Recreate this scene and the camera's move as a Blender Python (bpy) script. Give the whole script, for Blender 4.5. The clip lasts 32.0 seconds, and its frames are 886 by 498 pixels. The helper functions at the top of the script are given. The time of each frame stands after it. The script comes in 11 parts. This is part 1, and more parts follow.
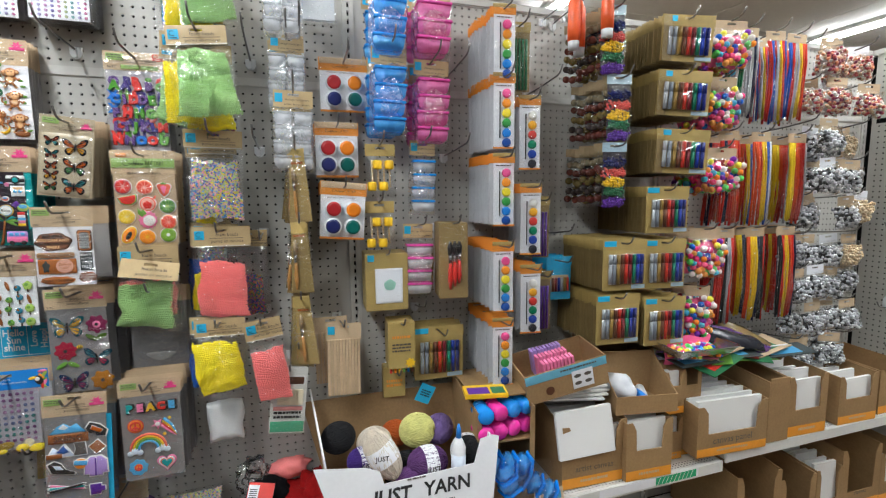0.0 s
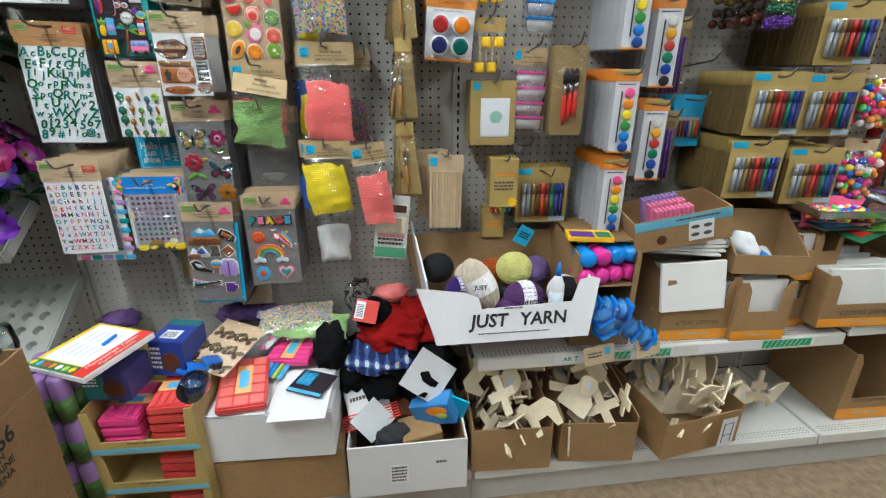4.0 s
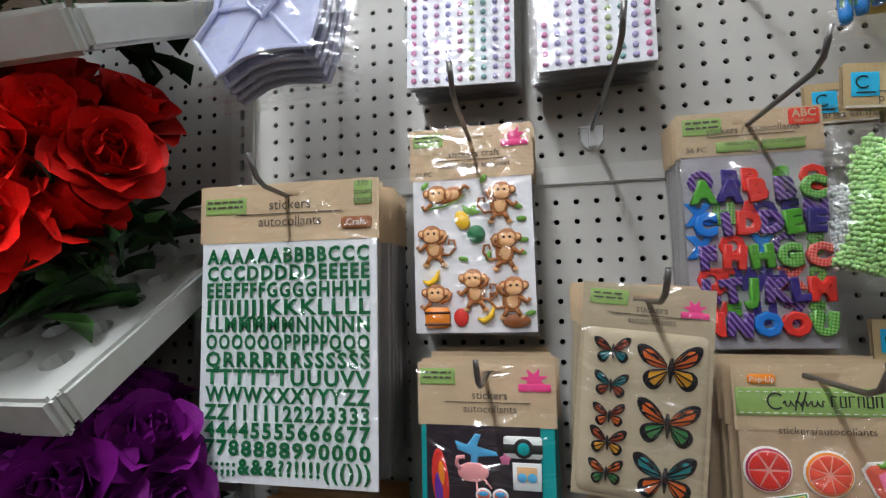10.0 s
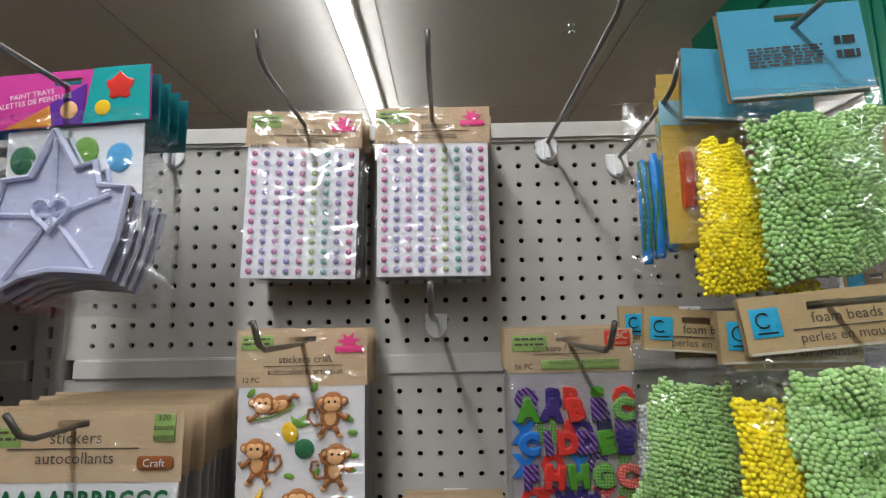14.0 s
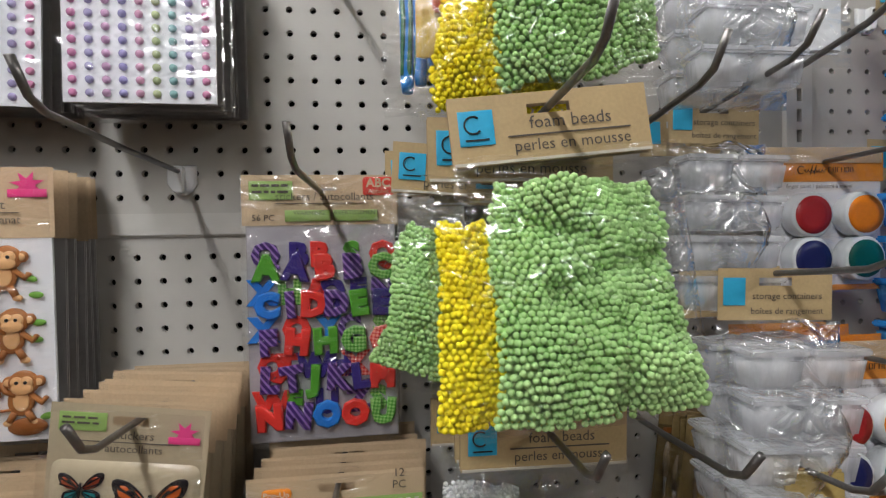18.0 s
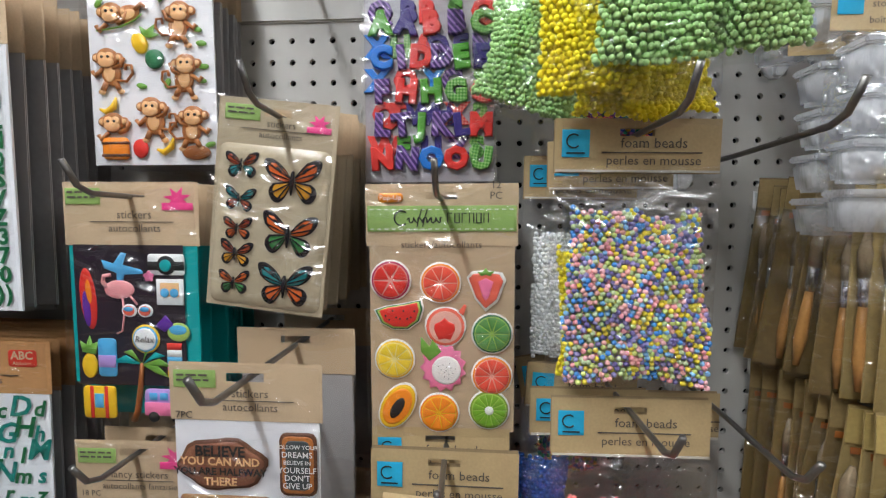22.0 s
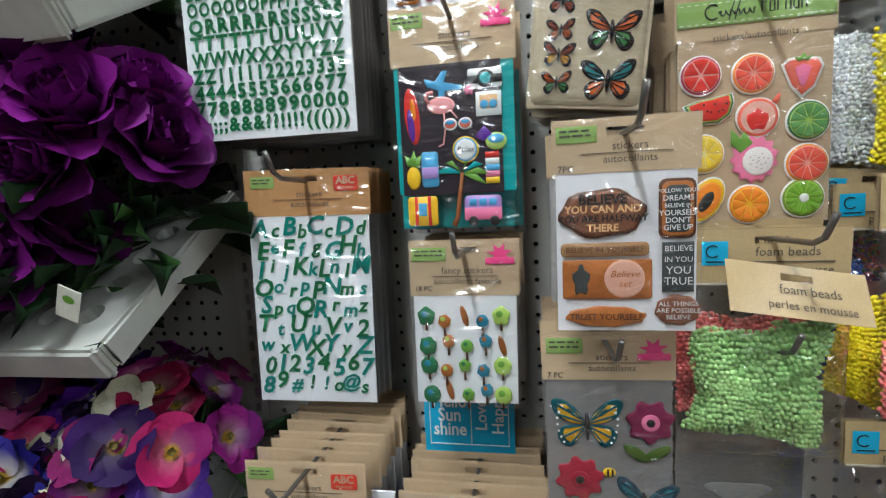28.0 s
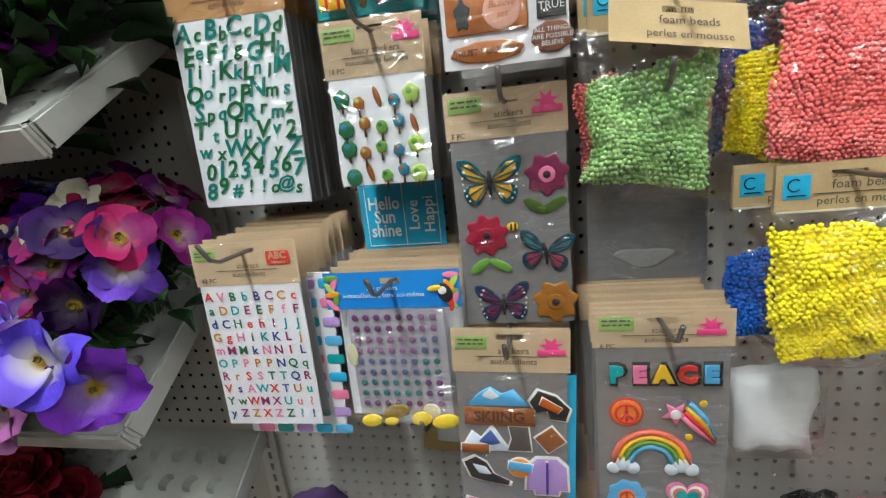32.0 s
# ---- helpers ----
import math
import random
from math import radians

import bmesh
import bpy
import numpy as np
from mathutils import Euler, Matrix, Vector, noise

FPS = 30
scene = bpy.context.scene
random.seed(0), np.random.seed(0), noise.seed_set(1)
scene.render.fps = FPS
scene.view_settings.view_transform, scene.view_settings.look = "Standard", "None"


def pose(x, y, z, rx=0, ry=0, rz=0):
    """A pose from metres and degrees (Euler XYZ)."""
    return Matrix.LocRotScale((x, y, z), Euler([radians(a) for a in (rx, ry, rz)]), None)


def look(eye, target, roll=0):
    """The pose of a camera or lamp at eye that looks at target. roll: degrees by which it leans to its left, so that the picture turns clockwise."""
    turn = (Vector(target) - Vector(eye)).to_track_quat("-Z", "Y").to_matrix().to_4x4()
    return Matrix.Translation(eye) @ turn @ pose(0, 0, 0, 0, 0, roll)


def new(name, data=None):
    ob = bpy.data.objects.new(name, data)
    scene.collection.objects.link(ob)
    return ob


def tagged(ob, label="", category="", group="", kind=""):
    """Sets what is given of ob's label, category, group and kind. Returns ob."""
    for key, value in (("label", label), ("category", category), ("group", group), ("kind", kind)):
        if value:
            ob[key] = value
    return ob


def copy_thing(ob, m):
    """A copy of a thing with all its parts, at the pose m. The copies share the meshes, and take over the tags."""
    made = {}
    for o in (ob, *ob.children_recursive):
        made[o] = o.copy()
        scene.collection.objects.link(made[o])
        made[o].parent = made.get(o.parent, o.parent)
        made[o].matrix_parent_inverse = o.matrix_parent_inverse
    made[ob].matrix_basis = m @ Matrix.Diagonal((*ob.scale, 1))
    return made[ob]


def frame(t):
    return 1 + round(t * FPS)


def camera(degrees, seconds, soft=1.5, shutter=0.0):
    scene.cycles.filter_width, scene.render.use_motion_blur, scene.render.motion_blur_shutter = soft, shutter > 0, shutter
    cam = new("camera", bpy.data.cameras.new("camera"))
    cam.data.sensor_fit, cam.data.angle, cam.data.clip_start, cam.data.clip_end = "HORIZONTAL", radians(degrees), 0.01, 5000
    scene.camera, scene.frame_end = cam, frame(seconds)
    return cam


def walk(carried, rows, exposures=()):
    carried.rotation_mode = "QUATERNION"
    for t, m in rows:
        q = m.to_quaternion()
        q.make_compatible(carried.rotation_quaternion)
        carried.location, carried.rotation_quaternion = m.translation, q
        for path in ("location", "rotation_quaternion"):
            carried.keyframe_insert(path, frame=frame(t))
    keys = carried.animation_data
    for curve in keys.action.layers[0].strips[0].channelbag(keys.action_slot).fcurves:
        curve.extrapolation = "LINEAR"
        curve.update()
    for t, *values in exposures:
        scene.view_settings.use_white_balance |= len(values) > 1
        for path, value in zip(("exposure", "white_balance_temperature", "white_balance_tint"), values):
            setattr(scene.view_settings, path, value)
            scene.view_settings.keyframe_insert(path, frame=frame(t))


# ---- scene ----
cam = camera(87.6, 32.0, soft=1.2, shutter=0.0)
PATH = [
    (0, (1.034, -1.534, 1.472), (1.641, 0.358, 1.247), -0.5),
    (0.5, (1.042, -1.527, 1.46), (1.658, 0.35, 1.149), -0.2),
    (1, (1.052, -1.518, 1.443), (1.664, 0.344, 1.046), -0.0),
    (1.5, (1.05, -1.513, 1.423), (1.658, 0.333, 0.951), 0.4),
    (2, (1.047, -1.508, 1.408), (1.645, 0.319, 0.857), 0.5),
    (2.5, (1.049, -1.507, 1.389), (1.614, 0.317, 0.793), 0.3),
    (4.5, (0.923, -1.469, 1.329), (1.003, 0.385, 0.584), -0.1),
    (5, (0.836, -1.369, 1.334), (0.779, 0.496, 0.615), -0.2),
    (5.5, (0.753, -1.269, 1.36), (0.618, 0.614, 0.699), -0.3),
    (6, (0.698, -1.162, 1.392), (0.493, 0.758, 0.871), -1.7),
    (6.5, (0.644, -1.003, 1.443), (0.315, 0.937, 1.081), -3.2),
    (7, (0.591, -0.9, 1.483), (0.262, 1.059, 1.251), -4.0),
    (7.5, (0.533, -0.824, 1.514), (0.172, 1.14, 1.402), -3.3),
    (8, (0.473, -0.726, 1.563), (0.144, 1.247, 1.539), -2.9),
    (8.5, (0.412, -0.662, 1.597), (0.152, 1.321, 1.613), -2.6),
    (9, (0.402, -0.619, 1.646), (0.145, 1.363, 1.718), -2.4),
    (9.5, (0.403, -0.611, 1.671), (0.092, 1.361, 1.796), -1.9),
    (10, (0.409, -0.609, 1.678), (0.047, 1.351, 1.842), -1.6),
    (10.5, (0.409, -0.603, 1.698), (0.027, 1.352, 1.88), -1.7),
    (11, (0.426, -0.593, 1.761), (0.058, 1.364, 1.953), -2.1),
    (11.5, (0.43, -0.583, 1.828), (0.144, 1.382, 2.063), -2.0),
    (12, (0.447, -0.563, 1.881), (0.238, 1.412, 2.118), -2.1),
    (12.5, (0.456, -0.559, 1.9), (0.316, 1.422, 2.141), -2.0),
    (13, (0.455, -0.561, 1.898), (0.394, 1.423, 2.149), -1.6),
    (13.5, (0.478, -0.571, 1.909), (0.432, 1.416, 2.137), -1.2),
    (14, (0.507, -0.605, 1.888), (0.503, 1.38, 2.137), -1.1),
    (14.5, (0.605, -0.628, 1.887), (0.461, 1.356, 2.094), 0.7),
    (15, (0.605, -0.638, 1.845), (0.731, 1.343, 2.094), 0.6),
    (15.5, (0.654, -0.604, 1.83), (0.866, 1.375, 2.034), 0.8),
    (17.5, (0.712, -0.52, 1.817), (0.967, 1.463, 1.773), -1.3),
    (18, (0.712, -0.524, 1.795), (0.945, 1.462, 1.757), -1.1),
    (18.5, (0.706, -0.541, 1.768), (0.925, 1.447, 1.723), -0.6),
    (19, (0.699, -0.555, 1.731), (0.856, 1.439, 1.718), -0.2),
    (19.5, (0.697, -0.571, 1.696), (0.787, 1.427, 1.717), -0.1),
    (20, (0.696, -0.568, 1.666), (0.747, 1.432, 1.679), 0.2),
    (20.5, (0.701, -0.563, 1.636), (0.735, 1.436, 1.601), 0.4),
    (21, (0.696, -0.57, 1.615), (0.693, 1.428, 1.539), 0.3),
    (21.5, (0.691, -0.574, 1.592), (0.63, 1.422, 1.474), 0.2),
    (22, (0.692, -0.575, 1.57), (0.574, 1.416, 1.418), -0.2),
    (22.5, (0.693, -0.578, 1.557), (0.536, 1.408, 1.381), -0.7),
    (23, (0.689, -0.579, 1.548), (0.503, 1.403, 1.364), -0.9),
    (23.5, (0.688, -0.584, 1.539), (0.48, 1.397, 1.36), -1.0),
    (24, (0.68, -0.592, 1.533), (0.447, 1.387, 1.356), -1.4),
    (24.5, (0.666, -0.6, 1.52), (0.4, 1.375, 1.347), -2.0),
    (25, (0.629, -0.613, 1.501), (0.301, 1.353, 1.339), -2.2),
    (25.5, (0.568, -0.628, 1.487), (0.198, 1.331, 1.329), -2.3),
    (26, (0.503, -0.622, 1.481), (0.131, 1.338, 1.334), -2.5),
    (26.5, (0.446, -0.623, 1.461), (0.073, 1.336, 1.312), -2.9),
    (28.5, (0.43, -0.661, 1.375), (0.103, 1.295, 1.118), -3.2),
    (29, (0.425, -0.659, 1.353), (0.133, 1.296, 1.047), -3.5),
    (29.5, (0.421, -0.656, 1.325), (0.153, 1.294, 0.974), -4.2),
    (30, (0.419, -0.658, 1.295), (0.131, 1.287, 0.929), -4.3),
    (30.5, (0.408, -0.658, 1.265), (0.103, 1.275, 0.854), -4.4),
    (31, (0.417, -0.667, 1.253), (0.092, 1.253, 0.797), -4.7),
    (31.5, (0.471, -0.683, 1.228), (0.133, 1.236, 0.775), -5.4),
    (32, (0.537, -0.698, 1.214), (0.13, 1.201, 0.737), -6.3),
]
walk(cam, [(t, look(e, g, r)) for t, e, g, r in PATH],
     exposures=[(0, 0.66, 6150, 6), (2, 0.72, 6150, 6), (5, 0.74, 6000, 1), (6, 0.82, 5950, 2), (7, 0.70, 5950, 2), (8, 0.48, 6000, 5),
                (9, 0.30, 6050, 8), (11, 0.02, 6200, 9), (14, -0.24, 6400, 9), (18, -0.06, 6500, 11), (20, 0.20, 6350, 10),
                (23, 0.56, 6150, 9), (25, 0.54, 6100, 9), (26, 0.54, 6000, 6), (30, 0.64, 6050, 3), (32, 0.84, 6250, 3)])

# ---- light: rows of fluorescent tubes across the aisle ----
world = bpy.data.worlds.new("shop_air")
scene.world = world
world.use_nodes = True
world.node_tree.nodes["Background"].inputs[0].default_value = (0.9, 0.95, 1.0, 1)
world.node_tree.nodes["Background"].inputs[1].default_value = 0.01
CEIL = 3.25
# rows at y -4.1 and x 3.4, y -1.3: unseen, added for fill and glints
TUBES = [(-3.3, -1.3, 2.4, 3), (0.07, -1.3, 2.4, 38), (3.4, -1.3, 2.4, 28), (0.07, -4.1, 2.4, 6), (3.4, -4.1, 2.4, 6), (0.07, 2.6, 4.2, 22), (3.4, 2.6, 4.2, 22), (6.8, 0.5, 4.2, 26)]
for lx, ly, length, watts in TUBES:
    lamp = bpy.data.lights.new("tube_light", "AREA")
    lamp.shape, lamp.size, lamp.size_y, lamp.energy, lamp.color = "RECTANGLE", 0.13, length, watts, (0.97, 0.985, 1.0)
    lob = new("tube_light", lamp)
    lob.matrix_world = pose(lx, ly, CEIL - 0.115, 0, 0, 0)

# ---- materials ----
MATS = {}


def mat(name, col, rough=0.6, metal=0.0, var=0.12, scale=30.0, bump=0.1, bscale=None, spec=0.4, coat=0.0, emit=0.0, obvar=0.0, trans=0.0, sheen=0.0):
    """A node material with two scales of colour variation and a fine relief."""
    if name in MATS:
        return MATS[name]
    m = bpy.data.materials.new(name)
    m.use_nodes = True
    nt = m.node_tree
    b = nt.nodes["Principled BSDF"]
    b.inputs["Roughness"].default_value, b.inputs["Metallic"].default_value = rough, metal
    b.inputs["Specular IOR Level"].default_value = spec
    b.inputs["Coat Weight"].default_value = coat
    b.inputs["Coat Roughness"].default_value = 0.15
    b.inputs["Transmission Weight"].default_value = trans
    b.inputs["Sheen Weight"].default_value = sheen
    tc = nt.nodes.new("ShaderNodeTexCoord")
    n1, n2 = nt.nodes.new("ShaderNodeTexNoise"), nt.nodes.new("ShaderNodeTexNoise")
    n1.inputs["Scale"].default_value, n1.inputs["Detail"].default_value = scale, 4
    n2.inputs["Scale"].default_value, n2.inputs["Detail"].default_value = scale * 9, 3
    for n in (n1, n2):
        nt.links.new(tc.outputs["Object"], n.inputs["Vector"])
    add = nt.nodes.new("ShaderNodeMath")
    add.operation = "ADD"
    nt.links.new(n1.outputs["Fac"], add.inputs[0])
    nt.links.new(n2.outputs["Fac"], add.inputs[1])
    mr = nt.nodes.new("ShaderNodeMapRange")
    mr.inputs["From Min"].default_value, mr.inputs["From Max"].default_value = 0.6, 1.4
    mr.inputs["To Min"].default_value, mr.inputs["To Max"].default_value = 1 - var, 1 + var
    nt.links.new(add.outputs[0], mr.inputs["Value"])
    hsv = nt.nodes.new("ShaderNodeHueSaturation")
    hsv.inputs["Color"].default_value = (*col, 1)
    last = mr.outputs["Result"]
    if obvar:
        oi = nt.nodes.new("ShaderNodeObjectInfo")
        m2 = nt.nodes.new("ShaderNodeMapRange")
        m2.inputs["To Min"].default_value, m2.inputs["To Max"].default_value = 1 - obvar, 1 + obvar
        nt.links.new(oi.outputs["Random"], m2.inputs["Value"])
        mul = nt.nodes.new("ShaderNodeMath")
        mul.operation = "MULTIPLY"
        nt.links.new(last, mul.inputs[0])
        nt.links.new(m2.outputs["Result"], mul.inputs[1])
        last = mul.outputs[0]
    nt.links.new(last, hsv.inputs["Value"])
    nt.links.new(hsv.outputs["Color"], b.inputs["Base Color"])
    if bump:
        bp = nt.nodes.new("ShaderNodeBump")
        bp.inputs["Strength"].default_value, bp.inputs["Distance"].default_value = bump, 0.002
        n3 = nt.nodes.new("ShaderNodeTexNoise")
        n3.inputs["Scale"].default_value, n3.inputs["Detail"].default_value = bscale or scale * 4, 3
        nt.links.new(tc.outputs["Object"], n3.inputs["Vector"])
        nt.links.new(n3.outputs["Fac"], bp.inputs["Height"])
        nt.links.new(bp.outputs["Normal"], b.inputs["Normal"])
    if emit:
        b.inputs["Emission Color"].default_value = (*col, 1)
        b.inputs["Emission Strength"].default_value = emit
    MATS[name] = m
    return m


def film(name, tint=(1, 1, 1), gloss=0.12, wrinkle=0.5, scale=45.0, rough=0.08, stretch=0.45, shine=2.3):
    """Thin clear wrapping: lets light through and shines along its wrinkles."""
    if name in MATS:
        return MATS[name]
    m = bpy.data.materials.new(name)
    m.use_nodes = True
    nt = m.node_tree
    nt.nodes.remove(nt.nodes["Principled BSDF"])
    out = nt.nodes["Material Output"]
    tr, gl, mix = nt.nodes.new("ShaderNodeBsdfTransparent"), nt.nodes.new("ShaderNodeBsdfGlossy"), nt.nodes.new("ShaderNodeMixShader")
    tr.inputs["Color"].default_value = (*tint, 1)
    gl.inputs["Roughness"].default_value = rough
    fr = nt.nodes.new("ShaderNodeFresnel")
    fr.inputs["IOR"].default_value = 1.5
    ad = nt.nodes.new("ShaderNodeMath")
    ad.operation, ad.use_clamp = "MULTIPLY_ADD", True
    ad.inputs[1].default_value, ad.inputs[2].default_value = shine, gloss * 0.03
    tc = nt.nodes.new("ShaderNodeTexCoord")
    mp = nt.nodes.new("ShaderNodeMapping")
    mp.inputs["Rotation"].default_value = (0, radians(32), 0)
    mp.inputs["Scale"].default_value = (stretch, 1.0, 1.1)
    nz = nt.nodes.new("ShaderNodeTexNoise")
    nz.noise_type, nz.normalize = "RIDGED_MULTIFRACTAL", True
    nz.inputs["Scale"].default_value, nz.inputs["Detail"].default_value, nz.inputs["Distortion"].default_value = scale * 0.85, 2.0, 1.2
    bp = nt.nodes.new("ShaderNodeBump")
    bp.inputs["Strength"].default_value, bp.inputs["Distance"].default_value = wrinkle, 0.016
    nt.links.new(tc.outputs["Object"], mp.inputs["Vector"])
    nt.links.new(mp.outputs["Vector"], nz.inputs["Vector"])
    nt.links.new(nz.outputs["Fac"], bp.inputs["Height"])
    nt.links.new(bp.outputs["Normal"], gl.inputs["Normal"])
    nt.links.new(fr.outputs[0], ad.inputs[0])
    nt.links.new(ad.outputs[0], mix.inputs[0])
    nt.links.new(tr.outputs[0], mix.inputs[1])
    nt.links.new(gl.outputs[0], mix.inputs[2])
    nt.links.new(mix.outputs[0], out.inputs["Surface"])
    MATS[name] = m
    return m


def plastic(name, col, clear=0.5, rough=0.12):
    """Thin tinted plastic: partly seen through, partly its own colour, with a sharp shine."""
    if name in MATS:
        return MATS[name]
    m = mat(name, col, rough, var=0.05, bump=0.9, bscale=70, coat=0.6)
    for n in list(m.node_tree.nodes):
        if n.type == "BUMP":
            n.inputs["Distance"].default_value = 0.010
            mp = m.node_tree.nodes.new("ShaderNodeMapping")
            mp.inputs["Scale"].default_value = (1.0, 1.0, 0.15)
            tx = n.inputs["Height"].links[0].from_node
            m.node_tree.links.new(tx.inputs["Vector"].links[0].from_socket, mp.inputs["Vector"])
            m.node_tree.links.new(mp.outputs["Vector"], tx.inputs["Vector"])
    nt = m.node_tree
    tr, mx = nt.nodes.new("ShaderNodeBsdfTransparent"), nt.nodes.new("ShaderNodeMixShader")
    tr.inputs["Color"].default_value = (*[min(1.0, c * 0.6 + 0.4) for c in col], 1)
    mx.inputs[0].default_value = clear
    nt.links.new(nt.nodes["Principled BSDF"].outputs[0], mx.inputs[1])
    nt.links.new(tr.outputs[0], mx.inputs[2])
    nt.links.new(mx.outputs[0], nt.nodes["Material Output"].inputs["Surface"])
    return m


KRAFT = mat("kraft_card", (0.56, 0.42, 0.27), 0.75, var=0.10, scale=40, bump=0.05, obvar=0.08)
KRAFT_GOLD = mat("kraft_gold", (0.49, 0.36, 0.185), 0.6, var=0.10, scale=40, bump=0.05, obvar=0.08, coat=0.15)
KRAFT_DARK = mat("kraft_dark", (0.33, 0.24, 0.13), 0.7, var=0.12, scale=40, bump=0.05, obvar=0.1)
CORR = mat("corrugated_board", (0.33, 0.202, 0.092), 0.8, var=0.15, scale=14, bump=0.15, obvar=0.08)
PAPER = mat("white_paper", (0.82, 0.82, 0.85), 0.5, var=0.03, scale=20, bump=0.02, obvar=0.02)
BACKCARD = mat("grey_card", (0.36, 0.34, 0.33), 0.45, var=0.1, scale=18, bump=0.05)
INK = mat("black_ink", (0.02, 0.02, 0.02), 0.5, var=0.05, bump=0)
GREYINK = mat("grey_ink", (0.10, 0.085, 0.07), 0.6, var=0.05, bump=0)
GREEN_INK = mat("green_ink", (0.01, 0.13, 0.045), 0.35, var=0.15, bump=0)
TEAL_INK = mat("teal_ink", (0.01, 0.20, 0.16), 0.35, var=0.3, scale=60, bump=0)
LOGO_GREEN = mat("logo_green", (0.30, 0.46, 0.13), 0.6, var=0.06, bump=0)
LOGO_PINK = mat("logo_pink", (0.80, 0.06, 0.26), 0.5, var=0.06, bump=0)
LOGO_RED = mat("logo_red", (0.70, 0.05, 0.03), 0.5, var=0.06, bump=0)
LOGO_BLUE = mat("logo_blue", (0.03, 0.42, 0.68), 0.45, var=0.06, bump=0)
ORANGE = mat("orange_card", (0.80, 0.30, 0.04), 0.5, var=0.06, bump=0.03)
WHITE_INK = mat("white_ink", (0.85, 0.85, 0.83), 0.5, var=0.04, bump=0)
BOARD = mat("pegboard_paint", (0.485, 0.47, 0.435), 0.55, var=0.05, scale=3, bump=0.04, bscale=300)
RAIL = mat("cream_steel", (0.56, 0.545, 0.51), 0.4, var=0.05, scale=6, bump=0.03)
SHELF = mat("shelf_enamel", (0.70, 0.695, 0.66), 0.38, var=0.06, scale=7, bump=0.03)
# near-black that stands in for the shade inside holes
DARK = mat("void_shade", (0.012, 0.012, 0.012), 0.9, var=0.2, bump=0)
STEEL = mat("hook_steel", (0.21, 0.20, 0.19), 0.34, metal=0.85, var=0.15, scale=60, bump=0.05)
CLIP = mat("clip_plastic", (0.80, 0.81, 0.82), 0.25, var=0.03, bump=0, coat=0.3)
FILM = film("clear_film", gloss=0.12, wrinkle=0.7, rough=0.11)
FILM_SOFT = film("soft_film", gloss=0.1, wrinkle=0.25, scale=25)
FILM_JAR = film("jar_film", gloss=0.3, wrinkle=0.9, scale=62, rough=0.17, stretch=0.8, shine=5.0)
FILM_BAG = film("bag_film", gloss=0.15, wrinkle=0.8, scale=58, rough=0.11)


def rgb(name, r, g, b, rough=0.4, **k):
    return mat(name, (r, g, b), rough, **{"var": 0.08, "bump": 0.03, **k})

# ---- building helpers ----
def mesh_ob(name, me, material, parent=None, label=""):
    ob = new(name, me)
    if material and not me.materials:
        me.materials.append(material)
    if parent:
        ob.parent = parent
    if label:
        ob["label"] = label
    return ob


def part(name, bm, material, parent=None, label="", smooth=False):
    """Links a bmesh as one mesh object under a thing or a part."""
    me = bpy.data.meshes.new(name)
    bm.to_mesh(me)
    bm.free()
    if smooth:
        me.shade_smooth()
    return mesh_ob(name, me, material, parent, label)


def raw(name, verts, faces, material, parent=None, label="", smooth=False):
    me = bpy.data.meshes.new(name)
    me.from_pydata(verts, [], faces)
    if smooth:
        me.shade_smooth()
    me.update()
    return mesh_ob(name, me, material, parent, label)


def thing(name, label, category, m=None, group="", kind=""):
    ob = new(name)
    ob.empty_display_size = 0.05
    if m is not None:
        ob.matrix_world = m
    return tagged(ob, label, category, group, kind)


def box(bm, x0, x1, y0, y1, z0, z1, bev=0.0):
    r = bmesh.ops.create_cube(bm, size=1, matrix=Matrix.Translation(((x0 + x1) / 2, (y0 + y1) / 2, (z0 + z1) / 2)) @ Matrix.Diagonal((x1 - x0, y1 - y0, z1 - z0, 1)))
    if bev:
        es = list({e for v in r["verts"] for e in v.link_edges})
        bmesh.ops.bevel(bm, geom=es, offset=bev, segments=2, affect="EDGES")
    return bm


def boxp(name, x0, x1, y0, y1, z0, z1, material, parent=None, bev=0.0, label=""):
    return part(name, box(bmesh.new(), x0, x1, y0, y1, z0, z1, bev), material, parent, label)


def tube(pts, rad, n=8, cap=True, bm=None):
    """A round bar along a polyline; rad is one radius or one for each point."""
    bm = bm or bmesh.new()
    pts = [Vector(p) for p in pts]
    rads = rad if isinstance(rad, (list, tuple)) else [rad] * len(pts)
    rings, side = [], None
    for i, p in enumerate(pts):
        d = (pts[min(i + 1, len(pts) - 1)] - pts[max(i - 1, 0)]).normalized()
        side = (side - d * side.dot(d)).normalized() if side else d.orthogonal().normalized()
        up = d.cross(side)
        rings.append([bm.verts.new(p + (side * math.cos(a) + up * math.sin(a)) * rads[i]) for a in [2 * math.pi * k / n for k in range(n)]])
    for a, b in zip(rings, rings[1:]):
        for k in range(n):
            bm.faces.new((a[k], a[(k + 1) % n], b[(k + 1) % n], b[k]))
    if cap:
        bm.faces.new(rings[0][::-1])
        bm.faces.new(rings[-1])
    return bm


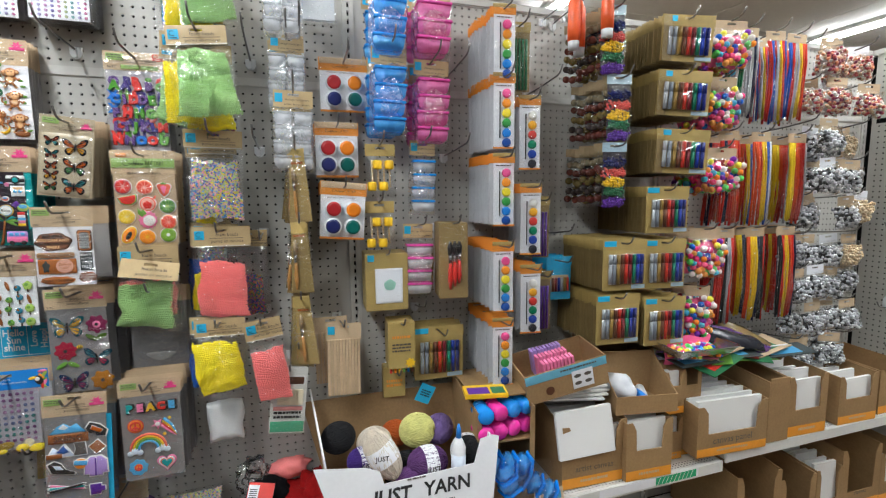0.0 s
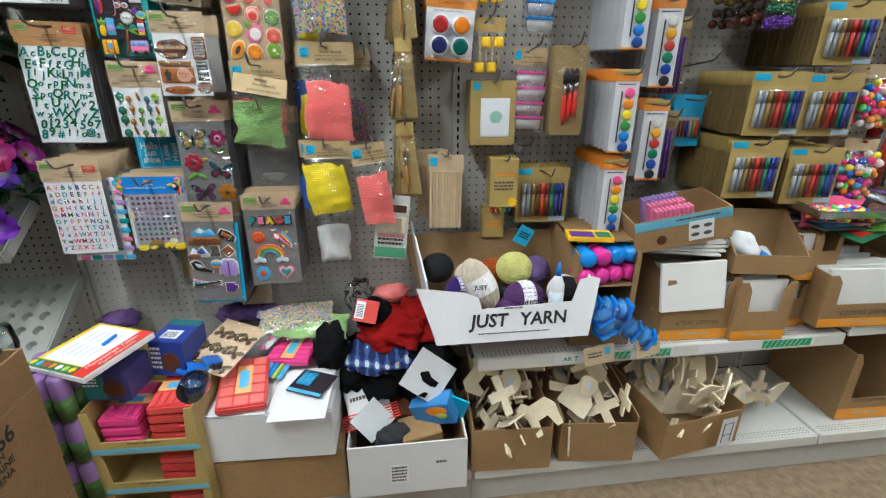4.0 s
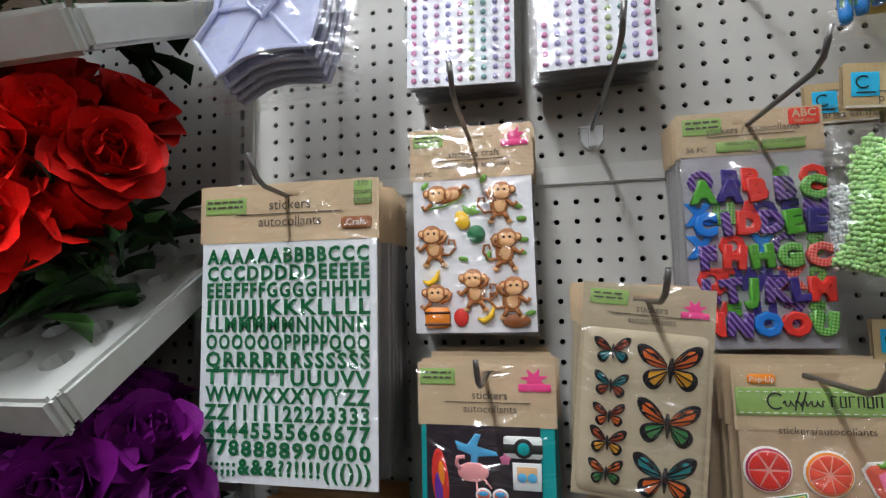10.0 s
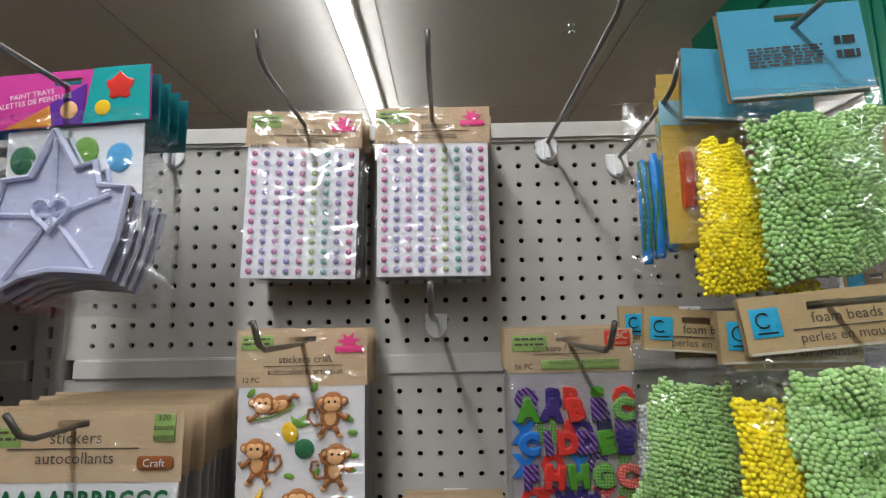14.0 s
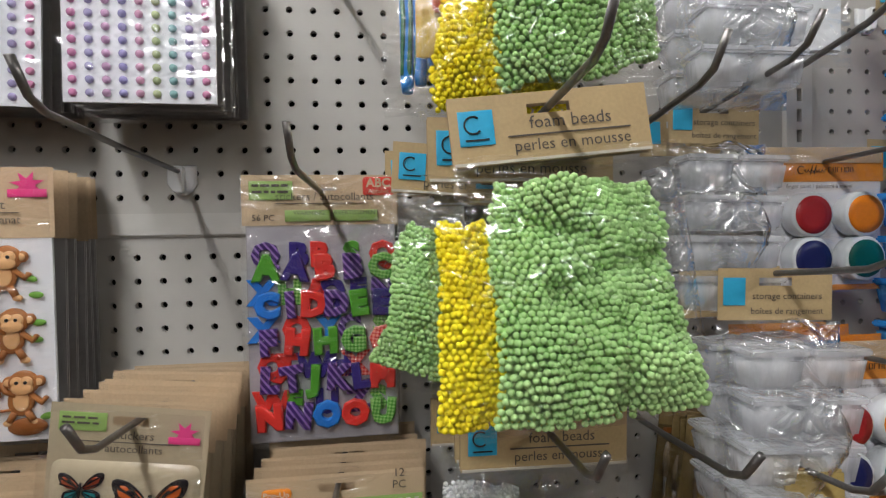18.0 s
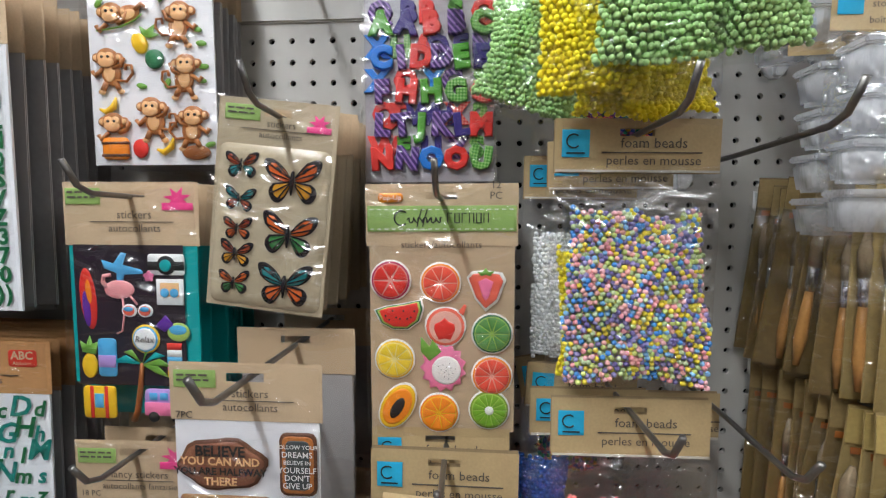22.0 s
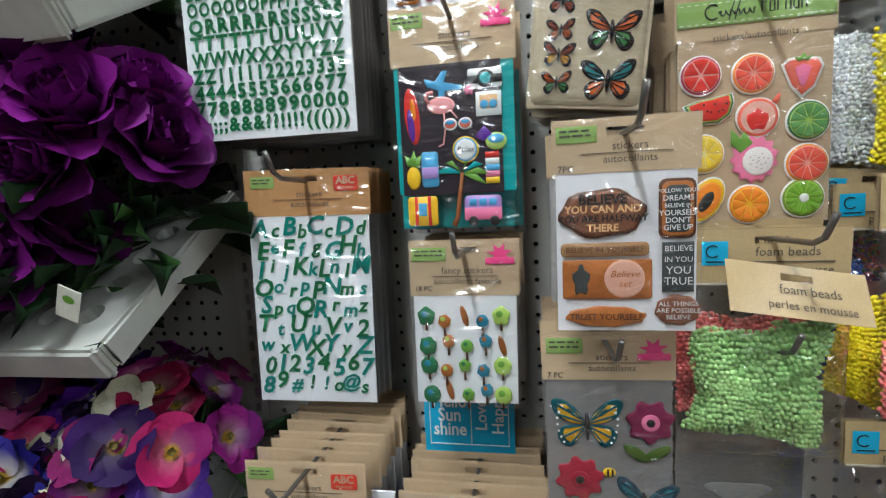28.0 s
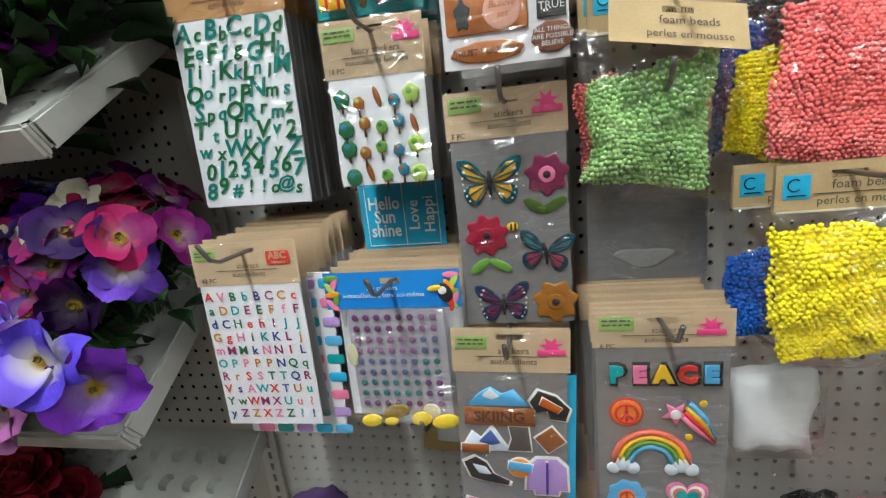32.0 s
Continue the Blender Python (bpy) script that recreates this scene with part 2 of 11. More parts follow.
def lathe(profile, n=20, bm=None, axis="z", at=(0, 0, 0)):
    """A turned form from (radius, height) pairs."""
    bm = bm or bmesh.new()
    at = Vector(at)
    rings = []
    for r, h in profile:
        ring = []
        for k in range(n):
            a = 2 * math.pi * k / n
            p = Vector((r * math.cos(a), r * math.sin(a), h))
            if axis == "y":
                p = Vector((p.x, -p.z, p.y))
            elif axis == "x":
                p = Vector((p.z, p.x, p.y))
            ring.append(bm.verts.new(at + p))
        rings.append(ring)
    for a, b in zip(rings, rings[1:]):
        for k in range(n):
            bm.faces.new((a[k], a[(k + 1) % n], b[(k + 1) % n], b[k]))
    bm.faces.new(rings[0][::-1])
    bm.faces.new(rings[-1])
    return bm


def puff(bm, pts, h, y=0.0, inset=0.14, dome=0.25):
    """A cushioned flat form facing -y from an outline of (x, z)."""
    n = len(pts)
    cx, cz = sum(p[0] for p in pts) / n, sum(p[1] for p in pts) / n
    a = [bm.verts.new((p[0], y, p[1])) for p in pts]
    b = [bm.verts.new((cx + (p[0] - cx) * (1 - inset * 0.3), y - h * 0.7, cz + (p[1] - cz) * (1 - inset * 0.3))) for p in pts]
    c = [bm.verts.new((cx + (p[0] - cx) * (1 - inset), y - h, cz + (p[1] - cz) * (1 - inset))) for p in pts]
    m = bm.verts.new((cx, y - h * (1 + dome), cz))
    for k in range(n):
        j = (k + 1) % n
        bm.faces.new((a[k], a[j], b[j], b[k]))
        bm.faces.new((b[k], b[j], c[j], c[k]))
        bm.faces.new((c[k], c[j], m))
    return bm


def ell(cx, cz, rx, rz, n=16, rot=0.0, wob=0.0, k=5, ph=0.0):
    out = []
    for i in range(n):
        a = 2 * math.pi * i / n
        r = 1 + wob * math.sin(k * a + ph)
        x, z = rx * r * math.cos(a), rz * r * math.sin(a)
        c, s = math.cos(rot), math.sin(rot)
        out.append((cx + x * c - z * s, cz + x * s + z * c))
    return out


def rect(x0, x1, z0, z1, r=0.0, seg=3):
    if r <= 0:
        return [(x0, z0), (x1, z0), (x1, z1), (x0, z1)]
    out = []
    for cx, cz, a0 in ((x1 - r, z1 - r, 0), (x0 + r, z1 - r, 90), (x0 + r, z0 + r, 180), (x1 - r, z0 + r, 270)):
        for i in range(seg + 1):
            a = radians(a0 + 90 * i / seg)
            out.append((cx + r * math.cos(a), cz + r * math.sin(a)))
    return out


def shape(name, pts, material, parent, h=0.0012, y=0.0, label="", dome=0.2, smooth=True, inset=0.14):
    return part(name, puff(bmesh.new(), pts, h, y, dome=dome, inset=inset), material, parent, label, smooth)


FONTS = {}


def text_mesh(s, size, align="CENTER", bold=0.0, shear=0.0, width=1.0, spacing=1.0, line=1.0):
    key = (s, size, align, bold, shear, width, spacing, line)
    if key not in FONTS:
        cu = bpy.data.curves.new("lettering", "FONT")
        cu.body, cu.size, cu.align_x, cu.align_y = s, size, align, "CENTER"
        cu.offset, cu.shear, cu.resolution_u, cu.space_character, cu.space_line = bold * size, shear, 2, spacing, line
        ob = bpy.data.objects.new("lettering", cu)
        scene.collection.objects.link(ob)
        bpy.context.view_layer.update()
        me = bpy.data.meshes.new_from_object(ob.evaluated_get(bpy.context.evaluated_depsgraph_get()))
        me.materials.clear()
        me.transform(Matrix(((width, 0, 0, 0), (0, 0, 1, 0), (0, 1, 0, 0), (0, 0, 0, 1))) if True else Matrix())
        me.transform(Matrix.Diagonal((1, 1, 1, 1)))
        bpy.data.objects.remove(ob)
        bpy.data.curves.remove(cu)
        FONTS[key] = me
    return FONTS[key]


def text(s, size, x, z, material, parent, y=-0.001, name="lettering", align="CENTER", rot=0.0, **k):
    me = text_mesh(s, size, align, **k)
    me = me.copy() if me.materials and me.materials[0] is not material else me
    if me.materials and me.materials[0] is not material:
        me.materials[0] = material
    ob = mesh_ob(name, me, material, parent)
    ob.matrix_basis = pose(x, y, z, 0, rot, 0)
    return ob


def bars(parent, x0, x1, z0, z1, rows, material, y=-0.001, seed=0, name="print_block", gap=0.45):
    """Lines of unreadable small print as plain bars, in one mesh."""
    rnd = random.Random(seed)
    bm = bmesh.new()
    st = (z1 - z0) / rows
    for i in range(rows):
        zt = z1 - i * st
        x = x0
        while x < x1 - 0.002:
            w = min(rnd.uniform(0.004, 0.012), x1 - x)
            f = [bm.verts.new(p) for p in ((x, y, zt - st * (1 - gap)), (x + w, y, zt - st * (1 - gap)), (x + w, y, zt), (x, y, zt))]
            bm.faces.new(f)
            x += w + 0.0018
    return part(name, bm, material, parent)


def holed(x0, x1, z0, z1, hx0, hx1, hz0, hz1, t=0.0006):
    """A card facing -y with a rectangular slot through it."""
    bm = bmesh.new()
    for y, flip in ((0, False), (t, True)):
        o = [bm.verts.new((x, y, z)) for x, z in ((x0, z0), (hx0, z0), (hx1, z0), (x1, z0), (x1, hz0), (x1, hz1), (x1, z1), (hx1, z1), (hx0, z1), (x0, z1), (x0, hz1), (x0, hz0))]
        i = [bm.verts.new((x, y, z)) for x, z in ((hx0, hz0), (hx1, hz0), (hx1, hz1), (hx0, hz1))]
        for f in ((o[0], o[1], i[0], o[11]), (o[1], o[2], i[1], i[0]), (o[2], o[3], o[4], i[1]), (i[1], o[4], o[5], i[2]), (i[2], o[5], o[6], o[7]), (i[3], i[2], o[7], o[8]), (o[10], i[3], o[8], o[9]), (o[11], i[0], i[3], o[10])):
            bm.faces.new(f[::-1] if flip else f)
    return bm


def sheet(name, x0, x1, z0, z1, material, parent, bulge=0.0, nx=8, nz=10, y=0.0, wave=0.0, seed=0, label="", pinch=0.0):
    """A thin sheet facing -y, pushed out by bulge in the middle and a little uneven."""
    vs, fs = [], []
    for j in range(nz + 1):
        for i in range(nx + 1):
            u, v = i / nx, j / nz
            k = math.sin(math.pi * u) ** 0.6 * math.sin(math.pi * v) ** 0.6
            w = noise.noise((u * 4 + seed * 3.1, v * 5, seed * 1.7)) * wave
            px = x0 + (x1 - x0) * u + pinch * (0.5 - u) * math.sin(math.pi * v)
            vs.append((px, y - bulge * k - w * (0.3 + k), z0 + (z1 - z0) * v + w * 0.6))
    for j in range(nz):
        for i in range(nx):
            a = j * (nx + 1) + i
            fs.append((a, a + 1, a + nx + 2, a + nx + 1))
    ob = raw(name, vs, fs, material, parent, label, True)
    return ob


def noshadow(ob):
    ob.visible_shadow = False
    return ob

# ---- the shop: floor, ceiling, back walls ----
I = 0.0254
BAY = 1.2192
FLOOR = mat("speckled_vinyl", (0.25, 0.18, 0.115), 0.5, var=0.55, scale=34, bump=0.05)
CEILM = mat("ceiling_panel", (0.72, 0.71, 0.69), 0.8, var=0.05, scale=3, bump=0.08, bscale=200)
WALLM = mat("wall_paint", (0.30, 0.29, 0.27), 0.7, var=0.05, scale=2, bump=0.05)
boxp("floor", -7, 9, -5.5, 6, -0.1, 0.0, FLOOR)["kind"] = "structure"
bm = bmesh.new()
for i in range(-6, 8):
    for j in range(-5, 6):
        box(bm, i * 1.22 + 0.23, i * 1.22 + 1.438, j * 1.22 + 0.006, j * 1.22 + 1.214, CEIL, CEIL + 0.03)
box(bm, -7, 9, -6, 6.6, CEIL + 0.012, CEIL + 0.05)
part("ceiling", bm, CEILM)["kind"] = "structure"
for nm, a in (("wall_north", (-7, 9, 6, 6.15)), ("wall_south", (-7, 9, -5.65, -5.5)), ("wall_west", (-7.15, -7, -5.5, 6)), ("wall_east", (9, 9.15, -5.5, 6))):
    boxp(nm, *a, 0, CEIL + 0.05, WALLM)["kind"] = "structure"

# unseen dark wall added behind the walk to cut fill light and darken reflections
FILL_BLOCK = mat("fill_block_dark", (0.10, 0.09, 0.085), 0.7, var=0.3, scale=5, bump=0.1)
boxp("wall_aisle", -4.5, 6.5, -2.95, -2.75, 0, 1.95, FILL_BLOCK)["kind"] = "structure"

# tube fittings under the ceiling
FIT_W = mat("fitting_enamel", (0.75, 0.75, 0.74), 0.4, var=0.03)
GLOW = mat("tube_glow", (1.0, 0.99, 0.96), 0.4, var=0.0, bump=0, emit=20.0)
for lx, ly, length, watts in TUBES:
    hl = length / 2
    th = thing("ceiling_light", "long white fluorescent strip light fixed under the ceiling", "ceiling light", pose(lx, ly, CEIL), "strip lights")
    bm = bmesh.new()
    box(bm, -0.055, 0.055, -hl - 0.05, hl + 0.05, -0.045, 0.0, 0.006)
    for e in (-1, 1):
        box(bm, -0.045, 0.045, e * hl - 0.012 + 0.016 * e, e * hl + 0.012 + 0.016 * e, -0.092, -0.044, 0.004)
    part("housing", bm, FIT_W, th)
    for s in (-0.028, 0.028):
        part("tube", lathe([(0.0125, -hl), (0.0125, hl)], 10, axis="y", at=(s, 0, -0.072)), GLOW, th, smooth=True)


# ---- the gondola: pegboard panels, uprights, rails ----
def peg_panel(name, xs, zs, x0, x1, z0, z1, m=None, hole=0.0037, deep=True):
    """A board facing -y with a round hole about each (x, z) of the grid, and a plain margin round it."""
    vs, fs = [], []
    h = I / 2

    def quad(a, b, c, d):
        n = len(vs)
        vs.extend(((a, 0, c), (b, 0, c), (b, 0, d), (a, 0, d)))
        fs.append((n, n + 1, n + 2, n + 3))
    gx0, gx1, gz0, gz1 = xs[0] - h, xs[-1] + h, zs[0] - h, zs[-1] + h
    quad(x0, gx0, z0, z1)
    quad(gx1, x1, z0, z1)
    quad(gx0, gx1, z0, gz0)
    quad(gx0, gx1, gz1, z1)
    oct_ = [(math.cos(radians(45 * k + 45)) * hole, math.sin(radians(45 * k + 45)) * hole) for k in range(8)]
    sq = [(h, h), (0, h), (-h, h), (-h, 0), (-h, -h), (0, -h), (h, -h), (h, 0)]
    for x in xs:
        for z in zs:
            n = len(vs)
            vs.extend((x + a, 0, z + b) for a, b in sq)
            vs.extend((x + a, 0, z + b) for a, b in oct_)
            for k in range(8):
                j = (k + 1) % 8
                fs.append((n + j, n + k, n + 8 + k, n + 8 + j))
            if deep:
                vs.extend((x + a, 0.006, z + b) for a, b in oct_)
                for k in range(8):
                    j = (k + 1) % 8
                    fs.append((n + 8 + j, n + 8 + k, n + 16 + k, n + 16 + j))
    ob = raw(name, vs, fs, BOARD)
    if m is not None:
        ob.matrix_world = m
    ob["kind"] = "structure"
    return ob


TOPZ, DECK = 2.1, 0.15
upper = [TOPZ - k * I for k in range(10, -1, -1)]
lower = [TOPZ - (12.5 + k) * I for k in range(60, -1, -1)]
for b in (-1, 0, 1, 2):
    o = b * BAY
    cols = [o + 2 * I + k * I for k in range(45)]
    peg_panel("pegboard_upper_%d" % (b + 2), cols, upper, o + 0.018, o + BAY - 0.018, 1.829, 2.108, deep=b in (0, 1))
    peg_panel("pegboard_lower_%d" % (b + 2), [c - 0.4 * I for c in cols], lower, o + 0.018, o + BAY - 0.018, 0.15, 1.804, deep=b in (0, 1))
    boxp("trim_seam_%d" % (b + 2), o + 0.03, o + BAY - 0.03, -0.004, 0.01, 1.804, 1.829, RAIL, bev=0.002)["kind"] = "structure"
    boxp("trim_top_%d" % (b + 2), o - 0.001, o + BAY - 0.003, -0.008, 0.05, 2.108, 2.134, RAIL, bev=0.004)["kind"] = "structure"
# black sheet added for the darkness seen through the peg holes
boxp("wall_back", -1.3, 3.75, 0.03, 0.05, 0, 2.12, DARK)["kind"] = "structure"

# the other gondola that closes the bay to the right, at a right angle
peg_panel("pegboard_end", [2 * I + k * I for k in range(45)], lower[14:] + [1.83 + k * I for k in range(11)], 0.02, BAY, 0.15, 2.108, pose(3.655, -0.005, 0, 0, 0, -90), deep=False)
boxp("trim_end", 3.65, 3.70, -1.25, 0.0, 2.108, 2.134, RAIL, bev=0.004)["kind"] = "structure"
# the same black sheet for the darkness behind the end board
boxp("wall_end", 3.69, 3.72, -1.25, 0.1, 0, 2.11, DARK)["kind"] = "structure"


def upright(x, front=True):
    """A slotted steel post between two bays."""
    vs, fs = [], []
    th = thing("shelf_upright", "cream steel gondola upright with black slots between pegboard panels", "upright", pose(x, -0.006, 0), "gondola uprights")
    z = DECK
    while z < 2.10:
        n = len(vs)
        w, sw, z1 = 0.0175, 0.0035, min(z + I, 2.105)
        h0, h1 = z + 0.005, z + 0.0205
        o = [(-w, z), (w, z), (w, z1), (-w, z1)]
        i = [(-sw, h0), (sw, h0), (sw, h1), (-sw, h1)]
        vs.extend((a, 0, c) for a, c in o)
        vs.extend((a, 0, c) for a, c in i)
        vs.extend((a, 0.012, c) for a, c in i)
        for k in range(4):
            j = (k + 1) % 4
            fs.append((n + k, n + j, n + 4 + j, n + 4 + k))
            fs.append((n + 4 + k, n + 4 + j, n + 8 + j, n + 8 + k))
        z += I
    n = len(vs)
    for s in (-1, 1):
        n = len(vs)
        vs.extend(((s * 0.0175, 0, DECK), (s * 0.0175, 0.03, DECK), (s * 0.0175, 0.03, 2.105), (s * 0.0175, 0, 2.105)))
        fs.append((n, n + 1, n + 2, n + 3))
    raw("post", vs, fs, RAIL, th)
    return th


for k in range(-1, 4):
    upright(k * BAY if k < 3 else 3.64)


# ---- shelves ----
GREEN_STRIP = rgb("strip_green", 0.02, 0.33, 0.18, 0.4)


def shelf(x0, x1, z, depth, label, lip=0.033, strip=False, group="gondola shelves"):
    """A folded steel shelf with a perforated edge and a ticket rail."""
    th = thing("shelf", label, "shelf", pose(x0, 0, z), group)
    w = x1 - x0
    boxp("tray", 0, w, -depth, -0.004, -0.028, 0.0, SHELF, th, 0.003)
    boxp("ticket_rail", 0, w, -depth - 0.008, -depth - 0.0005, -lip - 0.006, 0.002, SHELF, th, 0.002)
    # holes are not cut: flat black squares paint their dark insides
    bm = bmesh.new()
    x = 0.02
    while x < w - 0.02:
        for y in (-depth + 0.012, -depth + 0.022, -depth + 0.032):
            v = [bm.verts.new((x + a, y + b, 0.0006)) for a, b in ((-0.002, -0.002), (0.002, -0.002), (0.002, 0.002), (-0.002, 0.002))]
            bm.faces.new(v)
        x += 0.0127
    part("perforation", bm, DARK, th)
    return th


SZ2, SZ3, SD = 0.540, 0.568, 0.37
shelf(BAY + 0.01, 2 * BAY - 0.005, SZ2, SD, "cream enamelled steel shelf with a ticket rail, loaded with craft boxes")
shelf(2 * BAY + 0.005, 3 * BAY - 0.04, SZ3, SD, "cream enamelled steel shelf holding rows of cardboard canvas boxes")
for b in (-1, 0, 1, 2):
    shelf(b * BAY + 0.005, (b + 1) * BAY - 0.005 - (0.04 if b == 2 else 0), DECK, 0.40, "cream steel base deck of the gondola, close above the floor", group="base decks")
    boxp("baseboard_%d" % (b + 2), b * BAY, (b + 1) * BAY - 0.002, -0.385, -0.37, 0.0, DECK - 0.03, RAIL)["kind"] = "structure"

# ---- hooks and hanging packs ----
def hook(x, z, L=0.24, tilt=0.02, name="peg_hook"):
    """A steel peg hook with a clear plastic foot clipped in the pegboard."""
    th = thing("peg_hook", "grey steel peg hook with a clear plastic foot in the pegboard", "hook", pose(x, 0, z), "peg hooks")
    part("wire", tube([(0, 0.002, 0), (0, -L * 0.5, tilt * 0.4), (0, -L + 0.012, tilt), (0, -L - 0.002, tilt + 0.006), (0, -L - 0.016, tilt + 0.026)], 0.0027, 8), STEEL, th, smooth=True)
    bm = bmesh.new()
    puff(bm, [(-0.015, 0.008), (-0.015, -0.012), (-0.010, -0.020), (-0.004, -0.024), (0.004, -0.024), (0.010, -0.020), (0.015, -0.012), (0.015, 0.008)][::-1], 0.004, -0.0005, dome=0.0)
    box(bm, -0.004, 0.004, -0.012, -0.001, -0.022, 0.006, 0.001)
    part("foot", bm, CLIP, th)
    return th


def hang(x, y, z, rz=0.0, roll=0.0, lean=0.0):
    return pose(x, y, z, lean, roll, rz)


def film_front(parent, w, z0, z1, y=-0.006, bulge=0.004, seed=0, m=None):
    return noshadow(sheet("wrapper", -w / 2, w / 2, z0, z1, m or FILM, parent, bulge, 10, 14, y, 0.004, seed))


def header(parent, w, h, top=0.012, material=None, slot=0.03):
    """The folded card at the top of a pack, with the hang slot."""
    ob = part("header_card", holed(-w / 2, w / 2, top - h, top, -slot / 2, slot / 2, -0.003, 0.004), material or KRAFT, parent)
    return ob


def logo_mark(parent, x, z, w=0.036, h=0.016, material=None):
    shape("logo_patch", rect(x, x + w, z - h, z), material or LOGO_GREEN, parent, 0.0004, -0.0006, dome=0)
    bars(parent, x + 0.003, x + w - 0.004, z - h + 0.003, z - 0.003, 2, GREYINK, -0.0016, 3, "logo_mark", 0.6)


def scribble(parent, x0, x1, z, h, material, y=-0.0018, name="logo_mark"):
    """A word mark as plain strokes: a looping line, then upright bars."""
    xm = x0 + (x1 - x0) * 0.50
    bm = tube([(x0 + h * 0.42 + h * 0.40 * math.cos(a), y, z + h * 0.42 * math.sin(a)) for a in [0.8 + 4.6 * k / 12 for k in range(13)]], h * 0.045, 5)
    wave = []
    for k in range(41):
        t = k / 40
        wave.append((x0 + h * 0.75 + (xm - x0 - h * 0.75) * t + h * 0.05 * math.sin(t * 50), y, z - h * 0.12 + h * 0.16 * math.sin(t * 40)))
    tube(wave, h * 0.04, 4, bm=bm)
    for t in (0.34, 0.50):
        q = x0 + h * 0.75 + (xm - x0 - h * 0.75) * t
        tube([(q - h * 0.12, y, z - h * 0.5), (q, y, z), (q + h * 0.16, y, z + h * 0.5)], h * 0.04, 4, bm=bm)
    part(name, bm, material, parent)
    bm = bmesh.new()
    n = 6
    g = (x1 - xm - h * 0.3) / n
    for k in range(n):
        q = xm + h * 0.3 + g * k
        pts = [(q, z - h * 0.27), (q, z + h * 0.27), (q + g * 0.6, z + h * 0.27), (q + g * 0.6, z - h * 0.27)]
        tube([(a, y, b) for a, b in (pts + pts[:1] if k in (1, 4) else pts if k % 2 else pts[:3])], h * 0.038, 4, bm=bm)
    part(name, bm, material, parent)


def star_mark(parent, x, z, r=0.013):
    pts = []
    for k in range(14):
        a = 2 * math.pi * k / 14 + 0.3
        q = r * (1.0 if k % 2 == 0 else 0.45)
        pts.append((x + q * 1.2 * math.cos(a), z + q * math.sin(a)))
    shape("logo_star", pts, LOGO_PINK, parent, 0.0004, -0.0006, dome=0)
    shape("logo_band", rect(x - r * 1.3, x + r * 1.3, z - r * 0.95, z - r * 0.35), LOGO_PINK, parent, 0.0004, -0.0010, dome=0)


def abc_mark(parent, x, z, w=0.030, h=0.018):
    shape("logo_patch", rect(x - w / 2, x + w / 2, z - h / 2, z + h / 2, 0.003), LOGO_RED, parent, 0.0004, -0.0006, dome=0)
    text("ABC", 0.012, x, z + 0.003, KRAFT, parent, -0.0014, bold=0.03)
    text("Alphabet", 0.0055, x, z - 0.005, KRAFT, parent, -0.0014)


def titles(parent, z, lines=("stickers", "autocollants"), size=0.0125, count="", w=0.14):
    text(lines[0], size, 0.004, z, GREYINK, parent)
    boxp("rule", -w * 0.3, w * 0.32, -0.0012, -0.0006, z - size * 0.62, z - size * 0.56, GREYINK, parent)
    text(lines[1], size * (0.95 if len(lines[1]) < 18 else 0.85), 0.004, z - size * 1.15, GREYINK, parent)
    if count:
        text(count, 0.008, -w / 2 + 0.004, z - size * 1.9, GREYINK, parent, align="LEFT", bold=0.01)


def stack(x, y0, y1, z, w, h, n, label, category, group, build=None, jitter=0.003, seed=1, hh=0.055, body=None, roll=0.0, hm=None):
    """Packs behind the front one of a hook, from just behind y0 back to y1."""
    rnd = random.Random(seed)
    first = None
    for k in range(n):
        y = y0 + (y1 - y0) * (k + 1) / max(n, 1)
        m = hang(x + rnd.uniform(-jitter, jitter) + 0.004 * math.sin(k), y, z + rnd.uniform(-0.003, 0.002), rnd.uniform(-1.5, 1.5), roll * (1 - k / n) + rnd.uniform(-1, 1))
        if first is None:
            first = thing(category.replace(" ", "_"), label, category, None, group)
            header(first, w, hh, material=hm)
            bm = bmesh.new()
            box(bm, -w / 2 + 0.003, w / 2 - 0.003, 0.0008, 0.0035, 0.012 - h + 0.004, 0.012 - hh, 0.0008)
            part("sheet", bm, body or BACKCARD, first)
            noshadow(sheet("wrapper", -w / 2, w / 2, 0.010 - h, 0.010, FILM_SOFT, first, 0.0015, 4, 5, -0.0015, 0.002, seed))
            first.matrix_world = m
        else:
            copy_thing(first, m)


PACKS = {}


def pack(name, x, y, z, w, h, label, category, group="", back=4, yb=-0.03, roll=0.0, rz=0.0, hook_l=None, seed=0, hookz=0.0, hh=0.055, body=None, lean=0.0, hm=None):
    """The front pack of a hook (its pose; local origin at the hang slot) with its stack and its hook."""
    th = thing(name, label, category, hang(x, y, z - 0.012, rz, roll, lean), group)
    if back:
        stack(x, y + 0.002, yb, z - 0.012, w, h, back, label, category, group, seed=seed + 11, hh=hh, body=body, roll=roll, hm=hm)
    hook(x, z - 0.012 - 0.005, hook_l or min(0.30, max(0.2, -y + 0.055)), 0.004)
    return th


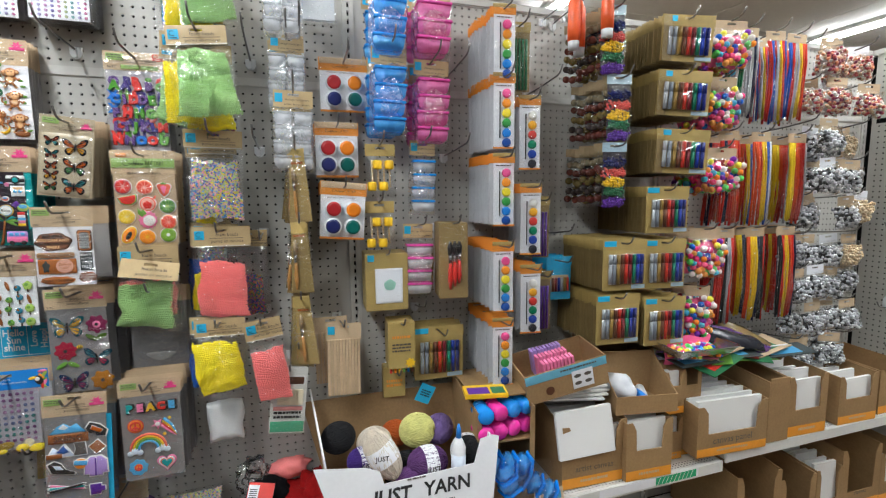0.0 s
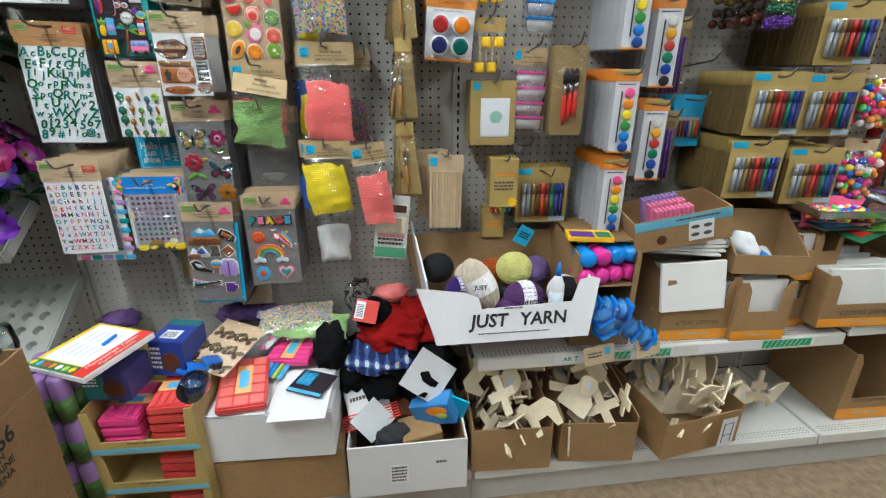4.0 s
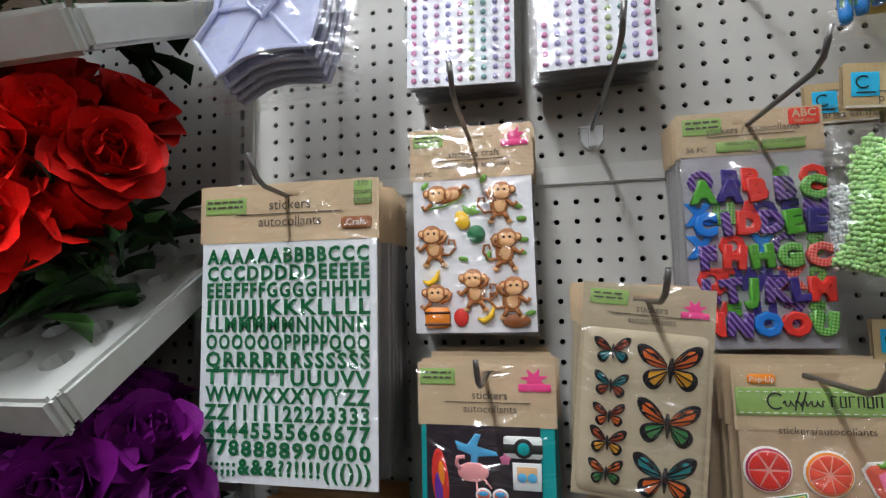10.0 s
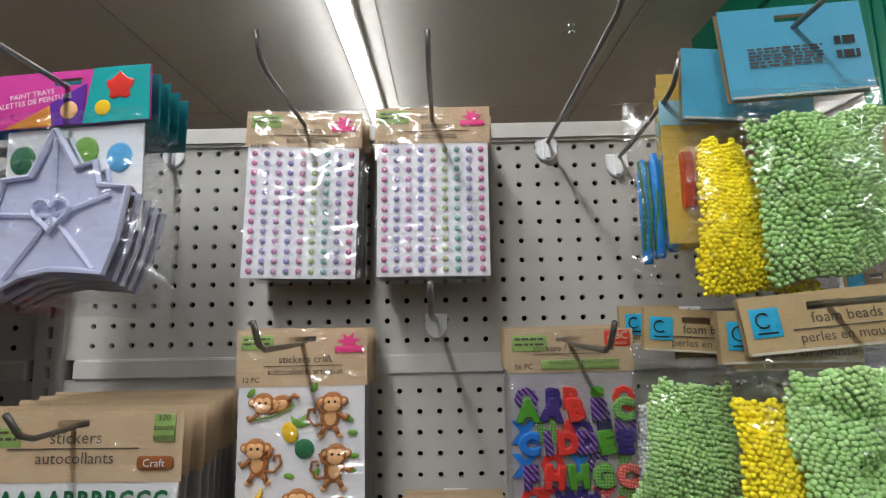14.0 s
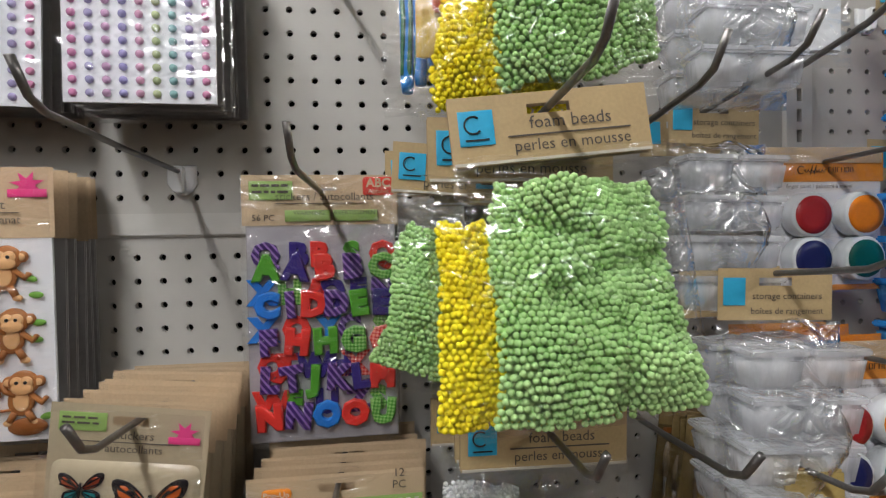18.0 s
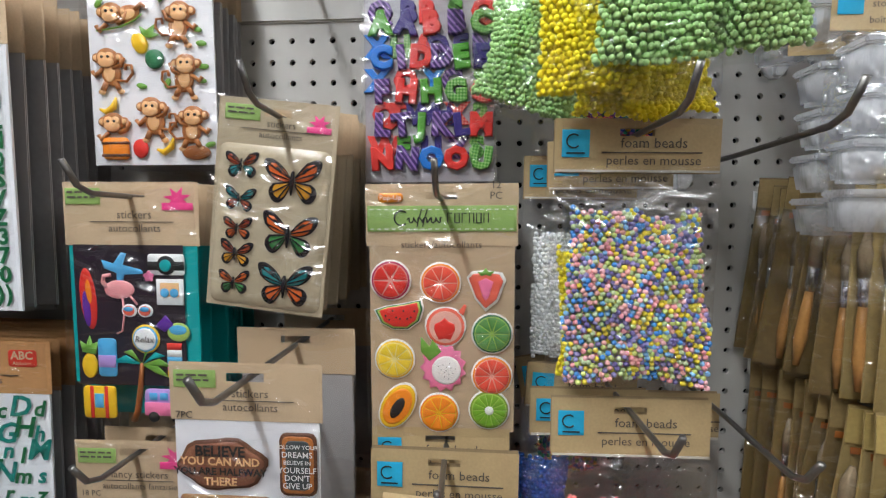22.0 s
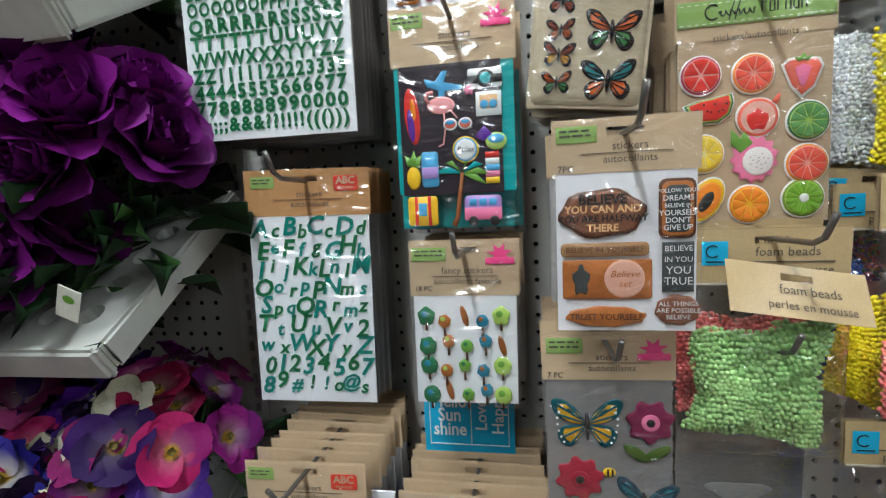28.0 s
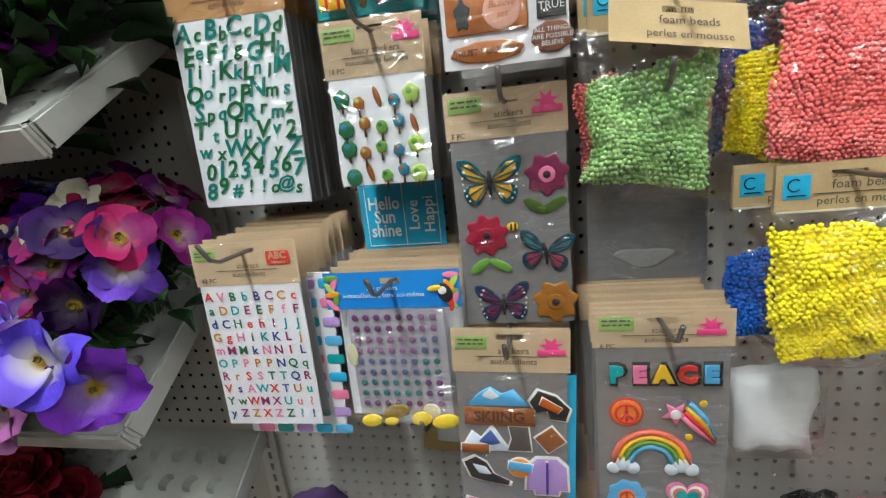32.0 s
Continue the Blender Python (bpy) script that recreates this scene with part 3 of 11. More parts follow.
class Card:
    """Places prints and stickers on a pack by fractions of its width and height from the top left corner."""

    def __init__(self, th, w, h, y=-0.001, top=0.012):
        self.th, self.w, self.h, self.y, self.top = th, w, h, y, top

    def p(self, u, v):
        return (u - 0.5) * self.w, self.top - v * self.h

    def disc(self, name, u, v, r, material, h=0.001, dy=0.0, n=18, rz=None, rot=0.0, wob=0.0, k=5, ph=0.0, dome=0.3):
        x, z = self.p(u, v)
        return shape(name, ell(x, z, r, rz or r, n, rot, wob, k, ph), material, self.th, h, self.y - dy, dome=dome)

    def rect(self, name, u0, v0, u1, v1, material, h=0.0008, dy=0.0, r=0.0, dome=0.0):
        (x0, z1), (x1, z0) = self.p(u0, v0), self.p(u1, v1)
        return shape(name, rect(x0, x1, z0, z1, r), material, self.th, h, self.y - dy, dome=dome, inset=0.05)

    def poly(self, name, uv, material, h=0.001, dy=0.0, dome=0.1):
        return shape(name, [self.p(*q) for q in uv], material, self.th, h, self.y - dy, dome=dome)

    def line(self, name, uv, rad, material, dy=0.001, n=6):
        return part(name, tube([(self.p(*q)[0], self.y - dy, self.p(*q)[1]) for q in uv], rad, n), material, self.th, smooth=True)

    def text(self, s, u, v, size, material, dy=0.0015, fit=None, **k):
        x, z = self.p(u, v)
        ob = text(s, size, x, z, material, self.th, self.y - dy, **k)
        if fit:
            xs = [vv.co.x for vv in ob.data.vertices]
            ob.scale.x = fit * self.w / max(1e-6, max(xs) - min(xs))
        return ob


def puffy(s, size, x, z, material, parent, y, depth=0.003, name="letter", rot=0.0):
    """A raised foam letter."""
    key = ("puffy", s, size, depth)
    if key not in FONTS:
        cu = bpy.data.curves.new("letter", "FONT")
        cu.body, cu.size, cu.align_x, cu.align_y = s, size, "CENTER", "CENTER"
        cu.extrude, cu.bevel_depth, cu.bevel_resolution, cu.resolution_u, cu.offset = depth * 0.35, depth * 0.3, 1, 2, size * 0.045
        ob = bpy.data.objects.new("letter", cu)
        scene.collection.objects.link(ob)
        bpy.context.view_layer.update()
        me = bpy.data.meshes.new_from_object(ob.evaluated_get(bpy.context.evaluated_depsgraph_get()))
        me.materials.clear()
        me.transform(Matrix(((1, 0, 0, 0), (0, 0, -1, 0), (0, 1, 0, 0), (0, 0, 0, 1))))
        bpy.data.objects.remove(ob)
        bpy.data.curves.remove(cu)
        FONTS[key] = me
    me = FONTS[key].copy()
    ob = mesh_ob(name, me, material, parent)
    ob.matrix_basis = pose(x, y, z, 0, rot, 0)
    return ob


BEAD_HALF = None


def bead_mass(name, corners, y, rad, material, parent, bulge=0.012, seed=0, folds=(), label="", ragged=0.5):
    """Foam beads packed under the front of a bag; corners are (x, z): top left, top right, bottom right, bottom left."""
    global BEAD_HALF
    if BEAD_HALF is None:
        bm = bmesh.new()
        bmesh.ops.create_icosphere(bm, subdivisions=2, radius=1.0)
        bmesh.ops.delete(bm, geom=[f for f in bm.faces if f.calc_center_median().y > 0.55], context="FACES")
        bm.verts.index_update()
        BEAD_HALF = (np.array([v.co[:] for v in bm.verts]), np.array([[v.index for v in f.verts] for f in bm.faces]))
        bm.free()
    rnd = random.Random(seed)
    tl, tr, br, bl = [np.array(c) for c in corners]
    wid, hei = np.linalg.norm(tr - tl), np.linalg.norm(bl - tl)
    wid = max(wid, np.linalg.norm(br - bl))
    def place(u, v):
        p = tl * (1 - u) * (1 - v) + tr * u * (1 - v) + br * u * v + bl * (1 - u) * v
        p = p + np.array((noise.noise((u * 1.7, v * 2.3, seed * 3.7 + 9)), noise.noise((u * 2.3, v * 1.7, seed * 2.9 - 4)))) * wid * 0.085
        k = (max(0.0, math.sin(math.pi * min(max(u, 0.0), 1.0))) ** 0.5) * (max(0.0, math.sin(math.pi * (0.08 + 0.9 * v))) ** 0.5)
        d = bulge * k + noise.noise((u * 2.6, v * 2.6, seed * 5.1)) * bulge * 0.55 + noise.noise((u * 7, v * 6, seed * 2.2)) * bulge * 0.22
        for (u0, v0, u1, v1, dep) in folds:
            a, b = np.array((u0, v0)), np.array((u1, v1))
            t = max(0.0, min(1.0, float(np.dot(np.array((u, v)) - a, b - a) / np.dot(b - a, b - a))))
            d -= dep * math.exp(-(np.linalg.norm(np.array((u, v)) - (a + (b - a) * t)) / 0.05) ** 2)
        return p, d

    cs = []
    for lay in (0, 1):
        step, row = rad * 1.98, rad * 1.74
        for j in range(int(hei / row) + 1):
            for i in range(int(wid / step) + 1):
                a = (i + 0.5 * ((j + lay) % 2) + 0.25) * step + rnd.uniform(-0.42, 0.42) * rad
                b = (j + 0.33 * lay) * row + rnd.uniform(-0.42, 0.42) * rad
                a += noise.noise((a * 30, b * 30, seed + 0.5)) * rad * 1.4
                b += noise.noise((a * 30, b * 30, seed + 7.5)) * rad * 1.4
                u, v = a / wid, b / hei
                if u > 1.0 or v > 1.0 or b < noise.noise((u * 6, seed * 2.3, 0)) * ragged * rad * 5 + ragged * rad:
                    continue
                p, d = place(u, v)
                cs.append((p[0], y - d + (rnd.uniform(-0.28, 0.28) + 1.35 * lay) * rad, p[1], rad * rnd.uniform(0.95, 1.05)))
    cs = np.array(cs)
    hv, hf = BEAD_HALF
    vs = (cs[:, None, :3] + hv[None] * cs[:, 3][:, None, None]).reshape(-1, 3)
    fs = (hf[None] + (np.arange(len(cs)) * len(hv))[:, None, None]).reshape(-1, 3)
    ob = raw(name, vs.tolist(), fs.tolist(), material, parent, label, True)
    ob["kind"] = "stuff"
    # the beads further in, as one body
    n, cv, cf = 10, [], []
    for j in range(n + 1):
        for i in range(n + 1):
            p, d = place(0.03 + 0.94 * i / n, 0.05 + 0.92 * j / n)
            cv.append((p[0], y - d + rad * (1.2 if material.name in ("yellow_foam", "white_foam") else 2.2), p[1]))
    for j in range(n):
        for i in range(n):
            q = j * (n + 1) + i
            cf.append((q, q + n + 1, q + n + 2, q + 1))
    raw("bead_core", cv, cf, material, parent, smooth=True)
    return ob


def mixed(name, cols, rough=0.45):
    """Beads of many colours, one for each bead."""
    m = mat(name, cols[0], rough, var=0.05, bump=0)
    nt = m.node_tree
    g = nt.nodes.new("ShaderNodeNewGeometry")
    r = nt.nodes.new("ShaderNodeValToRGB")
    r.color_ramp.interpolation = "CONSTANT"
    for i, c in enumerate(cols):
        e = r.color_ramp.elements[i] if i < 2 else r.color_ramp.elements.new(i / len(cols))
        e.position, e.color = i / len(cols), (*c, 1)
    nt.links.new(g.outputs["Random Per Island"], r.inputs["Fac"])
    nt.links.new(r.outputs["Color"], nt.nodes["Principled BSDF"].inputs["Base Color"])
    return m


B_GREEN = mat("green_foam", (0.435, 0.665, 0.275), 0.75, var=0.12, scale=20, bump=0)
B_YELLOW = mat("yellow_foam", (0.97, 0.82, 0.02), 0.75, var=0.08, scale=20, bump=0)
B_PINK = mat("coral_foam", (0.99, 0.27, 0.26), 0.75, var=0.08, scale=20, bump=0)
B_BLUE = mat("blue_foam", (0.01, 0.13, 0.55), 0.5, var=0.1, scale=20, bump=0)
B_WHITE = mat("white_foam", (0.88, 0.88, 0.88), 0.7, var=0.05, scale=20, bump=0)
B_MIX = mixed("mixed_foam", [(0.22, 0.20, 0.42), (0.88, 0.72, 0.06), (0.92, 0.38, 0.42), (0.08, 0.30, 0.72), (0.50, 0.62, 0.30), (0.36, 0.32, 0.62), (0.90, 0.46, 0.42), (0.62, 0.72, 0.22), (0.24, 0.50, 0.80), (0.86, 0.70, 0.08), (0.56, 0.66, 0.40), (0.90, 0.50, 0.54), (0.20, 0.16, 0.40)])
FROSTY = mat("seal_plastic", (0.62, 0.58, 0.50), 0.35, var=0.1, bump=0.05)
B_MIXDARK = mixed("mixed_dark", [(0.5, 0.3, 0.02), (0.5, 0.08, 0.1), (0.03, 0.06, 0.3), (0.02, 0.2, 0.12), (0.3, 0.1, 0.3)])


def bead_bag(x, y, z, w, h, corners, material, label, head=None, rad=0.00175, seed=0, roll=0.0, rz=0.0, bulge=0.012, folds=(), film_m=None, headw=None, group="bags of foam beads", lean=0.0, words=True, hm=None):
    """A clear bag of foam beads hung by its folded kraft header; corners in the bag's own x and z."""
    th = thing("bead_bag", label, "bead bag", hang(x, y, z - 0.012, rz, roll, lean), group)
    hw = headw or w
    head = head or 0.05
    header(th, hw, head, material=hm or KRAFT_GOLD)
    part("header_back", holed(-hw / 2, hw / 2, 0.012 - head, 0.012, -0.015, 0.015, -0.003, 0.004), KRAFT_DARK, th).location.y = 0.006
    if words:
        shape("logo_patch", rect(-hw / 2 + 0.006, -hw / 2 + 0.030, -0.010 - head * 0.25, 0.014 - head * 0.25), LOGO_BLUE, th, 0.0004, -0.0008, dome=0)
        lx, lz = -hw / 2 + 0.016, 0.004 - head * 0.25
        part("logo_curve", tube([(lx + 0.006 * math.cos(a), -0.0016, lz + 0.006 * math.sin(a)) for a in [0.9 + 4.6 * k / 10 for k in range(11)]], 0.0007, 5), INK, th)
        boxp("logo_bar", lx - 0.006, lx + 0.010, -0.0018, -0.0012, lz - 0.0110, lz - 0.0098, INK, th)
        text("foam beads", 0.0125, 0.014, -head * 0.20, GREYINK, th)
        boxp("rule", -0.03, 0.055, -0.0012, -0.0006, -head * 0.38, -head * 0.36, GREYINK, th)
        text("perles en mousse", 0.0115, 0.014, -head * 0.52, GREYINK, th)
    boxp("seal_strip", -hw / 2 + 0.001, hw / 2 - 0.001, -0.0016, -0.0008, 0.0125 - head, 0.0145 - head, FROSTY, th)
    bead_mass("bead_fill", corners, -0.002, rad, material, th, bulge, seed, folds)
    xs, zs = [c[0] for c in corners], [c[1] for c in corners]
    noshadow(sheet("bag", min(-w / 2, min(xs) - 0.004), max(w / 2, max(xs) + 0.004), min(zs) - 0.006, 0.012 - head * 0.9, film_m or FILM_BAG, th, bulge + 0.006, 14, 18, -0.003, 0.007, seed))
    noshadow(sheet("bag_back", -w / 2, w / 2, min(zs) - 0.004, 0.012 - head * 0.9, FILM_SOFT, th, 0.0, 4, 4, 0.016, 0.003, seed + 1))
    return th

# ---- bay one: sticker packs ----
SKIN = rgb("tan_foam", 0.80, 0.47, 0.22, 0.5)
BROWN = rgb("brown_foam", 0.30, 0.095, 0.02, 0.5)
DBROWN = rgb("dark_brown", 0.10, 0.035, 0.015, 0.5)
YEL = rgb("yellow_gloss", 0.88, 0.55, 0.02, 0.35)
RED = rgb("red_gloss", 0.70, 0.04, 0.03, 0.35)
CORAL = rgb("coral_gloss", 0.85, 0.16, 0.10, 0.35)
ORG = rgb("orange_gloss", 0.88, 0.28, 0.02, 0.35)
LEAF = rgb("leaf_print", 0.16, 0.36, 0.05, 0.4)
DLEAF = rgb("dark_leaf_print", 0.03, 0.17, 0.07, 0.4)
LIME = rgb("lime_print", 0.42, 0.60, 0.12, 0.4)
BLUE = rgb("blue_gloss", 0.02, 0.20, 0.62, 0.35)
SKY = rgb("sky_print", 0.10, 0.42, 0.72, 0.4)
TEAL = rgb("teal_print", 0.01, 0.36, 0.36, 0.4)
PURP = rgb("purple_gloss", 0.12, 0.03, 0.32, 0.35)
LILAC = rgb("lilac_print", 0.46, 0.30, 0.66, 0.4)
PINKP = rgb("pink_print", 0.85, 0.22, 0.40, 0.4)
ROSE = rgb("rose_print", 0.45, 0.02, 0.10, 0.35)
BLACKC = rgb("black_card", 0.03, 0.022, 0.03, 0.3)
CARDTAN = rgb("tan_tray", 0.46, 0.38, 0.26, 0.4)
GOLDEN = rgb("amber_print", 0.62, 0.25, 0.03, 0.3)


def base(name, x0, x1, z0, z1, y, label, category="sticker pack", hh=0.05, body=PAPER, hm=None, group="hanging sticker packs", filmy=True, stack_body=None, stack_hm=None, foot=1.0, **k):
    w, h = x1 - x0, z1 - z0
    th = pack(name, (x0 + x1) / 2, y, z1, w, h, label, category, group, hh=hh, hm=stack_hm or hm, body=stack_body or (body if body is not PAPER else None), **k)
    header(th, w, hh, material=hm)
    boxp("sheet", -w / 2 + 0.003, w / 2 - 0.003, 0.0006, 0.003, 0.012 - h * foot + 0.003, 0.0125 - hh, body, th)
    if filmy:
        film_front(th, w, 0.012 - h, 0.012, seed=int(x0 * 100))
    return th, Card(th, w, h)


# small jewelled dots on white sheets
GEMC = [rgb("gem_" + n, *c, 0.18, coat=0.6) for n, c in (("magenta", (0.63, 0.24, 0.42)), ("slate", (0.38, 0.35, 0.56)), ("mauve", (0.58, 0.34, 0.52)), ("indigo", (0.33, 0.30, 0.56)), ("rose", (0.61, 0.32, 0.46)), ("lime", (0.45, 0.52, 0.28)), ("jade", (0.25, 0.45, 0.44)), ("lavender", (0.40, 0.35, 0.57)), ("cerise", (0.65, 0.24, 0.41)))]
for gi, (x0, x1, z0, z1, y, nb) in enumerate(((0.271, 0.410, 1.921, 2.127, -0.066, 5), (0.428, 0.564, 1.920, 2.124, -0.080, 8))):
    th, c = base("sticker_pack", x0, x1, z0, z1, y, "white sheet of jewel dot stickers under a kraft header card", hh=0.044, back=nb, yb=-0.012, body=PAPER, seed=gi, rz=2 - 3 * gi, roll=1.5 - gi)
    logo_mark(th, -0.064, 0.008)
    star_mark(th, 0.047, -0.001, 0.011)
    titles(th, -0.011, ("stickers", "autocollants"), 0.011, "117 PC", 0.136)
    for i in range(9):
        gm = bpy.data.meshes.new("gem")
        bm = bmesh.new()
        puff(bm, ell(0, 0, 0.0037, 0.0037, 8), 0.0022, 0, 0.3, 0.1)
        bm.to_mesh(gm)
        bm.free()
        gm.shade_smooth()
        for j in range(13):
            q = c.p(0.085 + i * 0.104, 0.255 + j * 0.0575)
            mesh_ob("gem", gm, GEMC[i], th).location = (q[0], 0.0004, q[1])

# sheet of green capitals
GR = ("AAAAAABBBBCCC", "CCCDDDDDEEEEE", "EEEFFFFGGGGHHHH", "IIIIIJJJKKKLLLL", "LLMMMMMNNNNN", "OOOOOOPPPPPQQQ", "QRRRRRRSSSSSS", "TTTTTTUUUVV", "WWWXXXYYYZZ", "ZZ1111122223333", "44445555666677", "7788888990000", "::;;;;&&&??!!!!((()))")
th, c = base("sticker_pack", 0.049, 0.258, 1.474, 1.796, -0.152, "large white sticker sheet of green capital letters and numbers", hh=0.064, back=7, seed=3, roll=0.5, body=PAPER)
for r, s in enumerate(GR):
    c.text(s, 0.5, 0.248 + r * 0.0575, 0.0218, GREEN_INK, 0.0, fit=0.90, bold=0.036, spacing=1.2, name="letter_row")
logo_mark(th, -0.098, -0.002, 0.05, 0.018)
titles(th, -0.012, ("stickers", "autocollants"), 0.016, "", 0.2)
c.rect("tag", 0.80, 0.125, 0.965, 0.165, BROWN, r=0.004)
c.text("Craft", 0.88, 0.145, 0.010, WHITE_INK)
c.rect("count_patch", 0.87, 0.008, 0.965, 0.085, LOGO_GREEN)
c.text("370\ncount\nunites", 0.917, 0.045, 0.0085, GREYINK)

# brush-script alphabet in teal and green
th, c = base("sticker_pack", 0.096, 0.254, 1.146, 1.440, -0.131, "white sticker sheet of teal handwritten letters under a kraft header", hh=0.056, back=7, seed=5, hm=mat("orange_kraft", (0.50, 0.27, 0.11), 0.7), roll=1.5, rz=3, body=PAPER)
for r, s in enumerate(("AcBbCcDd", "EeFfgGHh", "IijKkLnlM", "OorpPNms", "SpqQRrmz", "TtUuVv2", "wxWXYyZ", "01234567", "89#!!o@s")):
    for k, ch in enumerate(s):
        c.text(ch, 0.10 + 0.80 * k / (len(s) - 1) + 0.015 * math.sin(r * 2.1 + k), 0.245 + r * 0.083 + 0.012 * math.sin(k * 2.7 + r), 0.031 if ch.isupper() or ch.isdigit() else 0.024, (TEAL_INK, GREEN_INK)[(r + k) % 2], 0.0, shear=0.22, bold=0.026, name="letter")
abc_mark(th, 0.050, -0.006)
logo_mark(th, -0.070, 0.004, 0.03, 0.014)
titles(th, -0.018, ("stickers", "autocollants"), 0.0105, "", 0.14)

# serif letters in many colours
th, c = base("sticker_pack", 0.113, 0.252, 0.860, 1.115, -0.209, "white sticker sheet of multicoloured serif letters in clear wrapping", hh=0.055, back=8, seed=7, roll=1.0, rz=3, body=PAPER)
SER = [RED, TEAL, GOLDEN, DLEAF, rgb("plum_print", 0.30, 0.03, 0.14), PINKP, rgb("navy_print", 0.03, 0.06, 0.25)]
for r, s in enumerate(("AVBbBCCc", "aDDEEFfF", "dCHehIJJ", "GgHiKKLj", "mMMkNNIL", "OPPPPNQq", "RrSSTTQR", "VsAWXTUu", "YwWMXUu?", "yZZXZZ?!")):
    for k, ch in enumerate(s):
        c.text(ch, 0.09 + k * 0.117, 0.275 + r * 0.072, 0.0165, SER[(r * 3 + k * 5 + (k * r) % 3) % 7], 0.0, bold=0.02, name="letter")
abc_mark(th, 0.045, -0.010)
logo_mark(th, -0.066, 0.004, 0.03, 0.014)
titles(th, -0.018, ("stickers", "autocollants"), 0.0095, "62 PC", 0.13)
th = thing("sticker_pack", "sheet of pastel label stickers hanging behind a letter sheet", "sticker pack", hang(0.19, -0.18, 1.085, 4, 3), "hanging sticker packs")
boxp("sheet", -0.055, 0.085, 0, 0.003, -0.255, -0.02, PAPER, th)
cc = Card(th, 0.15, 0.28)
for r in range(9):
    for k in range(5):
        cc.rect("label_dot", 0.2 + k * 0.19, 0.14 + r * 0.095, 0.36 + k * 0.19, 0.19 + r * 0.095, (SKY, PINKP, TEAL, LILAC, LOGO_BLUE)[(r * 2 + k) % 5], r=0.004, h=0.0005)
stack(0.19, -0.12, -0.03, 1.11, 0.135, 0.24, 6, "kraft-topped letter sticker pack behind the front ones", "sticker pack", "hanging sticker packs", seed=41, body=PAPER)

# jungle animals, drawn as plain foam shapes
th, c = base("sticker_pack", 0.274, 0.419, 1.622, 1.866, -0.079, "white sticker card of brown jungle animals and fruit", hh=0.062, back=5, yb=-0.012, seed=9, rz=1, body=PAPER)
logo_mark(th, -0.068, 0.006)
star_mark(th, 0.052, -0.003, 0.012)
titles(th, -0.021, ("stickers craft", "autocollants artisanat"), 0.0115, "12 PC", 0.14)
FUR = rgb("fur_foam", 0.40, 0.15, 0.04, 0.45, var=0.2, scale=60)
for u, v, s, m in ((0.22, 0.325, 1, 0), (0.74, 0.325, -1, 1), (0.17, 0.52, 1, 1), (0.77, 0.55, -1, 1), (0.49, 0.735, 1, 2), (0.81, 0.775, -1, 1), (0.19, 0.80, 1, 3)):
    if m == 0:
        c.disc("animal_body", u + 0.12, v + 0.005, 0.0135, FUR, 0.0018, rz=0.0095, rot=0.3)
        c.disc("animal_belly", u + 0.13, v + 0.008, 0.0080, SKIN, 0.0008, 0.0018, rz=0.0055, rot=0.3)
        c.line("animal_leg", [(u + 0.18, v - 0.01), (u + 0.23, v - 0.035), (u + 0.26, v - 0.02)], 0.0026, FUR)
    elif m < 3:
        c.disc("animal_body", u + 0.02 * s, v + 0.062, 0.0108, FUR, 0.0018, rz=0.0145, rot=0.15 * s)
        c.disc("animal_belly", u + 0.015 * s, v + 0.064, 0.0066, SKIN, 0.0008, 0.0018, rz=0.0095)
        c.line("animal_tail", [(u + s * 0.07, v + 0.095), (u + s * 0.14, v + 0.10), (u + s * 0.19, v + 0.065), (u + s * 0.18, v + 0.03), (u + s * 0.14, v + 0.028), (u + s * 0.135, v + 0.05)], 0.0015, FUR)
        for e in (-1, 1):
            c.line("animal_leg", [(u + 0.02 * s + e * 0.035, v + 0.105), (u + 0.02 * s + e * 0.065, v + 0.138)], 0.0028, FUR)
            c.disc("animal_foot", u + 0.02 * s + e * 0.072, v + 0.144, 0.0042, SKIN, 0.0014, 0.0006, 10, rz=0.003)
    for e in (-1, 1):
        c.line("animal_arm", [(u + e * 0.04, v + 0.045), (u + e * 0.10, v + (0.03 if e == s else 0.075)), (u + e * 0.12, v + (-0.005 if e == s else 0.055))], 0.0024, FUR)
        c.disc("animal_ear", u + 0.082 * e, v - 0.004, 0.0052, FUR, 0.0018, 0.0002, 12)
        c.disc("ear_inner", u + 0.084 * e, v - 0.003, 0.0033, SKIN, 0.0008, 0.0020, 10)
    c.disc("animal_head", u, v, 0.0122, FUR, 0.0026, 0.0008, rz=0.0112)
    for e in (-1, 1):
        c.disc("animal_face", u + 0.026 * e, v - 0.004, 0.0054, SKIN, 0.0012, 0.0034, 12)
    c.disc("animal_muzzle", u, v + 0.018, 0.0088, SKIN, 0.0014, 0.0034, rz=0.0058)
    for e in (-1, 1):
        c.disc("animal_eye", u + 0.024 * e, v - 0.004, 0.0016, INK, 0.0006, 0.0048, 8)
c.disc("pineapple", 0.42, 0.455, 0.0085, YEL, 0.002, rz=0.0115, rot=0.4)
c.poly("pineapple_top", [(0.44, 0.425), (0.42, 0.38), (0.47, 0.40), (0.54, 0.375), (0.53, 0.41), (0.58, 0.42), (0.50, 0.435)], LEAF)
c.disc("melon", 0.53, 0.525, 0.0105, DLEAF, 0.002)
c.disc("strawberry", 0.39, 0.915, 0.0085, RED, 0.002, rz=0.0105)
for u, v, a in ((0.15, 0.72, 0.3), (0.58, 0.90, -0.4)):
    c.line("banana", [(u - 0.06, v + 0.02), (u - 0.01, v + 0.035), (u + 0.05, v + 0.01), (u + 0.07, v - 0.03)], [0.0012, 0.0036, 0.0036, 0.0012], YEL)
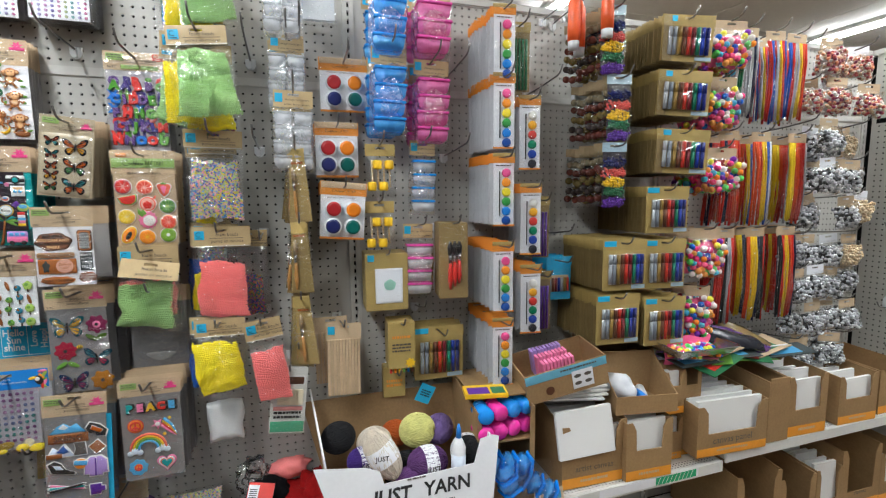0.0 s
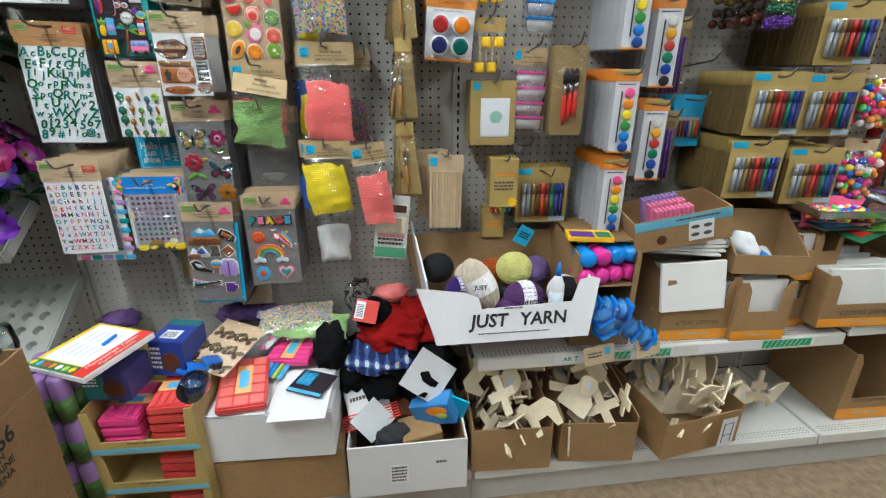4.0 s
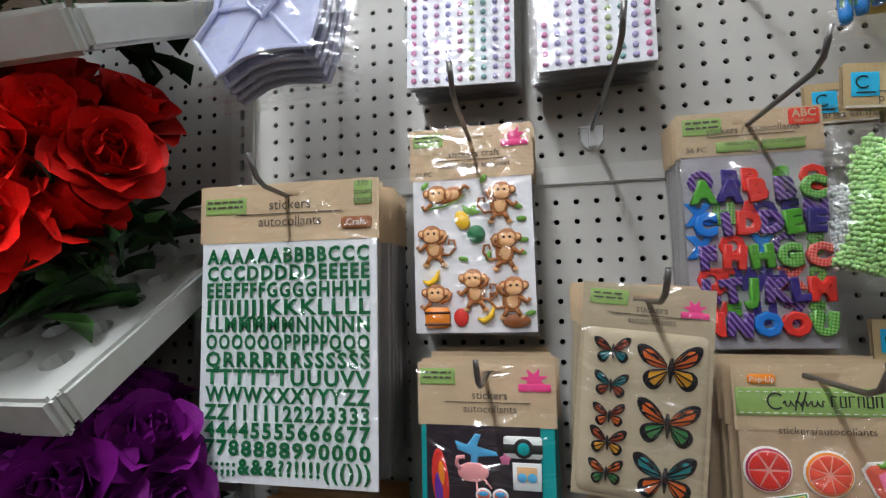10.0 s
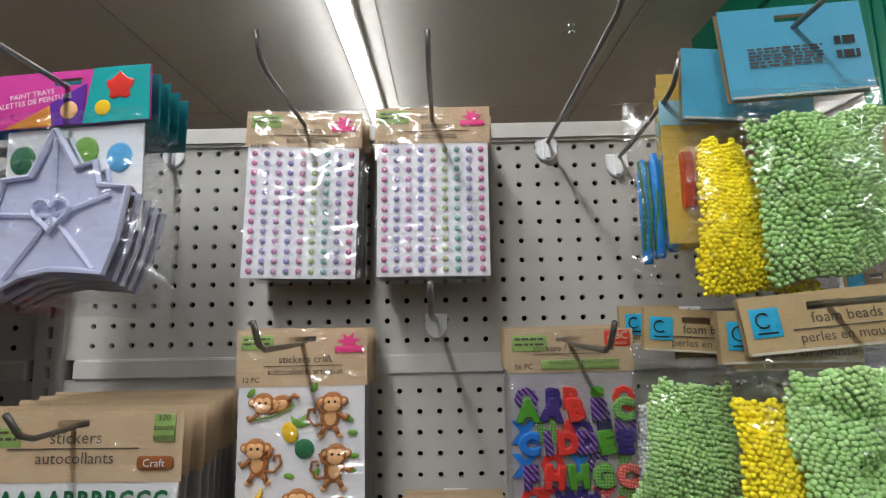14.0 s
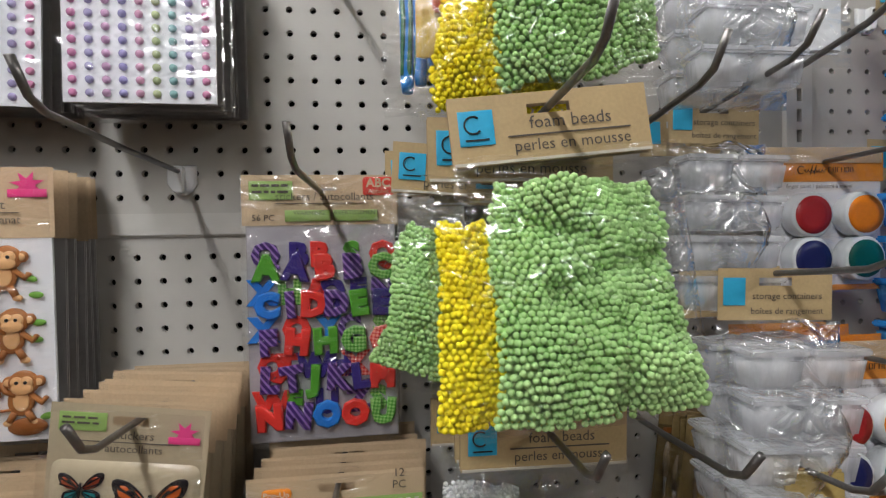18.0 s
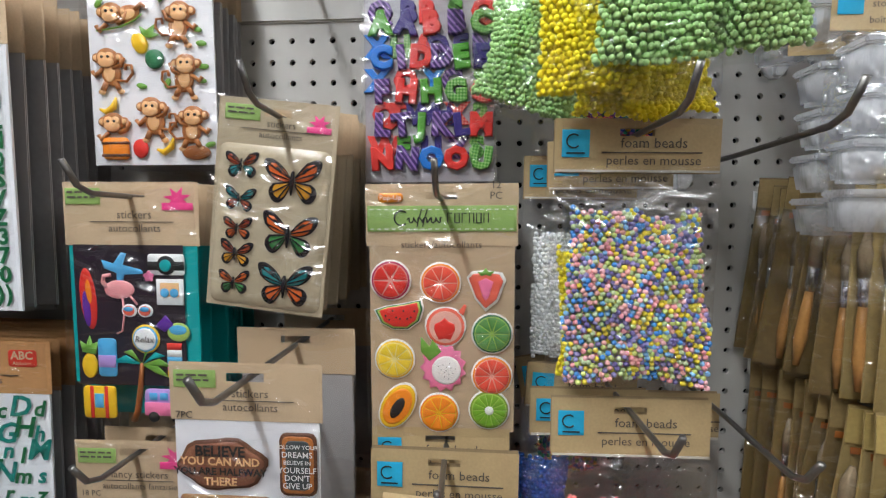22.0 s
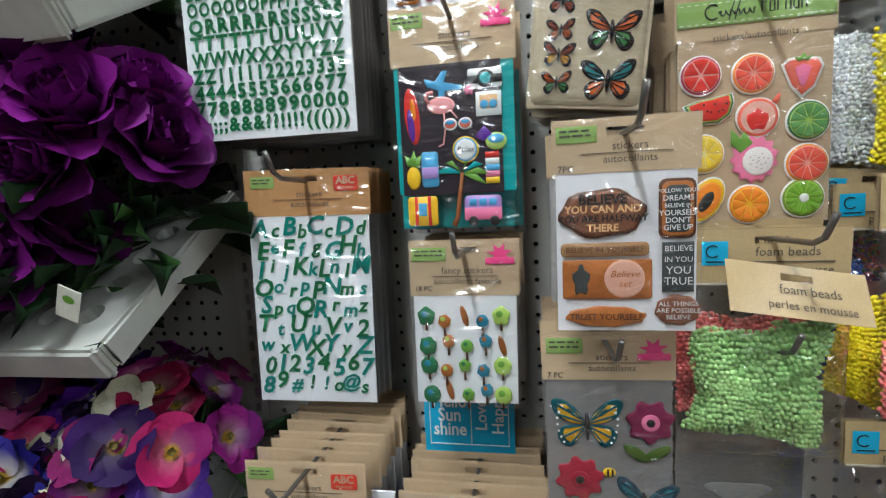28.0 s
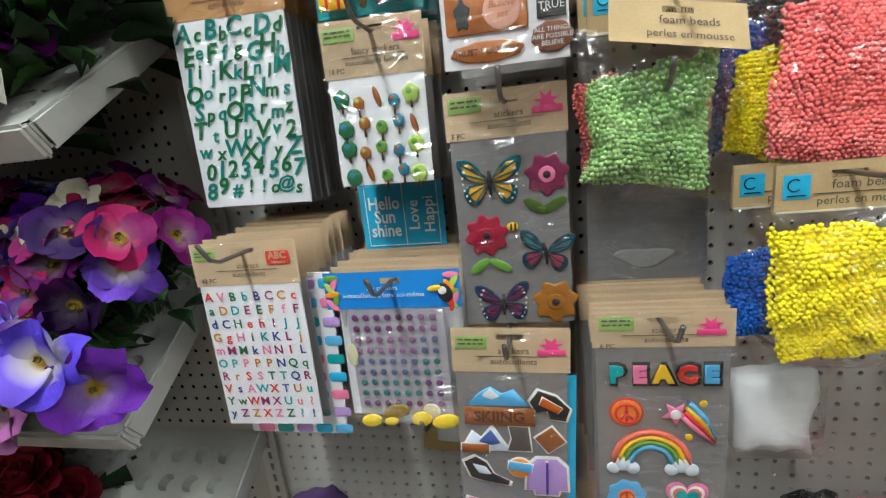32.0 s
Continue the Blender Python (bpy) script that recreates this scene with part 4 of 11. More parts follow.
c.rect("barrel", 0.10, 0.865, 0.30, 0.965, ORG, 0.003, r=0.005, dome=0.2)
for v in (0.885, 0.94):
    c.rect("barrel_hoop", 0.095, v, 0.305, v + 0.012, DBROWN, 0.0036)
c.disc("stump", 0.82, 0.935, 0.016, BROWN, 0.002, rz=0.008)
for u, v in ((0.12, 0.28), (0.36, 0.33), (0.60, 0.26), (0.86, 0.40), (0.89, 0.46), (0.90, 0.56), (0.88, 0.62), (0.42, 0.64), (0.62, 0.63), (0.93, 0.90)):
    c.disc("leaf_sticker", u, v, 0.006, LEAF, 0.001, rz=0.003, rot=u * 7)
c.line("vine", [(0.10, 0.40), (0.28, 0.385), (0.40, 0.355), (0.45, 0.33)], 0.0009, LEAF)

# puffy capital letters
th, c = base("sticker_pack", 0.575, 0.721, 1.601, 1.860, -0.068, "clear pack of red, green and purple puffy foam letters", hh=0.048, back=4, yb=-0.012, seed=13, body=BACKCARD, rz=1)
boxp("cover_sheet", -0.069, 0.069, -0.0002, 0.0004, -0.243, -0.038, mat("milky_sheet", (0.40, 0.38, 0.40), 0.35), th)
logo_mark(th, -0.066, 0.006, 0.04, 0.018)
abc_mark(th, 0.055, 0.001)
titles(th, -0.009, ("stickers / autocollants", ""), 0.0105, "", 0.14)
text("56 PC", 0.0085, -0.064, -0.029, GREYINK, th, align="LEFT")
for k in (0, 1):
    c.rect("warning_patch", 0.27 + k * 0.31, 0.130, 0.56 + k * 0.31, 0.172, LOGO_GREEN)
    c.text(("WARNING:", "AVERTISSEMENT")[k], 0.43 + k * 0.30, 0.141, 0.006, GREYINK)


def banded(name, one, two, scale, checks=False):
    """Glossy foam with slanting stripes, or small checks, of two inks."""
    m = mat(name, one, 0.3, var=0.05, bump=0.02)
    nt = m.node_tree
    tc, mp = nt.nodes.new("ShaderNodeTexCoord"), nt.nodes.new("ShaderNodeMapping")
    mp.inputs["Rotation"].default_value = (0, radians(40), 0)
    nt.links.new(tc.outputs["Object"], mp.inputs["Vector"])
    if checks:
        w = nt.nodes.new("ShaderNodeTexChecker")
    else:
        w = nt.nodes.new("ShaderNodeTexWave")
        w.wave_type, w.bands_direction = "BANDS", "X"
    w.inputs["Scale"].default_value = scale
    nt.links.new(mp.outputs[0], w.inputs["Vector"])
    r = nt.nodes.new("ShaderNodeValToRGB")
    r.color_ramp.elements[0].position, r.color_ramp.elements[0].color = 0.62, (*one, 1)
    r.color_ramp.elements[1].position, r.color_ramp.elements[1].color = 0.72, (*two, 1)
    nt.links.new(w.outputs["Fac"], r.inputs["Fac"])
    nt.links.new(r.outputs["Color"], nt.nodes["Principled BSDF"].inputs["Base Color"])
    return m


PUFF = {"r": RED, "g": rgb("green_gloss", 0.09, 0.33, 0.03, 0.3), "p": banded("striped_purple", (0.055, 0.018, 0.14), (0.30, 0.17, 0.46), 65), "b": BLUE, "n": rgb("navy_gloss", 0.045, 0.028, 0.20, 0.3), "c": banded("checked_green", (0.07, 0.27, 0.03), (0.28, 0.52, 0.16), 420, True), "d": banded("checked_red", (0.66, 0.04, 0.035), (0.85, 0.30, 0.25), 420, True)}
ROWS = (("A", "g"), ("A", "n"), ("B", "r"), ("B", "p"), ("C", "c")), (("C", "b"), ("I", "p"), ("D", "r"), ("D", "p"), ("E", "g"), ("E", "n")), (("F", "p"), ("H", "r"), ("H", "g"), ("G", "c"), ("C", "d")), (("L", "p"), ("T", "p"), ("J", "g"), ("K", "p"), ("L", "n"), ("M", "r")), (("N", "r"), ("N", "p"), ("O", "b"), ("O", "r"), ("U", "c"))
REAR = ("Q", "p"), ("B", "n"), ("B", "r"), ("S", "g"), ("Q", "r"), ("X", "b"), ("H", "c"), ("A", "r"), ("Q", "n"), ("E", "n"), ("N", "p"), ("X", "b"), ("Q", "r"), ("Y", "b"), ("C", "p"), ("S", "c"), ("Q", "r"), ("T", "r"), ("W", "n"), ("H", "n"), ("X", "d"), ("2", "c"), ("W", "r"), ("F", "g"), ("U", "n"), ("Z", "p"), ("S", "c"), ("B", "r")
k2 = 0
for r, row in enumerate(ROWS):
    for k, (ch, col) in enumerate(row):
        u = 0.15 + k * (0.73 / (len(row) - 1))
        q = c.p(u, 0.345 + r * 0.137)
        puffy(ch, 0.030, q[0], q[1], PUFF[col], th, -0.0035, 0.005, rot=6 * math.sin(r * 3 + k * 2))
        ch, col = REAR[k2 % len(REAR)]
        puffy(ch, 0.030, q[0] + 0.004 * math.sin(k2 * 2.1) - 0.001, q[1] + 0.012, PUFF[col], th, -0.0008, 0.003)
        k2 += 1

# butterflies in a blister tray
WING = [rgb("wing_" + n, *c, 0.25, coat=0.5) for n, c in (("orange", (0.70, 0.13, 0.02)), ("green", (0.05, 0.22, 0.06)), ("rust", (0.38, 0.06, 0.02)), ("teal", (0.02, 0.22, 0.24)), ("amber", (0.75, 0.35, 0.02)))]
WEDGE = rgb("wing_black", 0.015, 0.012, 0.015, 0.25, coat=0.5)


def butterfly(c, u, v, s, m1, m2, tilt=0.0, edge=None, dy=0.0, body=None):
    x, z = c.p(u, v)
    th = c.th
    ct, st = math.cos(tilt), math.sin(tilt)

    def wing(sx, pts, mm, name, k, h, y):
        pts = [q for i in range(len(pts)) for q in ((pts[i][0] * 0.75 + pts[i - 1][0] * 0.25, pts[i][1] * 0.75 + pts[i - 1][1] * 0.25), (pts[i][0] * 0.75 + pts[(i + 1) % len(pts)][0] * 0.25, pts[i][1] * 0.75 + pts[(i + 1) % len(pts)][1] * 0.25))]
        o = [(sx * a * k * s, b * k * s) for a, b in pts]
        shape(name, [(x + a * ct - b * st, z + a * st + b * ct) for a, b in o], mm, th, h, c.y - dy - y, dome=0.1)
    up = [(0.04, 0.05), (0.25, 0.42), (0.62, 0.72), (0.95, 0.75), (1.0, 0.55), (0.86, 0.22), (0.55, 0.02), (0.2, -0.03)]
    lo = [(0.04, -0.04), (0.4, -0.02), (0.75, -0.12), (0.85, -0.38), (0.68, -0.68), (0.42, -0.72), (0.2, -0.45)]
    for sx in (-1, 1):
        wing(sx, up, edge or WEDGE, "wing_edge", 1.0, 0.0008, 0.0)
        wing(sx, lo, edge or WEDGE, "wing_edge", 1.0, 0.0008, 0.0)
        wing(sx, [(0.14 + (a - 0.14) * 0.80, 0.07 + (b - 0.07) * 0.76) for a, b in up], m1, "wing", 1.0, 0.0009, 0.0009)
        wing(sx, [(0.14 + (a - 0.14) * 0.76, -0.08 + (b + 0.08) * 0.76) for a, b in lo], m2, "wing", 1.0, 0.0009, 0.0009)
        wing(sx, [(0.30, 0.30), (0.52, 0.50), (0.56, 0.42), (0.38, 0.22)], edge or WEDGE, "wing_spot", 1.0, 0.0004, 0.0019)
    bm = bmesh.new()
    for sx in (-1, 1):
        for a, b in ((0.55, 0.62), (0.82, 0.58), (0.84, 0.30), (0.66, -0.10), (0.70, -0.40), (0.46, -0.58)):
            tube([(x + (sx * 0.10 * ct - b * 0.2 * st) * s, c.y - dy - 0.0020, z + (sx * 0.10 * st + b * 0.2 * ct) * s), (x + (sx * a * ct - b * st) * s, c.y - dy - 0.0020, z + (sx * a * st + b * ct) * s)], [s * 0.022, s * 0.040], 4, bm=bm)
    part("wing_veins", bm, edge or WEDGE, th)
    part("butterfly_body", tube([(x - 0.5 * s * -st * 1, c.y - dy - 0.002, z + 0.34 * s), (x, c.y - dy - 0.0026, z), (x, c.y - dy - 0.002, z - 0.45 * s)], [s * 0.05, s * 0.09, s * 0.03], 6), body or WEDGE, th, smooth=True)


th = pack("sticker_pack", 0.516, -0.152, 1.674, 0.115, 0.196, "tan blister card of glossy orange and green butterfly stickers", "sticker pack", "hanging sticker packs", 7, seed=17, roll=6.5, hh=0.04, body=CARDTAN, rz=-2)
part("header_card", holed(-0.0575, 0.0575, -0.184, 0.012, -0.013, 0.013, -0.003, 0.004), CARDTAN, th)
shape("blister", rect(-0.054, 0.054, -0.181, -0.030, 0.008), mat("tan_blister", (0.50, 0.42, 0.29), 0.25, coat=0.4), th, 0.004, -0.0004, dome=0.0)
c = Card(th, 0.115, 0.196, -0.0048)
logo_mark(th, -0.051, 0.006, 0.034, 0.014)
star_mark(th, 0.040, -0.006, 0.009)
titles(th, -0.010, ("stickers", "autocollants"), 0.009, "", 0.115)
for k, v in enumerate((0.315, 0.475, 0.615, 0.735, 0.875)):
    butterfly(c, 0.25, v, 0.0165 - 0.001 * (k % 3), WING[(2, 3, 2, 2, 0)[k]], WING[(3, 2, 0, 4, 1)[k]], 0.05 * (-1) ** k)
butterfly(c, 0.68, 0.37, 0.028, WING[0], WING[4], 0.05)
butterfly(c, 0.68, 0.62, 0.027, WING[0], WING[1], -0.04)
butterfly(c, 0.68, 0.86, 0.027, WING[3], WING[0], 0.03)
noshadow(sheet("wrapper", -0.0575, 0.0575, -0.184, 0.012, FILM, th, 0.002, 6, 8, -0.010, 0.002, 7))

# fruit slices
th, c = base("sticker_pack", 0.590, 0.738, 1.350, 1.599, -0.128, "kraft card of round fruit slice stickers with a green band", hh=0.06, back=5, seed=19, body=KRAFT, rz=0)
c.rect("green_band", 0.012, 0.085, 0.988, 0.185, LOGO_GREEN, 0.0004)
scribble(th, -0.046, 0.048, -0.021, 0.017, INK)
for v in (0.098, 0.174):
    for k in range(20):
        c.rect("stitch", 0.03 + k * 0.048, v, 0.055 + k * 0.048, v + 0.003, WHITE_INK, 0.0003, 0.0005)
c.text("stickers/autocollants", 0.5, 0.237, 0.0095, GREYINK)
c.rect("popup_patch", 0.085, 0.035, 0.25, 0.072, ORG, r=0.004)
c.text("Pop-Up", 0.167, 0.054, 0.007, WHITE_INK)
c.text("12\nPC", 0.855, 0.028, 0.010, GREYINK)
STW = rgb("sticker_border", 0.84, 0.82, 0.78, 0.4)


def slice_(u, v, r, rind, flesh, pith=None, seg=8, core=None):
    c.disc("sticker_border", u, v, r, STW, 0.0010, 0.0, 22)
    c.disc("rind", u, v, r * 0.92, rind, 0.0008, 0.0011, 22, dome=0.05)
    c.disc("pith", u, v, r * 0.84, pith or rgb("rosy_pith", 0.85, 0.42, 0.34), 0.0003, 0.0020, 20, dome=0.05)
    x, z = c.p(u, v)
    for k in range(seg):
        a0, a1 = 2 * math.pi * (k + 0.03) / seg, 2 * math.pi * (k + 0.97) / seg
        pts = [(x + 0.10 * r * math.cos((a0 + a1) / 2), z + 0.10 * r * math.sin((a0 + a1) / 2))] + [(x + 0.8 * r * math.cos(a0 + (a1 - a0) * t), z + 0.8 * r * math.sin(a0 + (a1 - a0) * t)) for t in (0, 0.33, 0.66, 1)]
        shape("segment", pts, flesh, th, 0.0006, c.y - 0.0024, dome=0.3)
    if core:
        c.disc("core", u, v, r * 0.22, core, 0.0006, 0.0032, 10)


R = 0.0205
GRAPE = rgb("grapefruit", 0.80, 0.10, 0.06, 0.3)
slice_(0.163, 0.377, R, ROSE, RED, rgb("pale_pith", 0.72, 0.34, 0.30), 6)
slice_(0.493, 0.386, R, ORG, GRAPE, seg=9)
slice_(0.833, 0.586, R, DLEAF, rgb("lime_flesh", 0.13, 0.33, 0.09, 0.3), LIME, 10)
slice_(0.185, 0.693, R, YEL, rgb("lemon_flesh", 0.82, 0.60, 0.04, 0.3), rgb("lemon_pith", 0.86, 0.75, 0.35), 9)
slice_(0.833, 0.755, R, ORG, GRAPE, seg=10)
slice_(0.481, 0.909, R, ORG, ORG, YEL, 9)
slice_(0.815, 0.893, R, rgb("kiwi_skin", 0.20, 0.32, 0.03, 0.4), rgb("kiwi_flesh", 0.20, 0.42, 0.03, 0.3), LIME, 14, STW)
c.poly("sticker_border", [(0.665, 0.365), (0.70, 0.34), (0.79, 0.335), (0.90, 0.345), (0.925, 0.375), (0.87, 0.46), (0.79, 0.50), (0.72, 0.45)], STW)
c.poly("strawberry", [(0.68, 0.368), (0.71, 0.35), (0.79, 0.345), (0.88, 0.352), (0.905, 0.378), (0.86, 0.45), (0.79, 0.485), (0.73, 0.445)], CORAL, 0.0012, 0.0012)
c.poly("strawberry_heart", [(0.74, 0.38), (0.79, 0.365), (0.84, 0.38), (0.81, 0.44), (0.79, 0.455), (0.77, 0.44)], PINKP, 0.0006, 0.0026)
c.poly("strawberry_leaf", [(0.735, 0.340), (0.765, 0.343), (0.79, 0.325), (0.81, 0.342), (0.85, 0.336), (0.82, 0.358), (0.79, 0.352), (0.76, 0.358)], LEAF, 0.0012, 0.0024)
for nm, k, mm, dy in (("sticker_border", 1.0, STW, 0.0), ("rind", 0.93, DLEAF, 0.0011), ("pith", 0.86, LIME, 0.0021), ("melon_flesh", 0.78, RED, 0.003)):
    c.poly(nm, [(0.225 + (a - 0.225) * k, 0.505 + (b - 0.505) * k) for a, b in ((0.045, 0.495), (0.13, 0.478), (0.25, 0.467), (0.37, 0.452), (0.385, 0.49), (0.36, 0.54), (0.28, 0.575), (0.17, 0.575), (0.09, 0.55))], mm, 0.001, dy, 0.02)
for k in range(9):
    c.disc("seed", 0.13 + 0.024 * k, 0.515 + 0.02 * math.sin(k * 2.2), 0.0011, INK, 0.0006, 0.0042, 6)
c.disc("sticker_border", 0.525, 0.56, R, STW, 0.001, 0, 22, wob=0.03, k=3)
c.disc("fig_skin", 0.525, 0.56, R * 0.92, CORAL, 0.0008, 0.0011, 20)
c.disc("fig_pith", 0.525, 0.56, R * 0.78, rgb("fig_pith", 0.80, 0.45, 0.36), 0.0004, 0.0022, 20)
c.disc("fig_flesh", 0.52, 0.57, R * 0.5, RED, 0.0008, 0.0028, 12, wob=0.15)
c.poly("fig_stem", [(0.61, 0.50), (0.65, 0.47), (0.665, 0.475), (0.645, 0.515)], CORAL, 0.001, 0.001)
pts = []
for k in range(26):
    a = 2 * math.pi * k / 26
    q = 0.165 * (1.0 if k % 2 else 0.82)
    pts.append((0.51 + q * math.cos(a) * 0.95, 0.725 + q * math.sin(a) * 0.62))
c.poly("dragonfruit_skin", pts, PINKP, 0.0012, 0.0, 0.05)
c.poly("dragonfruit_leaf", [(0.36, 0.60), (0.42, 0.64), (0.44, 0.61), (0.50, 0.66), (0.42, 0.70), (0.36, 0.66)], LEAF, 0.001, 0.001)
c.disc("dragonfruit_flesh", 0.53, 0.735, 0.0145, STW, 0.001, 0.0014, 18)
for k in range(14):
    a = k * 2.4
    c.disc("seed", 0.53 + 0.017 * math.sqrt(k) * math.cos(a), 0.735 + 0.010 * math.sqrt(k) * math.sin(a), 0.0006, INK, 0.0004, 0.0028, 5)
for nm, k, mm, dy in (("sticker_border", 1.0, STW, 0.0), ("papaya_skin", 0.92, YEL, 0.0011), ("papaya_flesh", 0.76, ORG, 0.0021)):
    c.disc(nm, 0.20, 0.885, 0.0165 * k, mm, 0.0009, dy, 20, 0.0265 * k, -0.55)
c.disc("papaya_seeds", 0.20, 0.89, 0.0055, INK, 0.0012, 0.003, 12, 0.012, -0.55)

# holiday motifs on a black sheet with a teal edge
th, c = base("sticker_pack", 0.293, 0.430, 1.357, 1.602, -0.142, "black holiday sticker card with bright beach motifs and teal edges", hh=0.062, back=6, seed=23, body=TEAL, roll=0.5, foot=0.83)
c.rect("black_sheet", 0.06, 0.25, 0.88, 0.825, BLACKC, 0.0003)
logo_mark(th, -0.066, 0.006)
star_mark(th, 0.048, -0.004, 0.012)
titles(th, -0.020, ("stickers", "autocollants"), 0.0115, "", 0.137)
c.disc("surfboard", 0.16, 0.47, 0.0085, RED, 0.001, 0.0004, rz=0.031, rot=0.08)
c.disc("surfboard_stripe", 0.15, 0.51, 0.004, PURP, 0.0005, 0.0015, rz=0.018, rot=0.08)
c.disc("surfboard_stripe", 0.17, 0.44, 0.003, ORG, 0.0005, 0.0015, rz=0.012, rot=0.08)
c.poly("plane", [(0.27, 0.31), (0.36, 0.325), (0.42, 0.28), (0.46, 0.285), (0.43, 0.33), (0.57, 0.35), (0.58, 0.365), (0.44, 0.37), (0.42, 0.42), (0.38, 0.42), (0.385, 0.365), (0.29, 0.345)], SKY, 0.001, 0.0004)
c.rect("camera_body", 0.62, 0.285, 0.89, 0.37, WHITE_INK, 0.0012, 0.0004, r=0.003)
c.rect("camera_band", 0.62, 0.315, 0.89, 0.35, INK, 0.0006, 0.0015)
c.disc("camera_ring", 0.76, 0.33, 0.0095, INK, 0.0012, 0.0018)
c.disc("camera_lens", 0.76, 0.33, 0.006, TEAL, 0.0008, 0.0030)
c.disc("camera_flower", 0.63, 0.375, 0.005, PINKP, 0.001, 0.002, wob=0.2)
ob = c.rect("photo", 0.68, 0.385, 0.88, 0.49, WHITE_INK, 0.001, 0.001)
c.rect("photo_picture", 0.71, 0.40, 0.85, 0.455, SKIN, 0.0004, 0.002)
c.disc("bicycle_wheel", 0.745, 0.44, 0.0045, SKY, 0.0004, 0.0026)
c.disc("bicycle_wheel", 0.815, 0.44, 0.0045, SKY, 0.0004, 0.0026)
FLAM = rgb("flamingo_print", 0.86, 0.36, 0.36, 0.4)
c.disc("bird_body", 0.40, 0.43, 0.0155, FLAM, 0.0012, 0.0008, rz=0.0095)
c.line("bird_neck", [(0.31, 0.42), (0.28, 0.40), (0.29, 0.375), (0.34, 0.372)], 0.0021, FLAM)
c.line("bird_leg", [(0.42, 0.45), (0.43, 0.53), (0.41, 0.60), (0.37, 0.61)], 0.0010, FLAM)
c.line("bird_leg", [(0.47, 0.45), (0.53, 0.49)], 0.0010, FLAM)
for u in (0.47, 0.59):
    c.disc("sunglass_rim", u, 0.515, 0.0078, WHITE_INK, 0.001, 0.001, rz=0.0066)
    c.disc("sunglass_lens", u, 0.515, 0.006, CORAL, 0.0006, 0.002, rz=0.005)
    c.disc("sunglass_tint", u, 0.508, 0.005, SKY, 0.0006, 0.0026, rz=0.0025)
c.disc("badge_rim", 0.585, 0.63, 0.0145, YEL, 0.001, 0.0012, 22)
c.disc("badge_ring", 0.585, 0.63, 0.0128, SKY, 0.0006, 0.0022, 22)
c.disc("badge", 0.585, 0.63, 0.0112, WHITE_INK, 0.0006, 0.0028, 22)
c.text("Relax", 0.585, 0.63, 0.0088, INK, 0.0042, shear=0.25)
c.disc("coconut", 0.83, 0.60, 0.0115, LIME, 0.0012, 0.0008, rz=0.0095)
c.disc("coconut_half", 0.83, 0.59, 0.009, SKY, 0.0006, 0.002, rz=0.005)
c.poly("umbrella", [(0.66, 0.575), (0.74, 0.53), (0.80, 0.57), (0.73, 0.60)], PURP, 0.001, 0.0014)
for k in range(5):
    c.rect("sandal_stripe", 0.74, 0.645 + k * 0.028, 0.85, 0.673 + k * 0.028, (RED, WHITE_INK, SKY, PINKP, YEL)[k], 0.001, 0.001)
c.rect("drink_glass", 0.22, 0.63, 0.36, 0.79, SKY, 0.0012, 0.001, r=0.004, dome=0.2)
c.rect("drink_layer", 0.225, 0.70, 0.355, 0.75, LILAC, 0.0006, 0.0022)
c.disc("pineapple", 0.15, 0.745, 0.008, YEL, 0.0016, 0.0006, rz=0.013)
c.poly("pineapple_top", [(0.10, 0.69), (0.08, 0.64), (0.13, 0.66), (0.16, 0.62), (0.18, 0.66), (0.22, 0.645), (0.20, 0.70)], LEAF, 0.0012, 0.001)
c.line("palm_trunk", [(0.55, 0.73), (0.53, 0.82), (0.50, 0.93), (0.47, 0.97)], [0.002, 0.0026, 0.003, 0.0035], BROWN)
for a in (-2.8, -2.2, -1.3, -0.7, -0.1, 0.5, 3.4):
    c.poly("palm_leaf", [(0.55, 0.735), (0.55 + 0.13 * math.cos(a), 0.715 + 0.05 * math.sin(a)), (0.55 + 0.23 * math.cos(a), 0.75 + 0.08 * math.sin(a)), (0.55 + 0.11 * math.cos(a), 0.745 + 0.05 * math.sin(a))], (LEAF, DLEAF, TEAL)[int(a * 7) % 3], 0.001, 0.0012)
c.rect("suitcase", 0.09, 0.83, 0.34, 0.965, YEL, 0.0018, 0.0006, r=0.004)
for u in (0.15, 0.26):
    c.rect("suitcase_strap", u, 0.83, u + 0.025, 0.965, RED, 0.0008, 0.0022)
c.rect("suitcase_patch", 0.18, 0.86, 0.25, 0.92, SKY, 0.0006, 0.0022)
c.rect("van_body", 0.56, 0.835, 0.86, 0.945, LILAC, 0.0018, 0.0008, r=0.005)
c.rect("van_front", 0.56, 0.89, 0.86, 0.945, PINKP, 0.0006, 0.0026)
for u in (0.60, 0.68, 0.76):
    c.rect("van_window", u, 0.85, u + 0.06, 0.88, SKY, 0.0005, 0.0028)
for u in (0.63, 0.80):
    c.disc("van_wheel", u, 0.95, 0.0055, INK, 0.0012, 0.0026)

